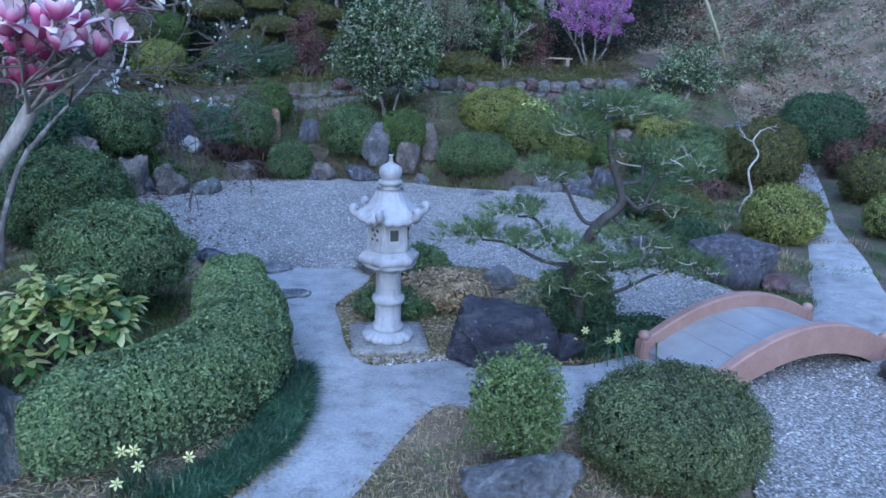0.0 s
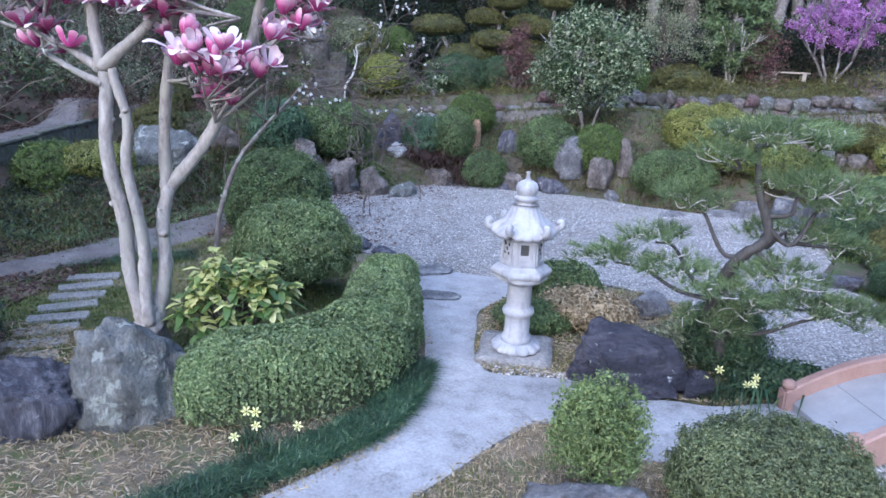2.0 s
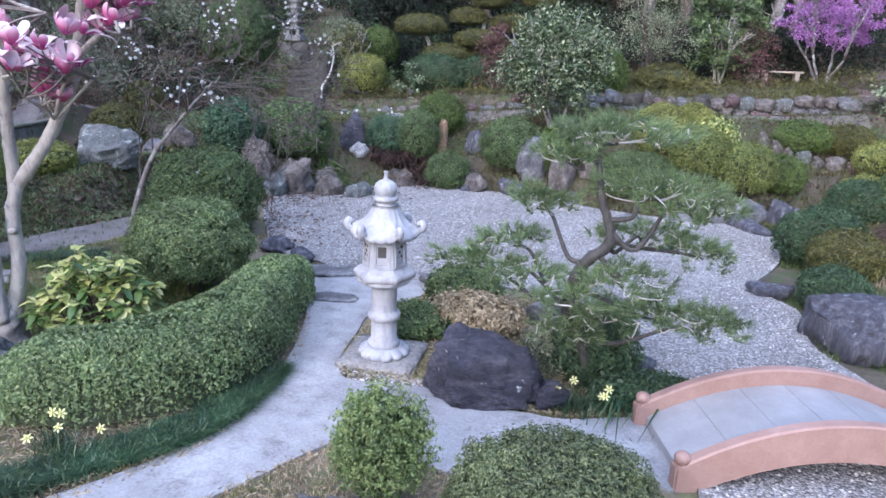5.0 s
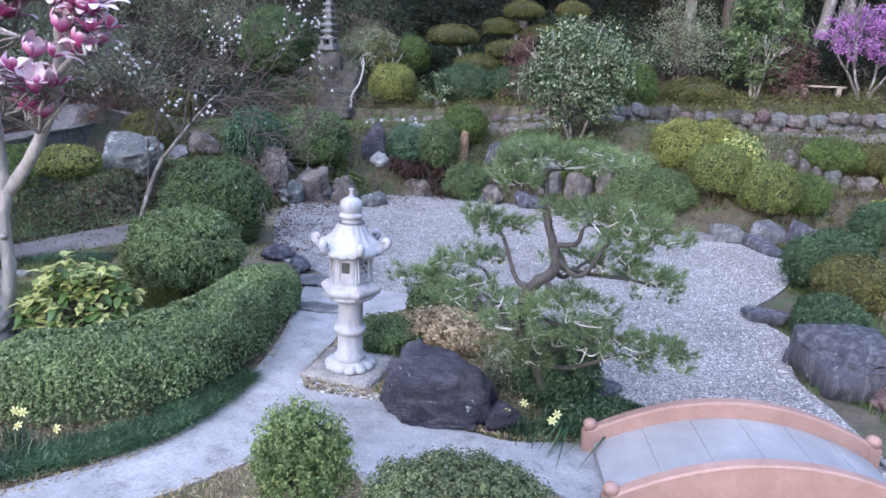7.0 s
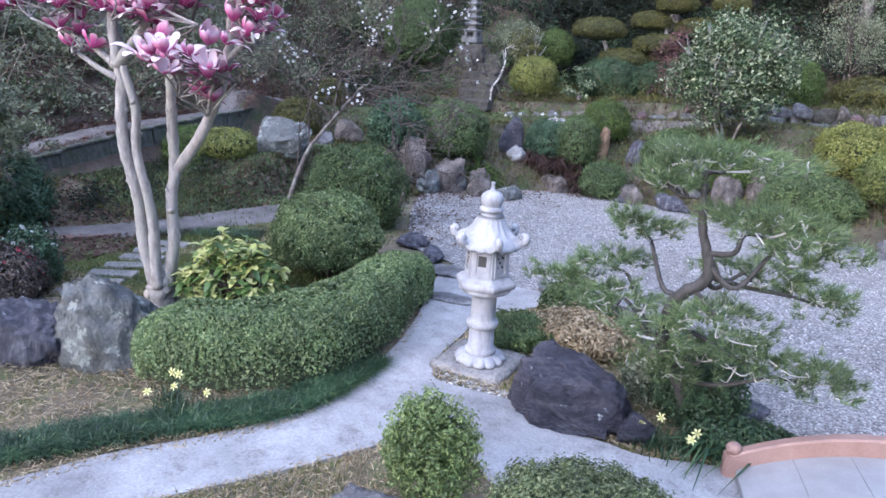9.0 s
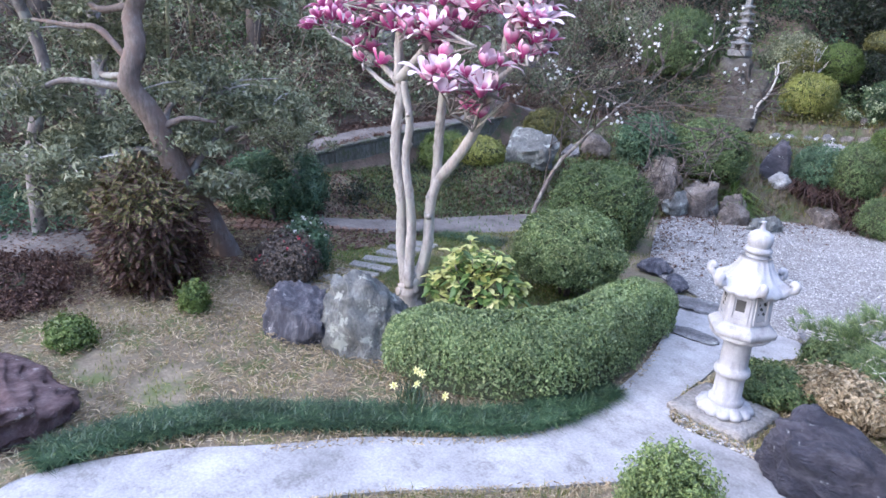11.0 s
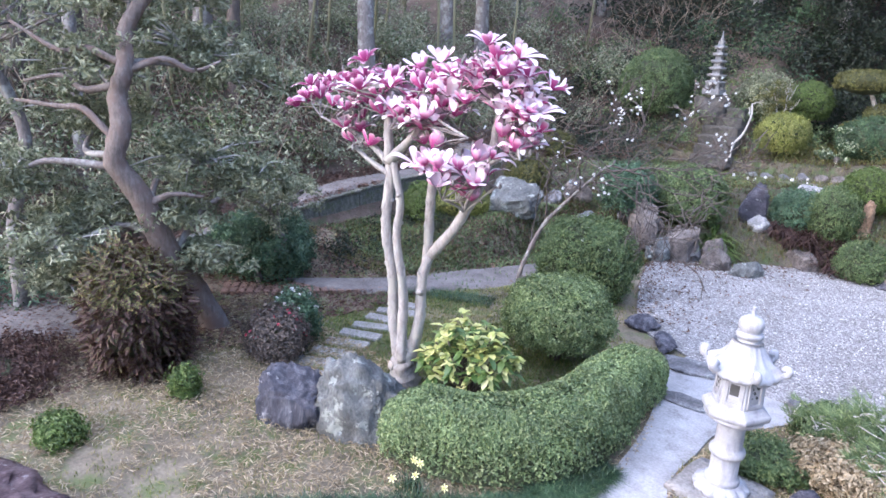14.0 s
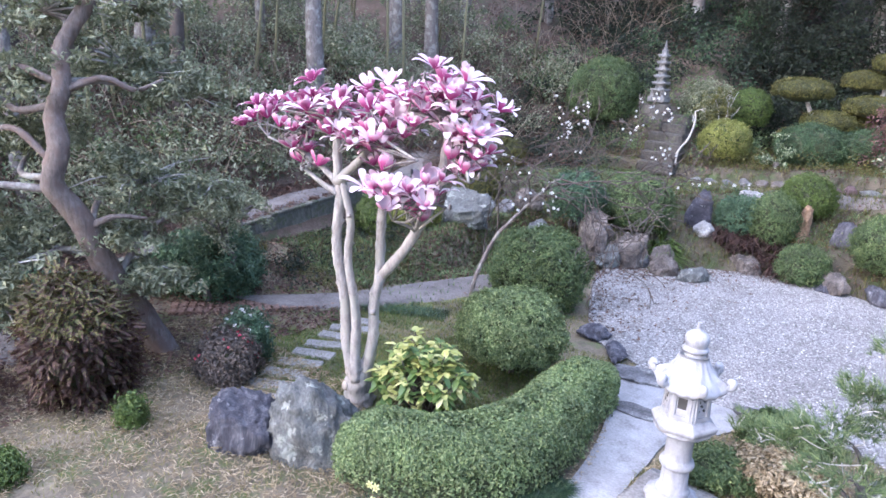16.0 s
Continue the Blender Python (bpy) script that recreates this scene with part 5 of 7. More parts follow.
    roots = {0: A[5][0][-1], 1: A[7][0][-1], 2: A[7][0][-1], 3: A[8][0][-1], 4: A[6][0][-1], 5: A[3][0][-1], 6: A[4][0][-1], 7: A[4][0][-1], 8: A[9][0][-1], 9: A[9][0][-1], 10: (-1.9, 5.98, 2.4), 11: (-2.26, 5.87, 2.75), 12: (-1.85, 5.98, 2.45), 13: (-1.6, 5.93, 2.85), 14: A[3][0][-1]}
    cups = [flower_mesh(0.35, 1), flower_mesh(0.6, 2), flower_mesh(1.05, 3), flower_mesh(0.8, 4)]
    bud = turned("bud", [(0.004, 0), (0.013, 0.012), (0.015, 0.03), (0.009, 0.05), (0.002, 0.06)], BARK_GREY, 8)
    twigs = []
    for k, (c, s, n) in enumerate(heads):
        stem = np.array(roots[k])
        nodes = []
        for q in range(max(2, n // 4)):
            node = stem * 0.45 + np.array(c) * 0.55 + r.normal(0, 0.5, 3) * np.array(s)
            node[2] = min(node[2], c[2] - 0.04)
            V, F, C = tube(curve_pts([stem, (stem + node) / 2 + r.normal(0, 0.03, 3), node], 4), (0.018, 0.011), 6)
            part("branch", np_mesh("branch", V, [F, C], BARK_PALE, True), e)
            nodes.append(node)
        for q in range(n):
            root = nodes[q % len(nodes)]
            p = np.array(c) + np.clip(r.normal(0, 0.55, 3), -1, 1) * np.array(s)
            mid_p = root * 0.5 + p * 0.5 + r.normal(0, 0.035, 3)
            twigs.append((curve_pts([root, mid_p, p], 4), (0.01, 0.006)))
            kind = r.choice([1, 2, 3, 3] if c[2] > 3.3 else [0, 1, 3, 2])
            out = p - np.array([-2.1, 5.7, 2.6])
            aim = unit((np.array([0, 0, 1.0]) + 0.35 * out + r.normal(0, 0.3, 3))[None])[0]
            rot = Vector(aim).to_track_quat("Z", "Y").to_matrix().to_4x4() @ Matrix.Rotation(r.uniform(0, 6.3), 4, "Z")
            part("blossom", cups[kind], e, "", Matrix.Translation(p) @ rot @ Matrix.Scale(r.uniform(1.0, 1.45), 4))
            if q % 3 == 0:
                p2 = p + r.normal(0, 0.12, 3)
                twigs.append((np.array([mid_p, p2]), (0.008, 0.004)))
                part("bud", bud, e, "grey furry bud", Matrix.Translation(p2))
    part("twig_growth", limbs_mesh("twig_growth", twigs, BARK_GREY, 5), e, kind="stuff")


def flower_mesh(openness, seed):
    """A tulip-shaped blossom of six broad petals and three inner ones; UV x marks the inner face, y runs from base to tip."""
    r = np.random.default_rng(seed)
    V, F, UV = [], [], []
    for k in range(9):
        inner = k >= 6
        a = (k % 6) * math.pi / 3 + (0.5 if inner else 0) + r.normal(0, 0.1)
        L = (0.12 if inner else 0.15) * r.uniform(0.85, 1.12)
        W = 0.022 if inner else 0.029
        o = openness * (0.5 if inner else 1) * r.uniform(0.35, 1.6)
        rows, cols = 6, 4
        k0 = len(V)
        for side in (0, 1):
            for i in range(rows):
                u = i / (rows - 1)
                w = W * math.sin(math.pi * (0.09 + 0.82 * u**1.45)) ** 0.85
                rad = 0.012 + L * (o * u**1.3 * 0.9 + 0.22 * math.sin(math.pi * u))
                z = L * u * (1 - 0.45 * o * u) - 0.02 * o * u**3
                for j in range(cols):
                    v = j / (cols - 1) * 2 - 1
                    rr = rad - 0.35 * w * v * v * (1 - 0.5 * o) - side * 0.0015
                    x, y = rr, w * v
                    V.append((x * math.cos(a) - y * math.sin(a), x * math.sin(a) + y * math.cos(a), z + side * 0.0012 * o))
                    UV.append((float(side), u))
            b = k0 + side * rows * cols
            for i in range(rows - 1):
                for j in range(cols - 1):
                    f = [b + i * cols + j, b + i * cols + j + 1, b + (i + 1) * cols + j + 1, b + (i + 1) * cols + j]
                    F.append(f if side == 0 else f[::-1])
    me = np_mesh("blossom", np.array(V), np.array(F), PETAL, True)
    layer = me.uv_layers.new(name="petal")
    layer.data.foreach_set("uv", np.array(UV, np.float32)[np.array(F).ravel()].ravel())
    return me


magnolia()


# ---- shaped pine of the islet ----
def pine(name, label, trunk, radii, pads, bark, seed, needle=0.1):
    """A trained pine: a crooked trunk, each branch carrying an uneven pad of needle tufts with gaps between."""
    e = thing(name, label, "tree", (0, 0, 0))
    r = np.random.default_rng(seed)
    line = curve_pts(trunk, 8)
    V, F, C = tube(line, radii, 12, seed, 0.1)
    part("trunk", np_mesh("trunk", V, [F, C], bark, True), e)
    for c, s in pads:
        c, s = np.array(c, float), np.array(s, float)
        q = np.argmin(np.linalg.norm(line - (c - [0, 0, 0.1]), axis=1))
        p0 = line[q]
        way = c - p0
        bend = r.normal(0, 0.06, 3)
        limb = curve_pts([p0, p0 + way * 0.35 + bend - [0, 0, 0.04], p0 + way * 0.7 - bend * 0.7, c - [0, 0, s[2] * 0.4]], 5)
        branch = part("branch", limbs_mesh("branch", [(limb, (0.024, 0.01))], bark, 7), e)
        n = int(13 * s[0] * s[1] / 0.06) + 5
        a, d = r.uniform(0, 6.3, n), np.sqrt(r.random(n))
        K = c + np.stack([np.cos(a) * d * s[0], np.sin(a) * d * s[1], (1 - d * d) * s[2] * 0.6 + r.normal(0, 0.03, n)], 1)
        twigs, P, A = [], [], []
        for j, t in enumerate(K):
            root = limb[np.argmin(np.linalg.norm(limb[5:] - t, axis=1)) + 5] if j < 4 else K[np.argmin(np.linalg.norm(K[:j] - t, axis=1))]
            twigs.append((curve_pts([root, (root + t) / 2 + r.normal(0, 0.02, 3) - [0, 0, 0.02], t], 3), (0.007, 0.004)))
            out = unit(((t - c) * np.array([1, 1, 0.2]) + r.normal(0, 0.04, 3))[None])[0]
            for w in range(6):
                P.append(t + out * (w - 3) * 0.024 + r.normal(0, 0.024, 3))
                A.append(out * 0.7 + np.array([0, 0, 0.55]) + r.normal(0, 0.2, 3))
        part("twig_growth", limbs_mesh("twig_growth", twigs, BARK_WHITE, 5), branch, "pale lichen-covered twigs", kind="stuff")
        V, F = tufts(np.array(P), np.array(A), 14, needle, 0.003, r, 0.75)
        part("needles", np_mesh("needles", V, F, LEAF["needle"]), branch, kind="stuff")


pine("shaped_pine", "shaped garden pine with layered needle pads on the islet",
     [(2.8, 6.85, 0.1), (2.78, 6.7, 0.5), (2.58, 6.5, 0.95), (2.66, 6.25, 1.45), (2.86, 6.2, 1.7), (2.76, 6.25, 2.05), (2.7, 6.35, 2.45)], (0.075, 0.06, 0.05, 0.036, 0.018),
     [((2.85, 6.3, 2.52), (0.55, 0.5, 0.14)), ((2.45, 6.4, 2.32), (0.28, 0.25, 0.1)), ((3.2, 6.2, 2.12), (0.48, 0.42, 0.16)), ((3.5, 6.35, 1.95), (0.36, 0.34, 0.12)),
      ((2.25, 6.5, 1.9), (0.34, 0.3, 0.12)), ((2.05, 6.7, 1.5), (0.32, 0.3, 0.12)), ((1.72, 6.75, 1.25), (0.42, 0.32, 0.1)), ((2.2, 6.35, 1.3), (0.34, 0.3, 0.1)),
      ((3.15, 6.6, 1.65), (0.38, 0.34, 0.12)), ((3.65, 6.6, 1.55), (0.3, 0.28, 0.1)), ((3.0, 6.15, 1.38), (0.38, 0.34, 0.12)), ((3.35, 6.3, 1.1), (0.4, 0.34, 0.12)), ((3.7, 6.3, 1.05), (0.34, 0.3, 0.1)), ((2.6, 6.1, 1.2), (0.3, 0.28, 0.1)), ((2.9, 6.5, 0.95), (0.4, 0.36, 0.16)), ((2.6, 6.55, 0.75), (0.34, 0.3, 0.14))],
     BARK_PINE, 31, 0.1)
bush((2.88, 7.0), (0.4, 0.36, 0.38), "dark", "dark leafy shrub at the foot of the pine", 3000, 0.045, 301, 0.16, shaggy=0.18)
bush((2.5, 7.1), (0.3, 0.25, 0.22), "grey", "loose grey-green shrub on the islet", 1200, 0.045, 302, 0.18, shaggy=0.2)
bush((1.6, 7.85), (0.5, 0.4, 0.2), "straw", "low mound of brown dry leaves on the islet", 2200, 0.06, 303, 0.15, shaggy=0.15, category="leaf mound", name="leaf_mound")
bush((1.35, 8.5), (0.42, 0.32, 0.28), "azalea", "low dark green bush behind the islet", 2200, 0.05, 304, 0.12)
bush((0.95, 7.55), (0.4, 0.36, 0.16), "azalea", "low spreading green shrub behind the lantern", 2200, 0.04, 305, 0.15, shaggy=0.15)
bush((3.35, 6.55), (0.42, 0.24, 0.14), "dark", "low dark ground cover beside the bridge", 1800, 0.05, 306, 0.15, shaggy=0.15)


# ---- trees of the left lawn ----
def leaning_tree():
    e = thing("leaning_evergreen", "leaning evergreen with a reddish crooked trunk and grey-green leaf pads", "tree", (0, 0, 0))
    r = np.random.default_rng(41)
    trunk = curve_pts([(-5.22, 4.95, 0.1), (-5.3, 4.7, 0.7), (-5.4, 4.34, 1.42), (-5.42, 4.07, 2.1), (-5.46, 3.82, 2.55), (-5.42, 3.9, 2.95), (-5.53, 3.93, 3.3), (-5.5, 4.02, 3.6), (-5.66, 4.14, 4.05), (-5.56, 4.46, 4.6)], 6)
    V, F, C = tube(trunk, (0.18, 0.145, 0.12, 0.1, 0.08), 14, 5, 0.06)
    part("trunk", np_mesh("trunk", V, [F, C], BARK_RED, True), e)
    for ctrl in ([(-5.4, 3.85, 2.75), (-5.72, 3.62, 3.12), (-6.0, 3.4, 3.14), (-6.4, 3.1, 3.18)], [(-5.5, 3.95, 3.42), (-5.78, 3.66, 3.34), (-6.0, 3.5, 3.48), (-6.35, 3.2, 3.4)], [(-5.52, 4.0, 3.65), (-5.8, 3.72, 3.8), (-6.05, 3.5, 3.76), (-6.45, 3.15, 4.05)], [(-5.46, 4.08, 3.6), (-5.3, 4.4, 3.72), (-5.2, 4.7, 3.6), (-5.1, 5.0, 3.72)], [(-5.38, 4.1, 2.0), (-5.2, 4.35, 2.15), (-5.1, 4.7, 2.1)]):
        V, F, C = tube(curve_pts(ctrl, 6), (0.045, 0.036, 0.018), 9, 6, 0.12)
        part("branch", np_mesh("branch", V, [F, C], BARK_RED, True), e)
    pads = [((-5.97, 4.98, 3.95), 0.95), ((-5.47, 5.28, 3.65), 0.6), ((-5.94, 5.05, 2.46), 1.0), ((-5.44, 5.55, 2.21), 0.7), ((-6.28, 3.88, 3.63), 0.85), ((-6.58, 4.08, 3.03), 0.7), ((-6.25, 3.94, 1.8), 0.6), ((-6.75, 3.74, 1.65), 0.5), ((-5.98, 4.08, 4.53), 0.8), ((-6.17, 5.38, 4.65), 0.7), ((-5.95, 3.2, 1.6), 0.75), ((-6.3, 3.4, 1.0), 0.6), ((-5.6, 4.6, 1.85), 0.6), ((-5.2, 4.75, 1.35), 0.4), ((-6.6, 3.0, 2.3), 0.7)]
    for c, s in pads:
        c = np.array(c)
        q = np.argmin(np.linalg.norm(trunk - (c - [0, 0, 0.3]), axis=1))
        V, F, C = tube(curve_pts([trunk[q], (trunk[q] + c) / 2 + r.normal(0, 0.12, 3), c - [0, 0, 0.12]], 6), (0.05, 0.02), 8)
        b = part("branch", np_mesh("branch", V, [F, C], BARK_GREY, True), e)
        limbs = []
        C2 = c + r.normal(0, 0.45, (52, 3)) * np.array([s, s, s * 0.35])
        for t in C2[::2]:
            limbs.append((curve_pts([c - [0, 0, 0.12], (c + t) / 2 + r.normal(0, 0.05, 3), t], 3), (0.018, 0.006)))
        part("twig_growth", limbs_mesh("twig_growth", limbs, BARK_WHITE, 5), b, kind="stuff")
        V, F = clump_leaves(C2, 0.17, 44, 0.09, r, 0.4, 0.6, 0.8)
        part("foliage", np_mesh("foliage", V, F, LEAF["grey"]), b, kind="stuff")


leaning_tree()


def plain_tree(name, label, at, top, rad, bark, seed, crown=None, z=None, bend=0.1, knots=5):
    """A straight trunk with limbs; crown: (centre height, radius, clumps, leaf kind, leaf size)."""
    r = np.random.default_rng(seed)
    g = ground_z(*at) if z is None else z
    e = thing(name, label, "tree", (*at, g))
    H = np.linalg.norm(np.array(top))
    pts = [np.array(top) * u + r.normal(0, bend, 3) * np.array([1, 1, 0]) * math.sin(math.pi * u) for u in np.linspace(0, 1, knots)]
    pts[0] = np.array([0, 0, -0.25])
    line = curve_pts(pts, 5)
    V, F, C = tube(line, (rad * 1.25, rad, rad * 0.9, rad * 0.6), 10, seed, 0.04)
    part("trunk", np_mesh("trunk", V, [F, C], bark, True), e)
    if crown:
        h, s, n, kind, leaf = crown
        C2 = np.array(top) * (h / H) + r.normal(0, 0.5, (n, 3)) * np.array([s, s, s * 0.6])
        limbs = [(curve_pts([line[int(len(line) * r.uniform(0.6, 0.95))], c], 3), (rad * 0.25, 0.012)) for c in C2[::3]]
        part("branch", limbs_mesh("branch", limbs, bark, 5), e, kind="stuff")
        V, F = clump_leaves(C2, s * 0.32, 60, leaf, r)
        part("crown", np_mesh("crown", V, F, LEAF[kind]), e, kind="stuff")
    return e


plain_tree("forked_tree", "grey forked trunk with lichen at the edge of the wood", (-7.45, 3.15), (-0.3, 0.1, 4.6), 0.085, BARK_GREY, 51, (4.3, 1.3, 60, "grey", 0.09), bend=0.16)
for k, (x, y, h, c) in enumerate([(-6.4, 6.3, 1.3, 0.5), (-7.3, 7.2, 1.2, 0.45)]):
    plain_tree("young_pine", "small young pine with grey-green foliage below the wall", (x, y), (0.1, 0.05, h), 0.05, BARK_GREY, 60 + k, (h, c, 26, "grey", 0.07), bend=0.12)


def drooping_shrub(at, R, seed):
    """A weeping brownish evergreen: overlapping hanging sprays."""
    r = np.random.default_rng(seed)
    e = thing("weeping_shrub", "bushy evergreen with drooping brown and green fern-like sprays", "bush", (*at, ground_z(*at)))
    n = 3400
    D = sphere_dirs(n * 2, r)
    D = D[D[:, 2] > -0.85][:n]
    P = np.array([0, 0, R[2] * 0.75]) + D * np.array(R) * r.uniform(0.7, 1.05, (n, 1)) * (1 + 0.2 * wobble(D, seed, 3.5))[:, None]
    hang = unit(D * np.array([1, 1, 0.2]) * 1.2 + np.array([0, 0, -0.5]) + r.normal(0, 0.7, (n, 3)))
    Vs, Fs, k = [], [], 0
    for j in range(n):
        s = unit(np.cross(hang[j], D[j] + 0.01)[None])[0]
        for q in range(9):
            u = q / 9
            for sd in (-1, 1):
                b = P[j] + hang[j] * 0.12 * u
                t = b + (s * sd * 0.7 + hang[j] * 0.6) * 0.042 * (1 - 0.6 * u) + D[j] * 0.012
                Vs += [b, b + hang[j] * 0.022, t]
                Fs.append((k, k + 1, k + 2))
                k += 3
    Vs, Fs = np.array(Vs), np.array(Fs)
    half = (Vs[Fs[:, 0], 2] > R[2] * 1.1) & (r.random(len(Fs)) < 0.45)
    part("foliage", np_mesh("foliage", Vs, Fs, [LEAF["rust"], LEAF["olive"]], False, (half | (r.random(len(Fs)) < 0.1)).astype(int)), e, kind="stuff")
    # dark ball behind the sprays, coloured as the shade within
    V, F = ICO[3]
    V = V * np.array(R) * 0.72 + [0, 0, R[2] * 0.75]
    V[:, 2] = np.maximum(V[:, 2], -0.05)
    part("shade_core", np_mesh("shade_core", V, F, INNER_SHADE, True), e)


drooping_shrub((-4.7, 3.7), (0.62, 0.6, 0.84), 71)
# low brown grass, with the shading of the soil put into its dark colour
bush((-5.4, 2.3), (0.95, 0.7, 0.14), "rust", "low dark brown cover standing for brown grass and shaded soil", 2600, 0.055, 72, 0.25, shaggy=0.3)
bush((-4.02, 5.05), (0.4, 0.36, 0.34), "maroon", "dark reddish-green leafy shrub with small red flowers", 2600, 0.05, 73, 0.15, shaggy=0.15)
bush((-4.3, 5.5), (0.34, 0.3, 0.4), "blue", "green shrub with small white flowers", 1600, 0.05, 74, 0.15, shaggy=0.18)
bush((-3.7, 2.5), (0.26, 0.2, 0.12), "bright", "light green tuft beside the red boulder", 1200, 0.05, 75, 0.2, shaggy=0.25)


def dots(name, label, centre, spread, n, kind, size, seed):
    """Small blossoms standing on a shrub."""
    r = np.random.default_rng(seed)
    D = sphere_dirs(n, r)
    D[:, 2] = np.abs(D[:, 2]) * 0.9 + 0.1
    P = np.array(centre) + unit(D) * np.array(spread)
    V, F = joined([leaf_quads(P, D, size, 0.9, 0.3, 0.7, r) for _ in range(3)])
    tagged(part(name, np_mesh(name, V, F, LEAF[kind])), label, "flowers", kind="stuff")


dots("red_flowers", "small red blossoms on a dark shrub", (-4.02, 5.05, 0.5), (0.4, 0.36, 0.36), 26, "red", 0.04, 81)
dots("white_flowers", "small white blossoms on a green shrub", (-4.3, 5.5, 0.56), (0.34, 0.3, 0.4), 24, "white", 0.05, 82)
dots("white_flowers", "scattered white blossoms on a rounded bush", (-3.2, 10.5, 0.65), (0.85, 0.8, 0.75), 9, "white", 0.06, 83)


# ---- white plum ----
def plum():
    e = thing("white_plum", "slender plum tree with bare twigs and white blossoms", "tree", (0, 0, 0))
    r = np.random.default_rng(91)
    g = ground_z(-3.9, 9.6)
    trunk = curve_pts([(-3.5, 9.0, g - 0.15), (-3.42, 9.0, 0.8), (-3.2, 9.05, 1.45), (-2.85, 9.1, 1.9), (-2.4, 9.1, 2.36), (-2.15, 9.15, 2.58)], 8)
    trunk = trunk + np.cumsum(r.normal(0, 0.012, trunk.shape), 0) * np.linspace(0, 1, len(trunk))[:, None]
    V, F, C = tube(trunk, (0.042, 0.034, 0.027, 0.019, 0.01), 10, 2, 0.1)
    part("trunk", np_mesh("trunk", V, [F, C], BARK_GREY, True), e)
    tips = []
    for u, d, ln in [(0.3, (-0.6, 0.3, 1), 0.7), (0.45, (-0.2, 0.4, 1), 0.8), (0.6, (0.2, 0.6, 0.8), 0.8), (0.7, (0.5, -0.4, 0.9), 0.8), (0.8, (0.8, 0.5, 0.3), 0.8), (0.88, (0.9, -0.2, 0.2), 0.7), (0.95, (1, 0.3, -0.1), 0.6), (0.65, (-0.5, 0.2, 0.9), 0.8), (0.75, (0.9, 0.1, 0.0), 0.9)]:
        limbs, tp = grown(trunk[int(u * (len(trunk) - 1))], d, ln, 0.013, 4, r, 0.5, 0.02, 0.35, (2, 3))
        tips += [(l[0][k]) for l in limbs[-len(tp):] for k in (1, 2, 3, 4)]
        part("branch", limbs_mesh("branch", [(a, (max(b[0], 0.0065), max(b[1], 0.0045))) for a, b in limbs], BARK_DARK, 5), e)
    T = np.array(tips)
    T = T[T[:, 2] > 2.3]
    T = T[(wobble(T, 12, 2.5) > 0.15) & (r.random(len(T)) < 0.5)]
    T = T + r.normal(0, 0.03, T.shape)
    V, F = joined([leaf_quads(T, T * 0 + np.array([0, 0, 1.0]), 0.042, 0.85, 0.3, 1.2, r) for _ in range(4)])
    part("blossoms", np_mesh("blossoms", V, F, LEAF["white"]), e, "white petals", kind="stuff")


plum()


# ---- daffodils ----
def daffodils(at, n, seed, kind):
    r = np.random.default_rng(seed)
    g = ground_z(*at)
    e = thing("daffodil_clump", "clump of pale yellow daffodils with narrow dark leaves", "flowers", (*at, g), 0, "daffodil clumps")
    P = np.concatenate([r.normal(0, 0.07, (70, 2)), np.zeros((70, 1)) - 0.02], 1)
    V, F = blades(P, 0.2, 0.005, r, 0.7)
    part("leaves", np_mesh("leaves", V, F, LEAF["mondo"]), e, kind="stuff")
    ang = np.linspace(0, 2 * math.pi, 6, endpoint=False)
    for k in range(n):
        p = np.array([*r.normal(0, 0.12, 2), r.uniform(0.14, 0.26)])
        V, F, C = tube(curve_pts([(p[0] * 0.4, p[1] * 0.4, 0), p * [0.8, 0.8, 0.6], p], 3), (0.004, 0.003), 5)
        st = part("stalk", np_mesh("stalk", V, [F, C], LEAF["mondo"], True), e)
        V, F = [(0, 0, 0)], []
        for a in ang:
            i = len(V)
            V += [(0.03 * math.cos(a - 0.35), 0.03 * math.sin(a - 0.35), 0.004), (0.048 * math.cos(a), 0.048 * math.sin(a), -0.002), (0.03 * math.cos(a + 0.35), 0.03 * math.sin(a + 0.35), 0.004)]
            F += [(0, i, i + 1), (0, i + 1, i + 2)]
        b = len(V)
        for a in ang:
            V += [(0.01 * math.cos(a), 0.01 * math.sin(a), 0.003), (0.016 * math.cos(a), 0.016 * math.sin(a), 0.024)]
        for q in range(6):
            i, j = b + 2 * q, b + 2 * ((q + 1) % 6)
            F += [(i, j, j + 1), (i, j + 1, i + 1)]
        part("flower", np_mesh("flower", np.array(V), np.array(F), LEAF[kind]), st, "", Matrix.Translation(p) @ pose(0, 0, 0, r.uniform(30, 80), 0, r.uniform(-50, 50)) @ Matrix.Scale(0.95, 4))


daffodils((-1.1, 4.62), 3, 1, "yellow")
daffodils((-0.92, 4.55), 2, 2, "yellow")
daffodils((2.68, 6.2), 3, 3, "yellow")
daffodils((2.86, 6.3), 2, 4, "yellow")
daffodils((-3.2, 17.4), 4, 5, "white")
daffodils((-2.3, 17.5), 4, 6, "white")

# ---- ground plants and litter ----
r_g = np.random.default_rng(101)


def along(ctrl, n, width, z=0.13):
    line = curve_pts([(x, y, 0) for x, y in ctrl], 10)
    i = r_g.integers(0, len(line) - 1, n)
    u = r_g.random((n, 1))
    T = unit(line[i + 1] - line[i])
    P = line[i] * (1 - u) + line[i + 1] * u + np.cross(T, [0, 0, 1.0]) * (r_g.uniform(-0.5, 0.5, (n, 1)) * width)
    P[:, 2] = z
    return P


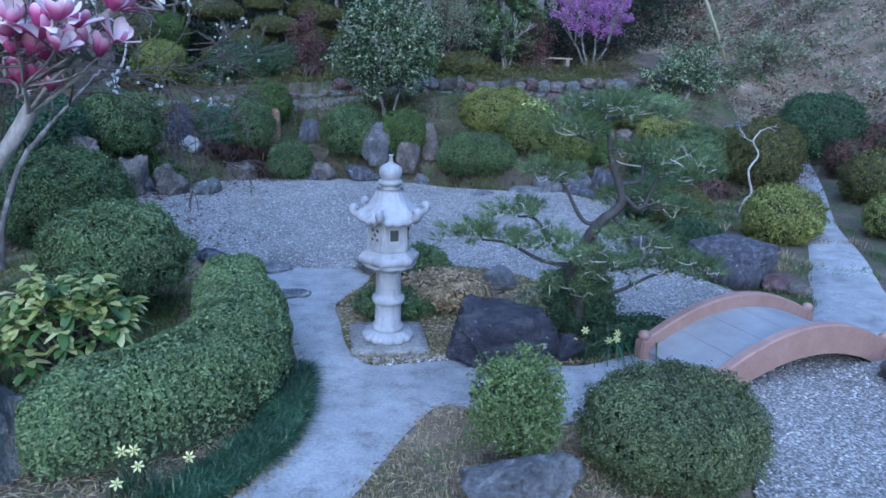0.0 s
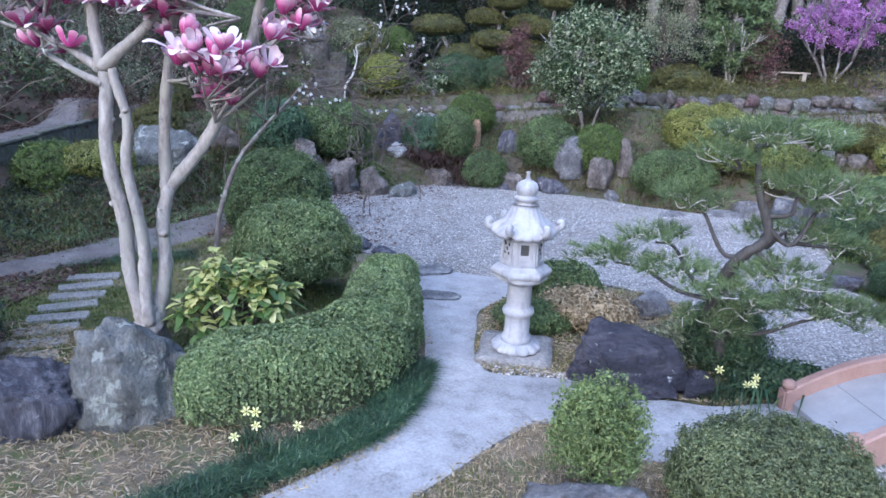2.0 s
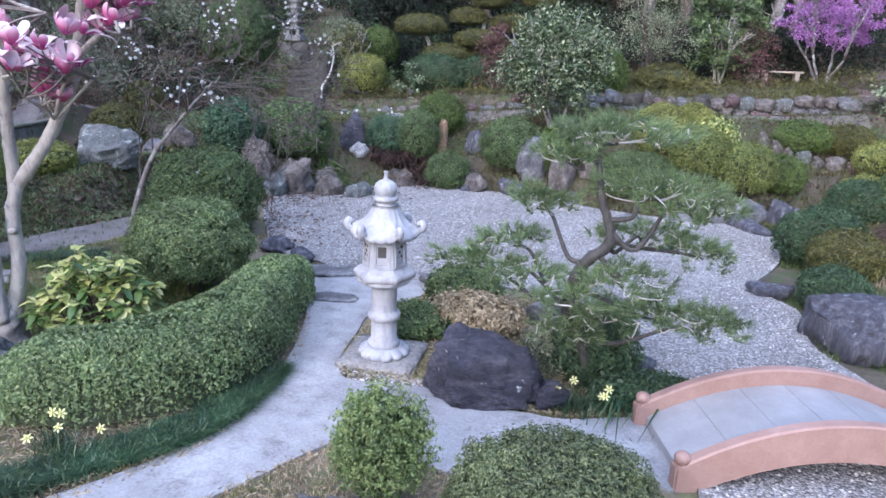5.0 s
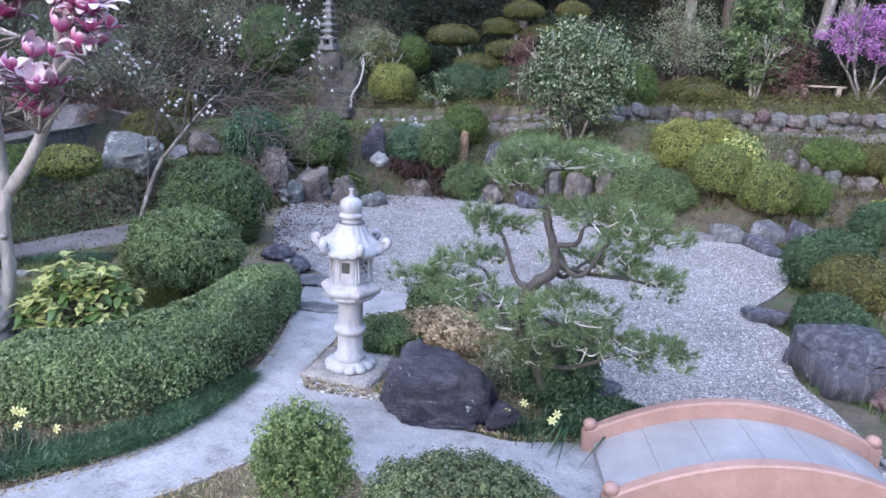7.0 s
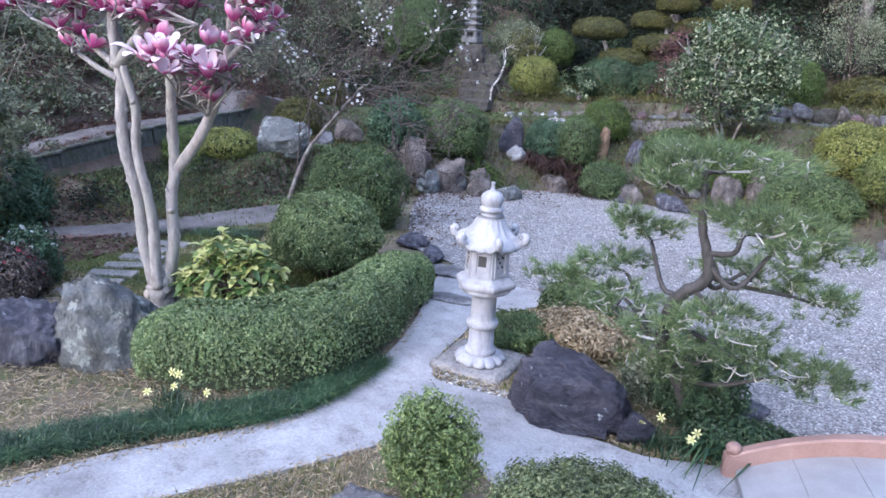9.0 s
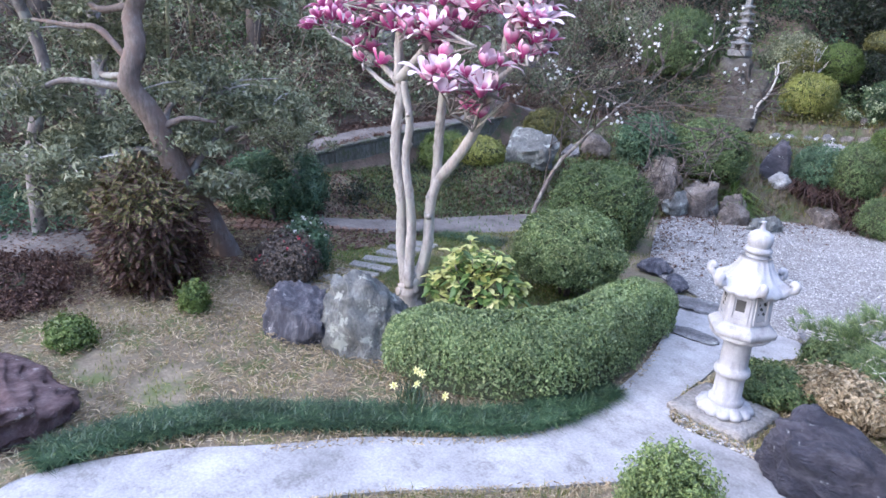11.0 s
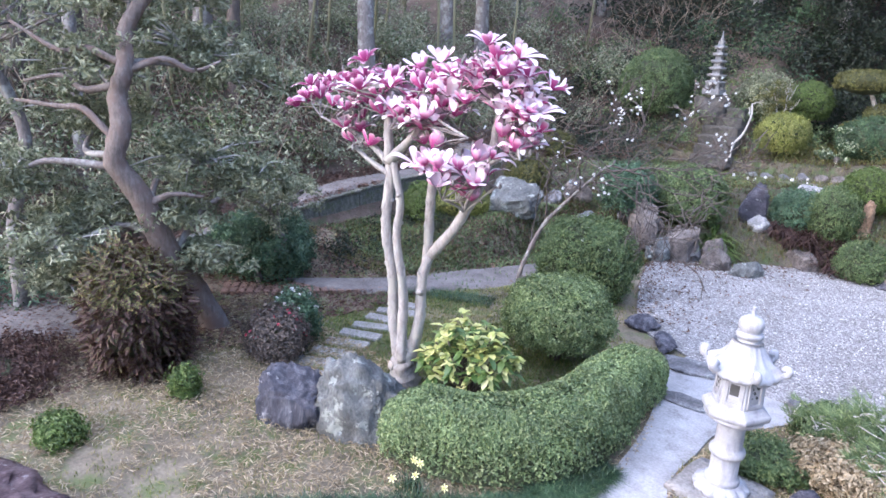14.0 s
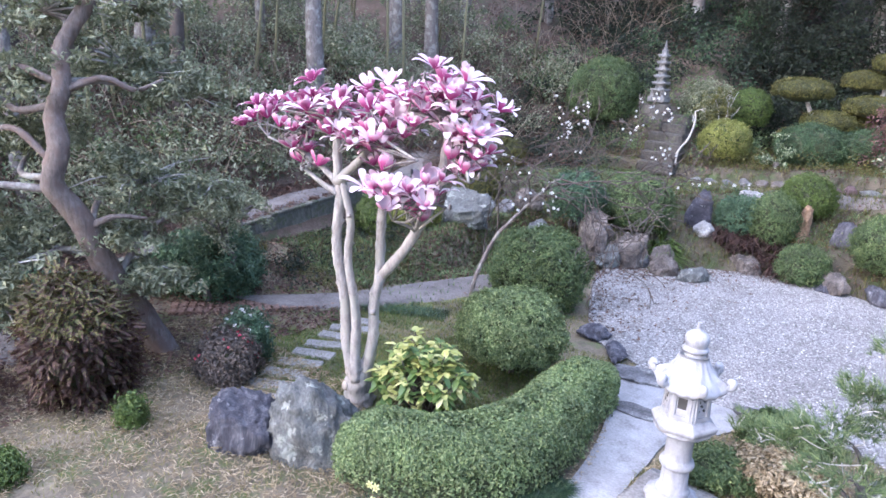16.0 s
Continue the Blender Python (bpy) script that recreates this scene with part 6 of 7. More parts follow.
V, F = blades(along([(-0.1, 6.3), (-0.1, 5.75), (-0.2, 5.2), (-0.5, 4.75), (-1.0, 4.17), (-1.42, 3.62), (-1.82, 3.05), (-2.0, 2.45), (-2.05, 1.8)], 22000, 0.32), 0.11, 0.006, r_g, 1.2)
tagged(part("mondo_grass_border", np_mesh("mondo_grass_border", V, F, LEAF["mondo"])), "dark green mondo grass bordering the path", "grass", kind="stuff")
V, F = blades(along([(-5.0, 7.7), (-4.3, 8.2), (-3.6, 8.6)], 2600, 0.42, 0.25), 0.1, 0.004, r_g, 0.9)
tagged(part("mondo_grass_border", np_mesh("mondo_grass_border", V, F, LEAF["mondo"])), "dark green mondo grass at the bend of the dirt path", "grass", kind="stuff")


def scatter(x0, x1, y0, y1, n, keep=None):
    P = np.stack([r_g.uniform(x0, x1, n), r_g.uniform(y0, y1, n)], 1)
    ok = ~inside(P, path_outline) & ~inside(P, gravel_outline) & (~inside(P, WEST_L + WEST_R[::-1]) | (r_g.random(n) < 0.18))
    if keep is not None:
        ok &= keep(P)
    P = P[ok]
    return np.concatenate([P, (height(P[:, 0], P[:, 1]) - 0.03 * (height(P[:, 0], P[:, 1]) < 0.2))[:, None]], 1)


def lawn(name, label, P, length, kind, width=0.004, lean=0.8):
    V, F = blades(P, length, width, r_g, lean)
    tagged(part(name, np_mesh(name, V, F, LEAF[kind])), label, "grass", kind="stuff")


def patchy(seed, cut, freq=1.3):
    return lambda P: wobble(np.concatenate([P, np.zeros((len(P), 1))], 1), seed, freq) > cut


lawn("lawn_grass", "thin winter grass on the lawn", scatter(-7.5, -0.3, 1.0, 12, 42000, patchy(3, -0.1)), 0.055, "grass")
lawn("lawn_grass", "fresh green grass by the stepping stones", scatter(-5.0, -1.3, 5.2, 8.4, 26000, patchy(14, -0.5)), 0.05, "bright")
lawn("lawn_grass", "short mixed grass round the laurel", scatter(-4.6, -0.9, 5.6, 9.4, 22000), 0.045, "grass")
lawn("lawn_grass", "low weeds between the dirt path and the lane", scatter(-7.9, -5.0, 8, 13.5, 16000, patchy(15, -0.2)), 0.1, "olive", 0.008)
lawn("lawn_grass", "dry grass on the near bank", scatter(-1.0, 2.4, 2.0, 5.4, 16000), 0.06, "straw", 0.003)
lawn("lawn_grass", "short green grass on the near bank", scatter(-0.6, 1.2, 2.0, 5.2, 7000, patchy(5, 0.0)), 0.06, "grass")
lawn("islet_grass", "low green plants on the islet", scatter(0.3, 3.3, 6.1, 9.2, 9000, patchy(6, -0.2, 2)), 0.07, "grass")
lawn("bank_grass", "green grass on the far bank", scatter(5.3, 9.0, 6.8, 14.5, 26000, patchy(7, -0.3)), 0.09, "bright", 0.004)
lawn("bank_grass", "dry tufts on the far bank", scatter(6.4, 8.5, 8.5, 12.5, 5000, patchy(8, 0.1, 2)), 0.13, "straw", 0.004)
lawn("terrace_grass", "low green plants on the rear beds", scatter(-7, 9, 13, 23, 60000, patchy(9, -0.4)), 0.15, "olive", 0.007)
lawn("terrace_grass", "green ground cover on the rear beds", scatter(-4, 9, 16, 23, 16000, patchy(10, 0.0)), 0.1, "azalea", 0.008)


def litter(name, label, P, size, kind, aspect, n3=0.35):
    P = P + np.array([0, 0, 0.045])
    V, F = leaf_quads(P, P * 0 + np.array([0, 0, 1.0]), size, aspect, 0.15, n3, r_g)
    tagged(part(name, np_mesh(name, V, F, LEAF[kind])), label, "leaf litter", kind="stuff")


litter("bamboo_litter", "dry pale bamboo leaves fallen on the lawn", scatter(-6.0, -0.5, 1.2, 6.0, 26000, patchy(11, -0.7)), 0.075, "straw", 0.14)
litter("bamboo_litter", "dry straw and leaves on the islet", scatter(0.4, 3.2, 6.1, 9.0, 9000), 0.06, "straw", 0.2)
litter("bamboo_litter", "dry leaves on the near bank", scatter(-0.6, 2.4, 2.5, 5.4, 7000), 0.06, "straw", 0.16)
litter("leaf_litter", "brown leaves under the trees", scatter(-9.5, -4.5, 1, 14, 26000), 0.075, "brown", 0.5)
litter("leaf_litter", "brown leaves on the beds", scatter(-6, 10, 12.5, 23, 20000), 0.08, "brown", 0.5)

Q = scatter(0.4, 1.4, 6.1, 6.45, 700)
tagged(part("loose_pebbles", pebbles("loose_pebbles", Q + [0, 0, 0.03], 0.018, PEBBLE)), "pale chippings before the lantern's plinth", "gravel", kind="stuff")
Q = along([(6.4, 14.45), (7.2, 14.15), (7.9, 13.75), (8.6, 13.1)], 2600, 0.5, 0.16)
Q[:, 2] = height(Q[:, 0], Q[:, 1])
tagged(part("pebble_run", pebbles("pebble_run", Q, 0.035, PEBBLE)), "run of pale pebbles down the far bank", "gravel", kind="stuff")


def ferns(name, label, P, kind, length=0.35, seed=1):
    r = np.random.default_rng(seed)
    n = 12
    B = np.repeat(P, n, 0)
    V, F = blades(B, length, 0.014, r, 1.5, 1.0)
    tagged(part(name, np_mesh(name, V, F, LEAF[kind])), label, "fern", kind="stuff")


def area(x0, x1, y0, y1, n, z=None):
    P = np.stack([r_g.uniform(x0, x1, n), r_g.uniform(y0, y1, n)], 1)
    return np.concatenate([P, (height(P[:, 0], P[:, 1]) if z is None else np.full(n, z))[:, None]], 1)


ferns("brown_ferns", "withered brown ferns hanging over the rocks", area(-2.2, -0.5, 15.55, 16.1, 90), "rust", 0.3, 1)
ferns("green_ferns", "bright green fern tuft at the gravel's edge", area(-2.95, -2.5, 14.4, 14.8, 40), "bright", 0.35, 2)
ferns("brown_grass", "tuft of russet grass by the path", area(8.0, 8.5, 13.1, 13.5, 70), "brown", 0.4, 3)
ferns("iris_leaves", "green strap leaves beside the bridge", area(3.0, 3.6, 6.35, 6.75, 36), "mondo", 0.25, 4)


# ---- paving, bricks, walls ----
stone_meshes = [rock_mesh("stone", (0.5, 0.5, 1.0), 500 + k, ROCK[("brown", "brown", "grey", "lichen", "red", "mossy")[k]], sub=3, facets=9, lump=0.16, boxy=0.4) for k in range(6)]

steps_walk = thing("stepping_stones", "short row of rectangular grey stepping stones across the grass", "paving", (0, 0, 0))
slab = bevel_box("step_stone", 0.58, 0.21, 0.08, ROCK["paving"], 0.012)
for k in range(9):
    u = k / 8
    x, y = -3.42 - 0.88 * u, 5.0 + 2.45 * u
    part("step_stone", slab, steps_walk, "", pose(x, y, 0.225, 0, 0, 32 + 6 * math.sin(k * 3)))

edging = thing("brick_edging", "double row of old red bricks edging the grass", "brick edging", (0, 0, 0))
brick = bevel_box("brick", 0.21, 0.1, 0.06, ROCK["brick"], 0.006)
line = curve_pts([(-6.4, 5.6, 0), (-5.8, 6.4, 0), (-5.25, 7.4, 0), (-4.95, 8.1, 0)], 12)
seg = np.concatenate([[0], np.cumsum(np.linalg.norm(np.diff(line, axis=0), axis=1))])
for k in range(int(seg[-1] / 0.125)):
    for row in (0, 1):
        s = k * 0.125
        p = np.array([np.interp(s, seg, line[:, q]) for q in (0, 1)])
        p2 = np.array([np.interp(s + 0.05, seg, line[:, q]) for q in (0, 1)])
        d = unit((p2 - p)[None])[0]
        q = p + np.array([-d[1], d[0]]) * (0.23 * row)
        part("brick", brick, edging, "", pose(q[0], q[1], ground_z(*q) - 0.012 + 0.006 * math.sin(k * 7 + row), 2 * math.sin(k * 3), 0, math.degrees(math.atan2(d[1], d[0])) + 90 + 3 * math.sin(k * 5)))

wall = thing("retaining_wall", "low mossy concrete retaining wall with a pale coping beside the lane", "wall", (0, 0, 0))
wl = curve_pts([(-8.05, 5.5, 0), (-8.05, 7, 0), (-8.1, 10, 0), (-8.15, 13, 0), (-8.6, 16, 0)], 8)
ws = np.concatenate([[0], np.cumsum(np.linalg.norm(np.diff(wl, axis=0), axis=1))])
panel = bevel_box("panel", 1.0, 0.12, 0.72, ROCK["concrete"], 0.015)
cope = bevel_box("coping", 1.02, 0.18, 0.05, ROCK["concrete"], 0.015)
for k in range(int(ws[-1])):
    p = [np.interp(k + 0.5, ws, wl[:, q]) for q in (0, 1)]
    p2 = [np.interp(k + 0.9, ws, wl[:, q]) for q in (0, 1)]
    a = math.degrees(math.atan2(p2[1] - p[1], p2[0] - p[0]))
    top = float(np.interp(p[1], [5.6, 7.9, 9.6, 11.9, 17.8], [0.72, 1.0, 1.24, 1.43, 1.7])) - 0.08
    tilt = -math.degrees(math.atan(0.105 if p[1] < 10 else 0.06))
    part("panel", panel, wall, "", pose(p[0], p[1], top - 0.72, 0, tilt, a))
    part("coping", cope, wall, "pale coping slab", pose(p[0], p[1], top + 0.005, 0, tilt, a))

rear_wall = thing("dry_stone_wall", "low dry wall of rounded field stones behind the rear path", "wall", (0, 0, 0))
rw = np.random.default_rng(55)
x = -5.0
while x < 10.5:
    w = rw.uniform(0.26, 0.56)
    if not -5.6 < x < -4.3:
        zz = float(height(x, 18.9)) - 0.06
        for level in range(2 if x > 0.5 else 1):
            h = rw.uniform(0.22, 0.36)
            part("stone", stone_meshes[rw.integers(0, 6)], rear_wall, "", pose(x + w / 2 + 0.1 * level, 18.84 + 0.04 * level + rw.normal(0, 0.03), zz, 0, 0, rw.uniform(-15, 15)) @ Matrix.Diagonal((w, 0.38, h, 1)))
            zz += h * 0.88
    x += w * 0.93
low_wall = thing("dry_stone_wall", "second low stone edging on the far bank", "wall", (0, 0, 0))
x = 6.3
while x < 11:
    w = rw.uniform(0.26, 0.46)
    yy = 16.95 - 0.05 * (x - 5)
    part("stone", stone_meshes[rw.integers(0, 6)], low_wall, "", pose(x + w / 2, yy, ground_z(x, yy) - 0.08, 0, 0, rw.uniform(-15, 15)) @ Matrix.Diagonal((w, 0.36, rw.uniform(0.26, 0.4), 1)))
    x += w * 0.95

stairs = thing("stone_stairs", "short flight of rough stone steps up to the pagoda", "stairs", (0, 0, 0))
for k in range(6):
    part("stone_step", bevel_box("stone_step", 1.0, 0.42, 0.3, ROCK["mossy"], 0, 0.03, k, 4), stairs, "", pose(-5.05 - 0.07 * k, 19.0 + 0.3 * k, 1.38 + 0.24 * k))


# ---- stone pagoda ----
def pagoda(at):
    e = thing("stone_pagoda", "weathered grey stone pagoda with tiered roofs", "pagoda", at)
    part("base", bevel_box("base", 0.5, 0.5, 0.16, ROCK["pagoda"], 0.02), e)
    for q in (-1, 1):
        for s in (-1, 1):
            part("leg", bevel_box("leg", 0.1, 0.1, 0.16, ROCK["pagoda"], 0.01), e, "", pose(q * 0.15, s * 0.15, 0.15))
    z, w = 0.3, 0.44
    for k in range(6):
        V = []
        for zz, s in ((0.0, 0.82), (0.025, 1.0), (0.05, 0.98), (0.09, 0.62), (0.1, 0.5)):
            for a, b in ((-1, -1), (0, -1), (1, -1), (1, 0), (1, 1), (0, 1), (-1, 1), (-1, 0)):
                corner = abs(a * b)
                V.append((a * s * w / 2, b * s * w / 2, zz + (0.025 * corner if 0 < zz < 0.06 else 0)))
        V = np.array(V, float)
        i = np.arange(4)[:, None] * 8
        j = np.arange(8)[None]
        F = np.stack([i + j, i + (j + 1) % 8, i + 8 + (j + 1) % 8, i + 8 + j], -1).reshape(-1, 4)
        part("tier_roof", np_mesh("tier_roof", V, [F, np.array([[7, 6, 5, 4, 3, 2, 1, 0], list(range(32, 40))])], ROCK["pagoda"]), e, "", pose(0, 0, z))
        part("tier_body", bevel_box("tier_body", w * 0.52, w * 0.52, 0.13, ROCK["pagoda"], 0.01), e, "", pose(0, 0, z + 0.09))
        z += 0.19
        w *= 0.91
    part("spire", turned("spire", [(0.07, 0), (0.075, 0.03), (0.04, 0.05), (0.05, 0.09), (0.03, 0.11), (0.035, 0.15), (0.02, 0.17), (0.008, 0.3)], ROCK["pagoda"], 12), e, "", pose(0, 0, z))


pagoda((-5.9, 20.4, 3.2))
rock((-5.9, 20.4), (0.55, 0.5, 0.9), "mossy", 160, "rough rock footing below the pagoda", 0, 0, 2.32, flat=0.3, name="rock_footing")

bench = thing("log_bench", "low weathered wooden bench on the terrace lawn", "bench", (8.0, 22.6, ground_z(8.0, 22.6)))
for k in (-1, 1):
    part("seat_plank", bevel_box("seat_plank", 1.15, 0.15, 0.05, WOOD, 0.01), bench, "", pose(0, 0.09 * k, 0.3))
    part("leg", bevel_box("leg", 0.12, 0.3, 0.32, WOOD, 0.01), bench, "", pose(0.42 * k, 0, -0.02))


# ---- flowering and loose trees of the terrace ----
def loose_tree(name, label, at, trunk_h, R, kind, leaf, clumps, per, bark, seed, stems=3, flat=0.8, spread=0.3, density=0.3):
    r = np.random.default_rng(seed)
    g = ground_z(*at)
    e = thing(name, label, "tree", (*at, g))
    limbs, tips = [], []
    for k in range(stems):
        a = k * 6.28 / stems + r.random()
        l, t = grown((0.04 * math.cos(a), 0.04 * math.sin(a), -0.1), (spread * math.cos(a), spread * math.sin(a), 1), trunk_h * 0.75, 0.045, 3, r, 0.4, 0.3)
        limbs += l
        tips += [q[0] for q in t]
    part("trunk", limbs_mesh("trunk", limbs, bark, 6), e)
    D = unit(r.normal(0, 1, (clumps, 3)))
    C = np.array([0, 0, trunk_h + R[2] * 0.55]) + D * np.array(R) * (r.random((clumps, 1)) ** 0.4) * (1 + 0.22 * wobble(D, seed, 3.0))[:, None] * np.stack([1 - 0.25 * D[:, 2], 1 - 0.25 * D[:, 2], np.ones(clumps)], 1)
    V, F = clump_leaves(C, density * min(R), per, leaf, r, 0.5, flat)
    part("crown", np_mesh("crown", V, F, LEAF[kind]), e, kind="stuff")


loose_tree("variegated_camellia", "camellia tree with cream-edged leaves on several stems", (1.9, 16.75), 1.4, (1.2, 1.0, 1.1), "camellia", 0.09, 300, 52, BARK_GREY, 201)
loose_tree("purple_azalea_tree", "tall azalea in full purple bloom over bare stems", (8.75, 21.5), 1.35, (1.3, 1.0, 0.75), "purple", 0.08, 120, 44, BARK_GREY, 202, 4, spread=0.5, density=0.22)
loose_tree("evergreen_tree", "young evergreen tree with pale forked stems", (6.2, 22.0), 0.9, (1.2, 0.9, 1.4), "azalea", 0.13, 110, 36, BARK_PALE, 203, 4)
loose_tree("bare_shrub", "reddish shrub of fine bare twigs", (0.1, 20.0), 0.25, (0.5, 0.45, 1.0), "redbrown", 0.07, 70, 36, BARK_RED, 204, 4, density=0.5)
loose_tree("bare_shrub", "reddish twiggy shrub behind the bench", (7.0, 21.6), 0.3, (0.6, 0.5, 1.0), "redbrown", 0.07, 60, 36, BARK_RED, 205, 4, density=0.5)
loose_tree("thin_tree", "thin young tree with sparse olive leaves", (4.1, 20.8), 1.1, (1.15, 0.8, 1.1), "grey", 0.055, 150, 34, BARK_DARK, 206, 3)
loose_tree("thin_tree", "small tree with drooping yellow-green sprays above the steps", (-4.35, 20.9), 0.9, (0.6, 0.5, 0.6), "olive", 0.07, 40, 30, BARK_WHITE, 207, 1)
loose_tree("variegated_shrub", "pale variegated shrub on the terrace", (-2.2, 19.6), 0.15, (0.45, 0.4, 0.5), "camellia", 0.08, 26, 26, BARK_GREY, 208, 3)
loose_tree("pale_shrub", "large loose shrub with pale dry leaves on the sunny slope", (10.3, 18.2), 0.3, (1.5, 0.9, 0.75), "camellia", 0.1, 90, 40, BARK_GREY, 209, 5)
loose_tree("pale_shrub", "loose shrub with pale leaves on the sunny slope", (12.9, 18.6), 0.3, (1.3, 0.9, 0.7), "grey", 0.1, 60, 40, BARK_GREY, 210, 5)


def crooked(name, label, pts, radii, bark):
    e = thing(name, label, "tree", (0, 0, 0))
    V, F, C = tube(curve_pts(pts, 7), radii, 8, 1, 0.1)
    part("trunk", np_mesh("trunk", V, [F, C], bark, True), e)
    r = np.random.default_rng(5)
    top = np.array(pts[-1], float)
    for k in range(2):
        l, t = grown(np.array(pts[-1 - k % 2], float), (math.cos(k * 2.6), math.sin(k * 2.6), 0.3), 0.16, radii[-1] * 0.8, 2, r, 0.6, 0.2)
        part("branch", limbs_mesh("branch", l, bark, 5), e)


gz = ground_z(8.0, 11.8)
crooked("crooked_stem", "crooked white lichen-covered stem of a small tree", [(8.0, 11.8, gz - 0.1), (8.1, 11.8, gz + 0.2), (8.25, 11.85, gz + 0.35), (8.15, 11.9, gz + 0.75), (8.3, 11.9, gz + 1.05), (8.15, 11.9, gz + 1.3), (8.3, 11.95, gz + 1.5)], (0.024, 0.02, 0.013), BARK_WHITE)
crooked("crooked_stem", "crooked white stem beside the stone steps", [(-4.62, 19.1, 1.5), (-4.6, 19.15, 2.0), (-4.4, 19.2, 2.35), (-4.3, 19.25, 2.8), (-4.35, 19.3, 3.1)], (0.035, 0.03, 0.02), BARK_WHITE)
V, F, C = tube([(12.15, 19.0, ground_z(12.15, 19) - 0.2), (11.5, 19.0, 3.7), (10.7, 19.0, 5.1)], (0.05, 0.045), 8)
tagged(part("bamboo_pole", np_mesh("bamboo_pole", V, [F, C], BAMBOO, True)), "leaning pale bamboo pole on the sunny slope", "pole")


# ---- cloud-pruned trees ----
def cloud_tree(at, trunk, pads, seed, label):
    g = ground_z(*at)
    e = thing("cloud_pruned_tree", label, "tree", (*at, g))
    r = np.random.default_rng(seed)
    line = curve_pts(trunk, 6)
    V, F, C = tube(line, (0.09, 0.07, 0.05), 8, seed, 0.06)
    part("trunk", np_mesh("trunk", V, [F, C], BARK_GREY, True), e)
    for c, s in pads:
        c, s = np.array(c, float), np.array(s, float) * [1, 1, 1.25]
        q = line[np.argmin(np.linalg.norm(line - c, axis=1))]
        V, F, C = tube(curve_pts([q, (q + c) / 2 - [0, 0, 0.05], c], 4), (0.035, 0.02), 6)
        b = part("branch", np_mesh("branch", V, [F, C], BARK_GREY, True), e)
        D, k, N = blob_points(4200, s, seed, 0.1, r, -0.5)
        P = c + D * s * (k * r.uniform(0.9, 1.03, len(D)))[:, None]
        V, F = leaf_quads(P, N, 0.06, 0.4, 0.2, 0.6, r)
        # each pad holds a dark ball that paints its inner shade
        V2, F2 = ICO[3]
        part("foliage_pad", np_mesh("foliage_pad", np.concatenate([V, V2 * s * 0.84 + c]), np.concatenate([F, F2 + len(V)]), [LEAF["olive"], INNER_SHADE], False, np.concatenate([np.zeros(len(F), int), np.ones(len(F2), int)])), b, kind="stuff")


cloud_tree((-2.0, 21.9), [(0, 0, -0.1), (0.05, 0, 0.6), (-0.2, 0, 1.2), (-0.45, 0, 1.7)], [((-0.5, 0, 1.75), (0.8, 0.6, 0.28)), ((0.3, -0.1, 0.95), (0.7, 0.5, 0.26)), ((-0.1, -0.2, 0.5), (0.8, 0.5, 0.26))], 301, "cloud-pruned tree with one broad flat pad")
cloud_tree((-0.6, 22.6), [(0, 0, -0.1), (0.1, 0, 0.8), (-0.1, 0, 1.6), (0.1, 0, 2.4)], [((0.1, 0, 2.4), (0.6, 0.5, 0.26)), ((-0.55, 0, 1.9), (0.6, 0.45, 0.25)), ((0.75, 0, 1.75), (0.65, 0.45, 0.25)), ((-0.2, -0.3, 1.25), (0.75, 0.5, 0.26)), ((0.9, 0, 1.0), (0.7, 0.5, 0.25)), ((-0.7, 0, 0.75), (0.6, 0.45, 0.25)), ((0.4, -0.3, 0.45), (0.8, 0.5, 0.28))], 302, "tall cloud-pruned tree with stacked flat pads")
cloud_tree((1.0, 22.4), [(0, 0, -0.1), (0.05, 0, 0.8), (-0.05, 0, 1.7), (0, 0, 2.3)], [((0, 0, 2.3), (0.5, 0.4, 0.24)), ((-0.3, 0, 1.5), (0.6, 0.45, 0.25)), ((0.4, 0, 0.9), (0.65, 0.45, 0.25))], 303, "cloud-pruned tree behind the reddish shrub")


# ---- woods ----
wr = np.random.default_rng(77)
spots = []
for k in range(70):
    if k < 46:
        x, y = wr.uniform(-16, 13), wr.uniform(25.5, 36)
    else:
        x, y = wr.uniform(-22, -13.5), wr.uniform(3, 26)
    spots.append((x, y))
spots += [(-11.5, 8.6), (-11.2, 12.2), (-10.9, 5.2), (-1.0, 26.0), (-7.6, 26.5)]
for k, (x, y) in enumerate(spots):
    h = wr.uniform(9, 13)
    # high crowns, out of view, are denser at the back to shade the wood
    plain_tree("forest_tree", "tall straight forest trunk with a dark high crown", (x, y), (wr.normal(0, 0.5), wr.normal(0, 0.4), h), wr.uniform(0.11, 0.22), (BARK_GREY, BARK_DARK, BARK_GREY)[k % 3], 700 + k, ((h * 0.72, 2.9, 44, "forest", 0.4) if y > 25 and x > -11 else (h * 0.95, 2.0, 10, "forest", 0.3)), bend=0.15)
for k in range(46):
    x, y = wr.uniform(-20, -10.8), wr.uniform(2, 24)
    V, F, C = tube([(0, 0, -0.2), (wr.normal(0, 0.3), wr.normal(0, 0.3), 4), (wr.normal(0, 0.8), wr.normal(0, 0.8), 8)], (0.04, 0.035, 0.02), 6)
    tagged(part("bamboo", np_mesh("bamboo", V, [F, C], BAMBOO, True), None, "", pose(x, y, ground_z(x, y))), "slim bamboo stem in the wood", "bamboo", "bamboo grove")


def undergrowth(name, label, P, rad, per, leaf, kind, aspect=0.45):
    V, F = clump_leaves(P, rad, per, leaf, wr, aspect, 0.75)
    tagged(part(name, np_mesh(name, V, F, LEAF[kind])), label, "undergrowth", kind="stuff")


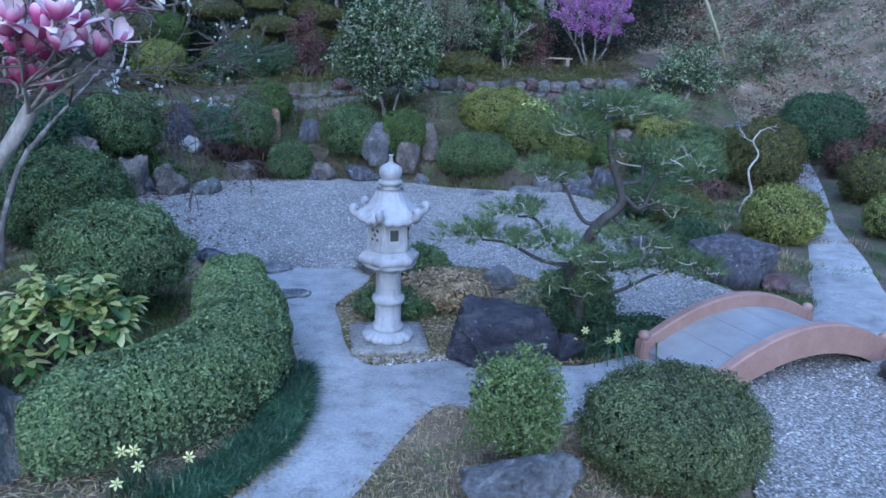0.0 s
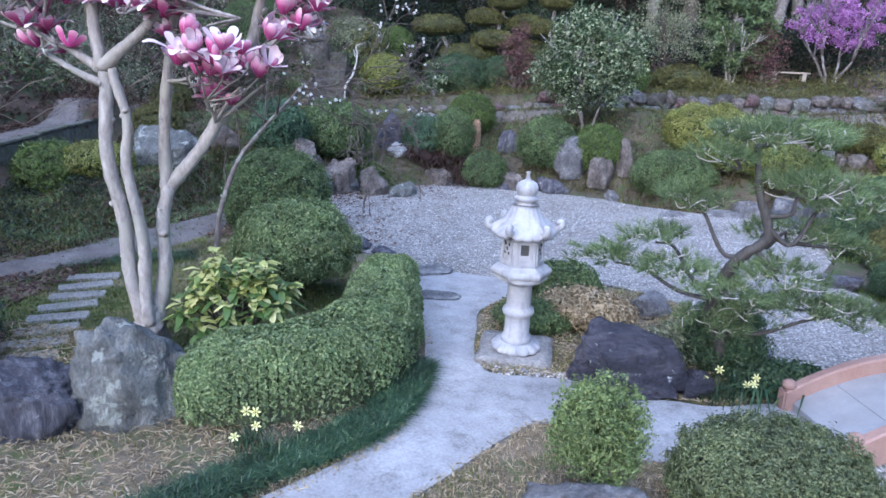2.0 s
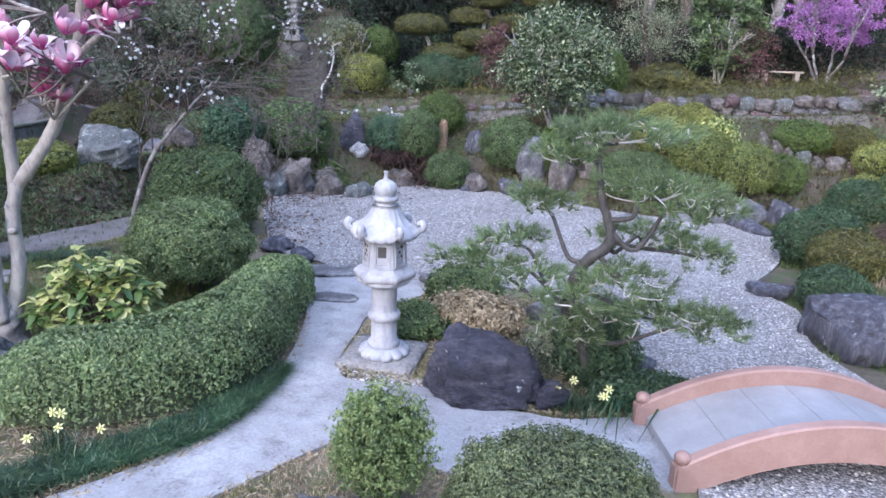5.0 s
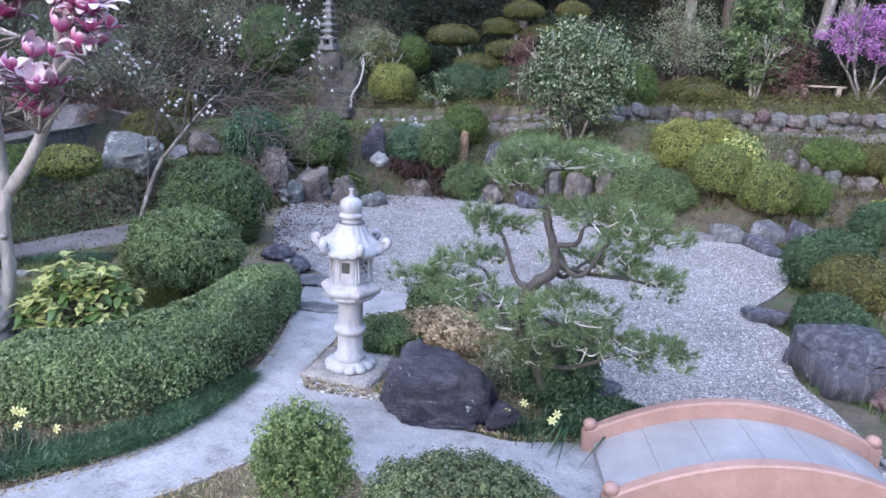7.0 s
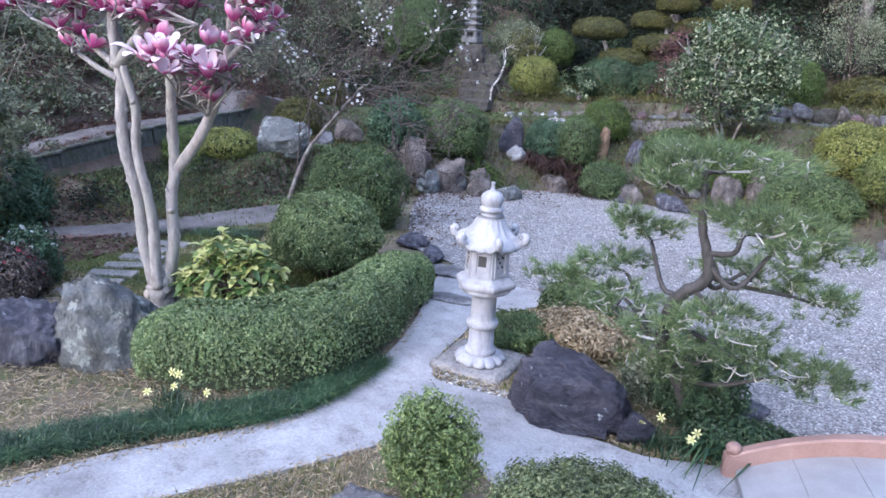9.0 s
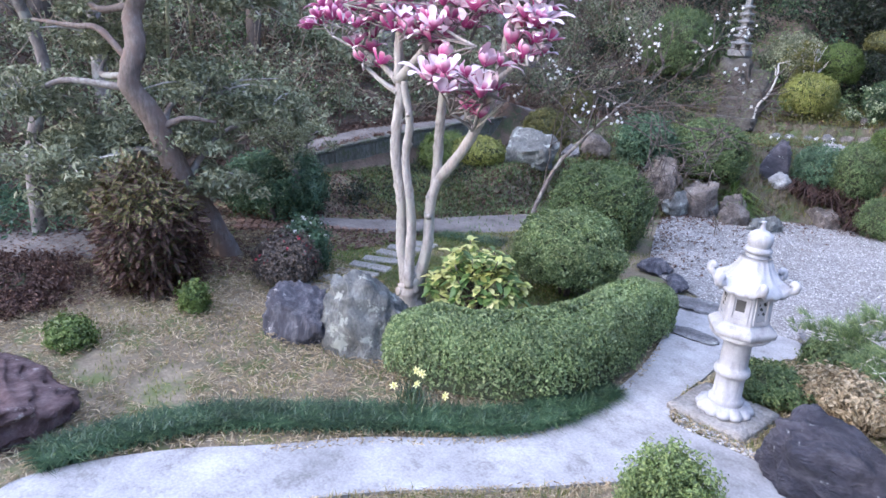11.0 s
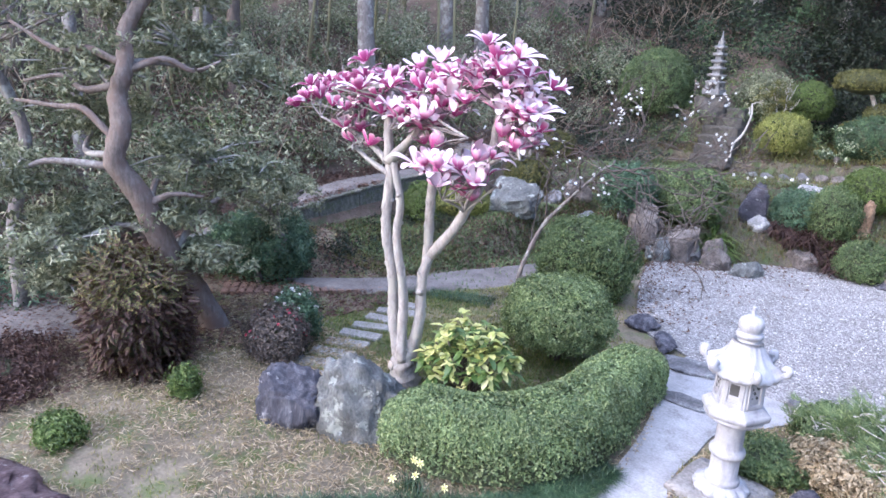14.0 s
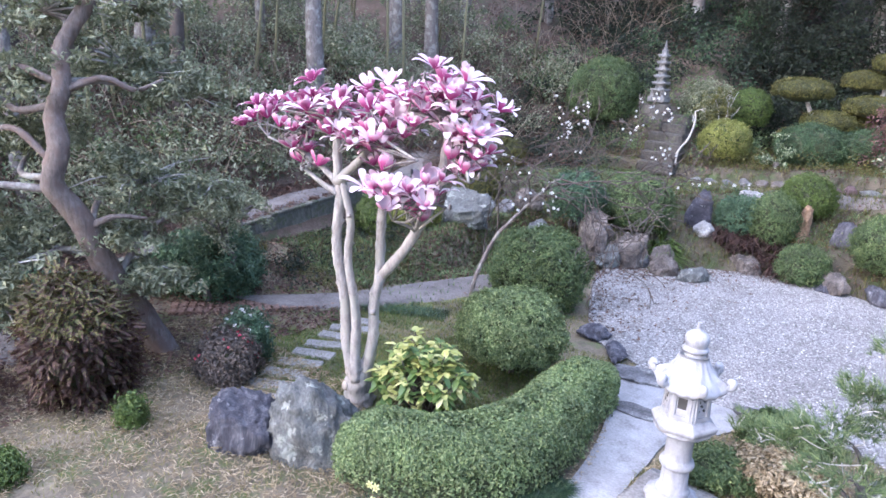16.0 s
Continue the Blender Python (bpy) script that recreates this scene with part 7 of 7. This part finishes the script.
def on_slope(x0, x1, y0, y1, n, lift0, lift1):
    P = np.stack([wr.uniform(x0, x1, n), wr.uniform(y0, y1, n)], 1)
    return np.concatenate([P, (height(P[:, 0], P[:, 1]) + wr.uniform(lift0, lift1, n))[:, None]], 1)


# undergrowth of kind forest has the wood's shade in its colour
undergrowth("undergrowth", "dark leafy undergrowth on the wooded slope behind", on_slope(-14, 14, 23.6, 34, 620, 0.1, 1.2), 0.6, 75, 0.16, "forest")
undergrowth("undergrowth", "blue-green shrubs at the wood's edge", on_slope(-9, 8, 23.2, 28, 130, 0.2, 1.4), 0.55, 75, 0.12, "dark")
undergrowth("undergrowth", "grey-green shrubs on the wooded slope", on_slope(-16, -9.2, 0, 22, 620, 0.1, 1.3), 0.5, 75, 0.11, "grey")
undergrowth("undergrowth", "dark leafy plants on the wooded slope", on_slope(-18, -9.4, -2, 24, 260, 0.05, 0.8), 0.5, 75, 0.11, "azalea")


def brush(name, label, P, length, seed):
    """Dry bamboo and fallen sticks, thin and crossing."""
    r = np.random.default_rng(seed)
    limbs = []
    for p in P:
        d = unit(np.array([r.normal(0, 0.7), r.normal(0, 0.7), r.uniform(0.1, 1.2)])[None])[0] * length * r.uniform(0.5, 1.3)
        limbs.append((np.array([p - [0, 0, 0.1], p + d * 0.55 + [0, 0, 0.08], p + d]), (0.013, 0.006)))
    tagged(part(name, limbs_mesh(name, limbs, BARK_DRY, 3)), label, "brush", kind="stuff")


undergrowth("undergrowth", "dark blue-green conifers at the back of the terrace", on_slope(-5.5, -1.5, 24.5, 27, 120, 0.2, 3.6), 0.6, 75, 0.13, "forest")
# Leaf mass mostly above the view, added to block light over the wood.
undergrowth("added_shade_canopy", "dense canopy added over the wood to shade it", on_slope(-16, 15, 24.5, 34, 620, 4.2, 7.5), 1.0, 60, 0.34, "forest")


brush("dry_brush", "dry bamboo canes and sticks on the wooded slope", on_slope(-14, -9.0, 1, 24, 900, 0.0, 0.6), 1.4, 5)
brush("dry_brush", "tangle of dry canes at the wood's edge", on_slope(-12, -8, 24, 29, 150, 0.1, 1.2), 1.7, 6)
litter("leaf_litter", "fallen leaves on the wooded slope", on_slope(-14, -9.0, 0, 24, 14000, 0.0, 0.03), 0.12, "brown", 0.45)
undergrowth("undergrowth", "dry brown brush on the wooded slope", on_slope(-15, -9.2, 0, 24, 220, 0.05, 0.9), 0.5, 70, 0.1, "brown", 0.25)
undergrowth("undergrowth", "brown dry brush on the slopes", on_slope(-15, 14, 22.8, 31, 150, 0.1, 1.0), 0.6, 60, 0.14, "brown", 0.2)
undergrowth("undergrowth", "low plants on the sunny slope", on_slope(12.5, 22, 6, 26, 260, 0.0, 0.6), 0.5, 60, 0.13, "grey")
undergrowth("undergrowth", "dry brown leaves and brush on the sunny slope", on_slope(12, 22, 6, 28, 300, 0.0, 0.4), 0.5, 60, 0.11, "brown")
undergrowth("undergrowth", "ground cover below the trees", on_slope(-9.4, -7.4, -1, 5, 90, 0.0, 0.25), 0.4, 60, 0.09, "blue")
undergrowth("undergrowth", "low ivy on the bank below the lane", on_slope(-7.9, -5.9, 7, 12.5, 70, 0.0, 0.12), 0.35, 60, 0.07, "forest")
undergrowth("undergrowth", "leafy shrubs on the bank below the pagoda", on_slope(-11, -6.4, 17, 23.5, 170, 0.05, 0.7), 0.45, 70, 0.1, "forest")
undergrowth("undergrowth", "low green plants round the stone steps", on_slope(-9, -3.2, 19.3, 24, 120, 0.0, 0.5), 0.4, 70, 0.09, "azalea")
undergrowth("undergrowth", "brown brush on the bank beside the lane", on_slope(-10.5, -6.6, 13.5, 20, 90, 0.0, 0.35), 0.4, 60, 0.08, "brown", 0.25)
undergrowth("undergrowth", "low green plants behind the terrace wall", on_slope(-4, 10, 19.4, 23.6, 160, 0.0, 0.25), 0.4, 70, 0.08, "olive")
undergrowth("undergrowth", "dark shrubs at the back of the terrace", on_slope(-5, 11, 22.6, 24.5, 170, 0.1, 1.4), 0.5, 75, 0.12, "forest")
undergrowth("undergrowth", "mixed plants among the rear rocks", on_slope(-4, 7.5, 16.2, 17.8, 110, 0.0, 0.15), 0.3, 60, 0.06, "azalea")
undergrowth("undergrowth", "green ground cover on the far bank", on_slope(8.2, 12.6, 13.6, 19, 120, 0.0, 0.22), 0.35, 70, 0.065, "azalea")
undergrowth("undergrowth", "dry brown growth on the far bank", on_slope(7, 13.5, 12, 19, 70, 0.0, 0.22), 0.35, 60, 0.07, "brown", 0.25)
litter("leaf_litter", "pale dry leaves on the sunny slope", on_slope(11.5, 20, 7, 26, 16000, 0.0, 0.03), 0.1, "straw", 0.5)
lawn("bank_weeds", "low weeds on the bank beside the lane", scatter(-8.0, -4.2, 8.5, 19, 30000, patchy(16, -0.5)), 0.12, "azalea", 0.009)
litter("leaf_litter", "brown leaves on the bank beside the lane", scatter(-8.2, -3.6, 9.5, 19.5, 14000), 0.085, "brown", 0.5)
Q = np.stack([wr.uniform(-3.4, -0.6, 5000), wr.uniform(10.2, 15.6, 5000), np.full(5000, 0.13)], 1)
Q = Q[inside(Q, gravel_outline) & (wr.random(5000) < np.exp(-1.6 * (Q[:, 0] + 3.3 - 0.62 * np.clip(Q[:, 1] - 13, 0, 3) + 0.45 * np.clip(12.5 - Q[:, 1], 0, 3) * -1)))]
litter("leaf_litter", "brown leaves blown on to the edge of the gravel", Q, 0.07, "brown", 0.4)
Q = along([(-0.5, 8.0), (-0.2, 7.2), (-0.02, 6.4), (0.0, 5.6), (-0.1, 5.0), (-0.4, 4.45), (-0.86, 3.85), (-1.2, 3.2)], 700, 0.14, 0.105)
litter("path_litter", "dry leaves and straw along the edge of the path", Q, 0.05, "straw", 0.2)
Q = along([(-0.2, 3.6), (0.2, 4.15), (0.5, 4.6), (0.85, 5.15), (1.2, 5.45), (1.7, 5.1)], 350, 0.16, 0.105)
litter("path_litter", "dry grass straying over the edge of the path", Q, 0.05, "straw", 0.2)
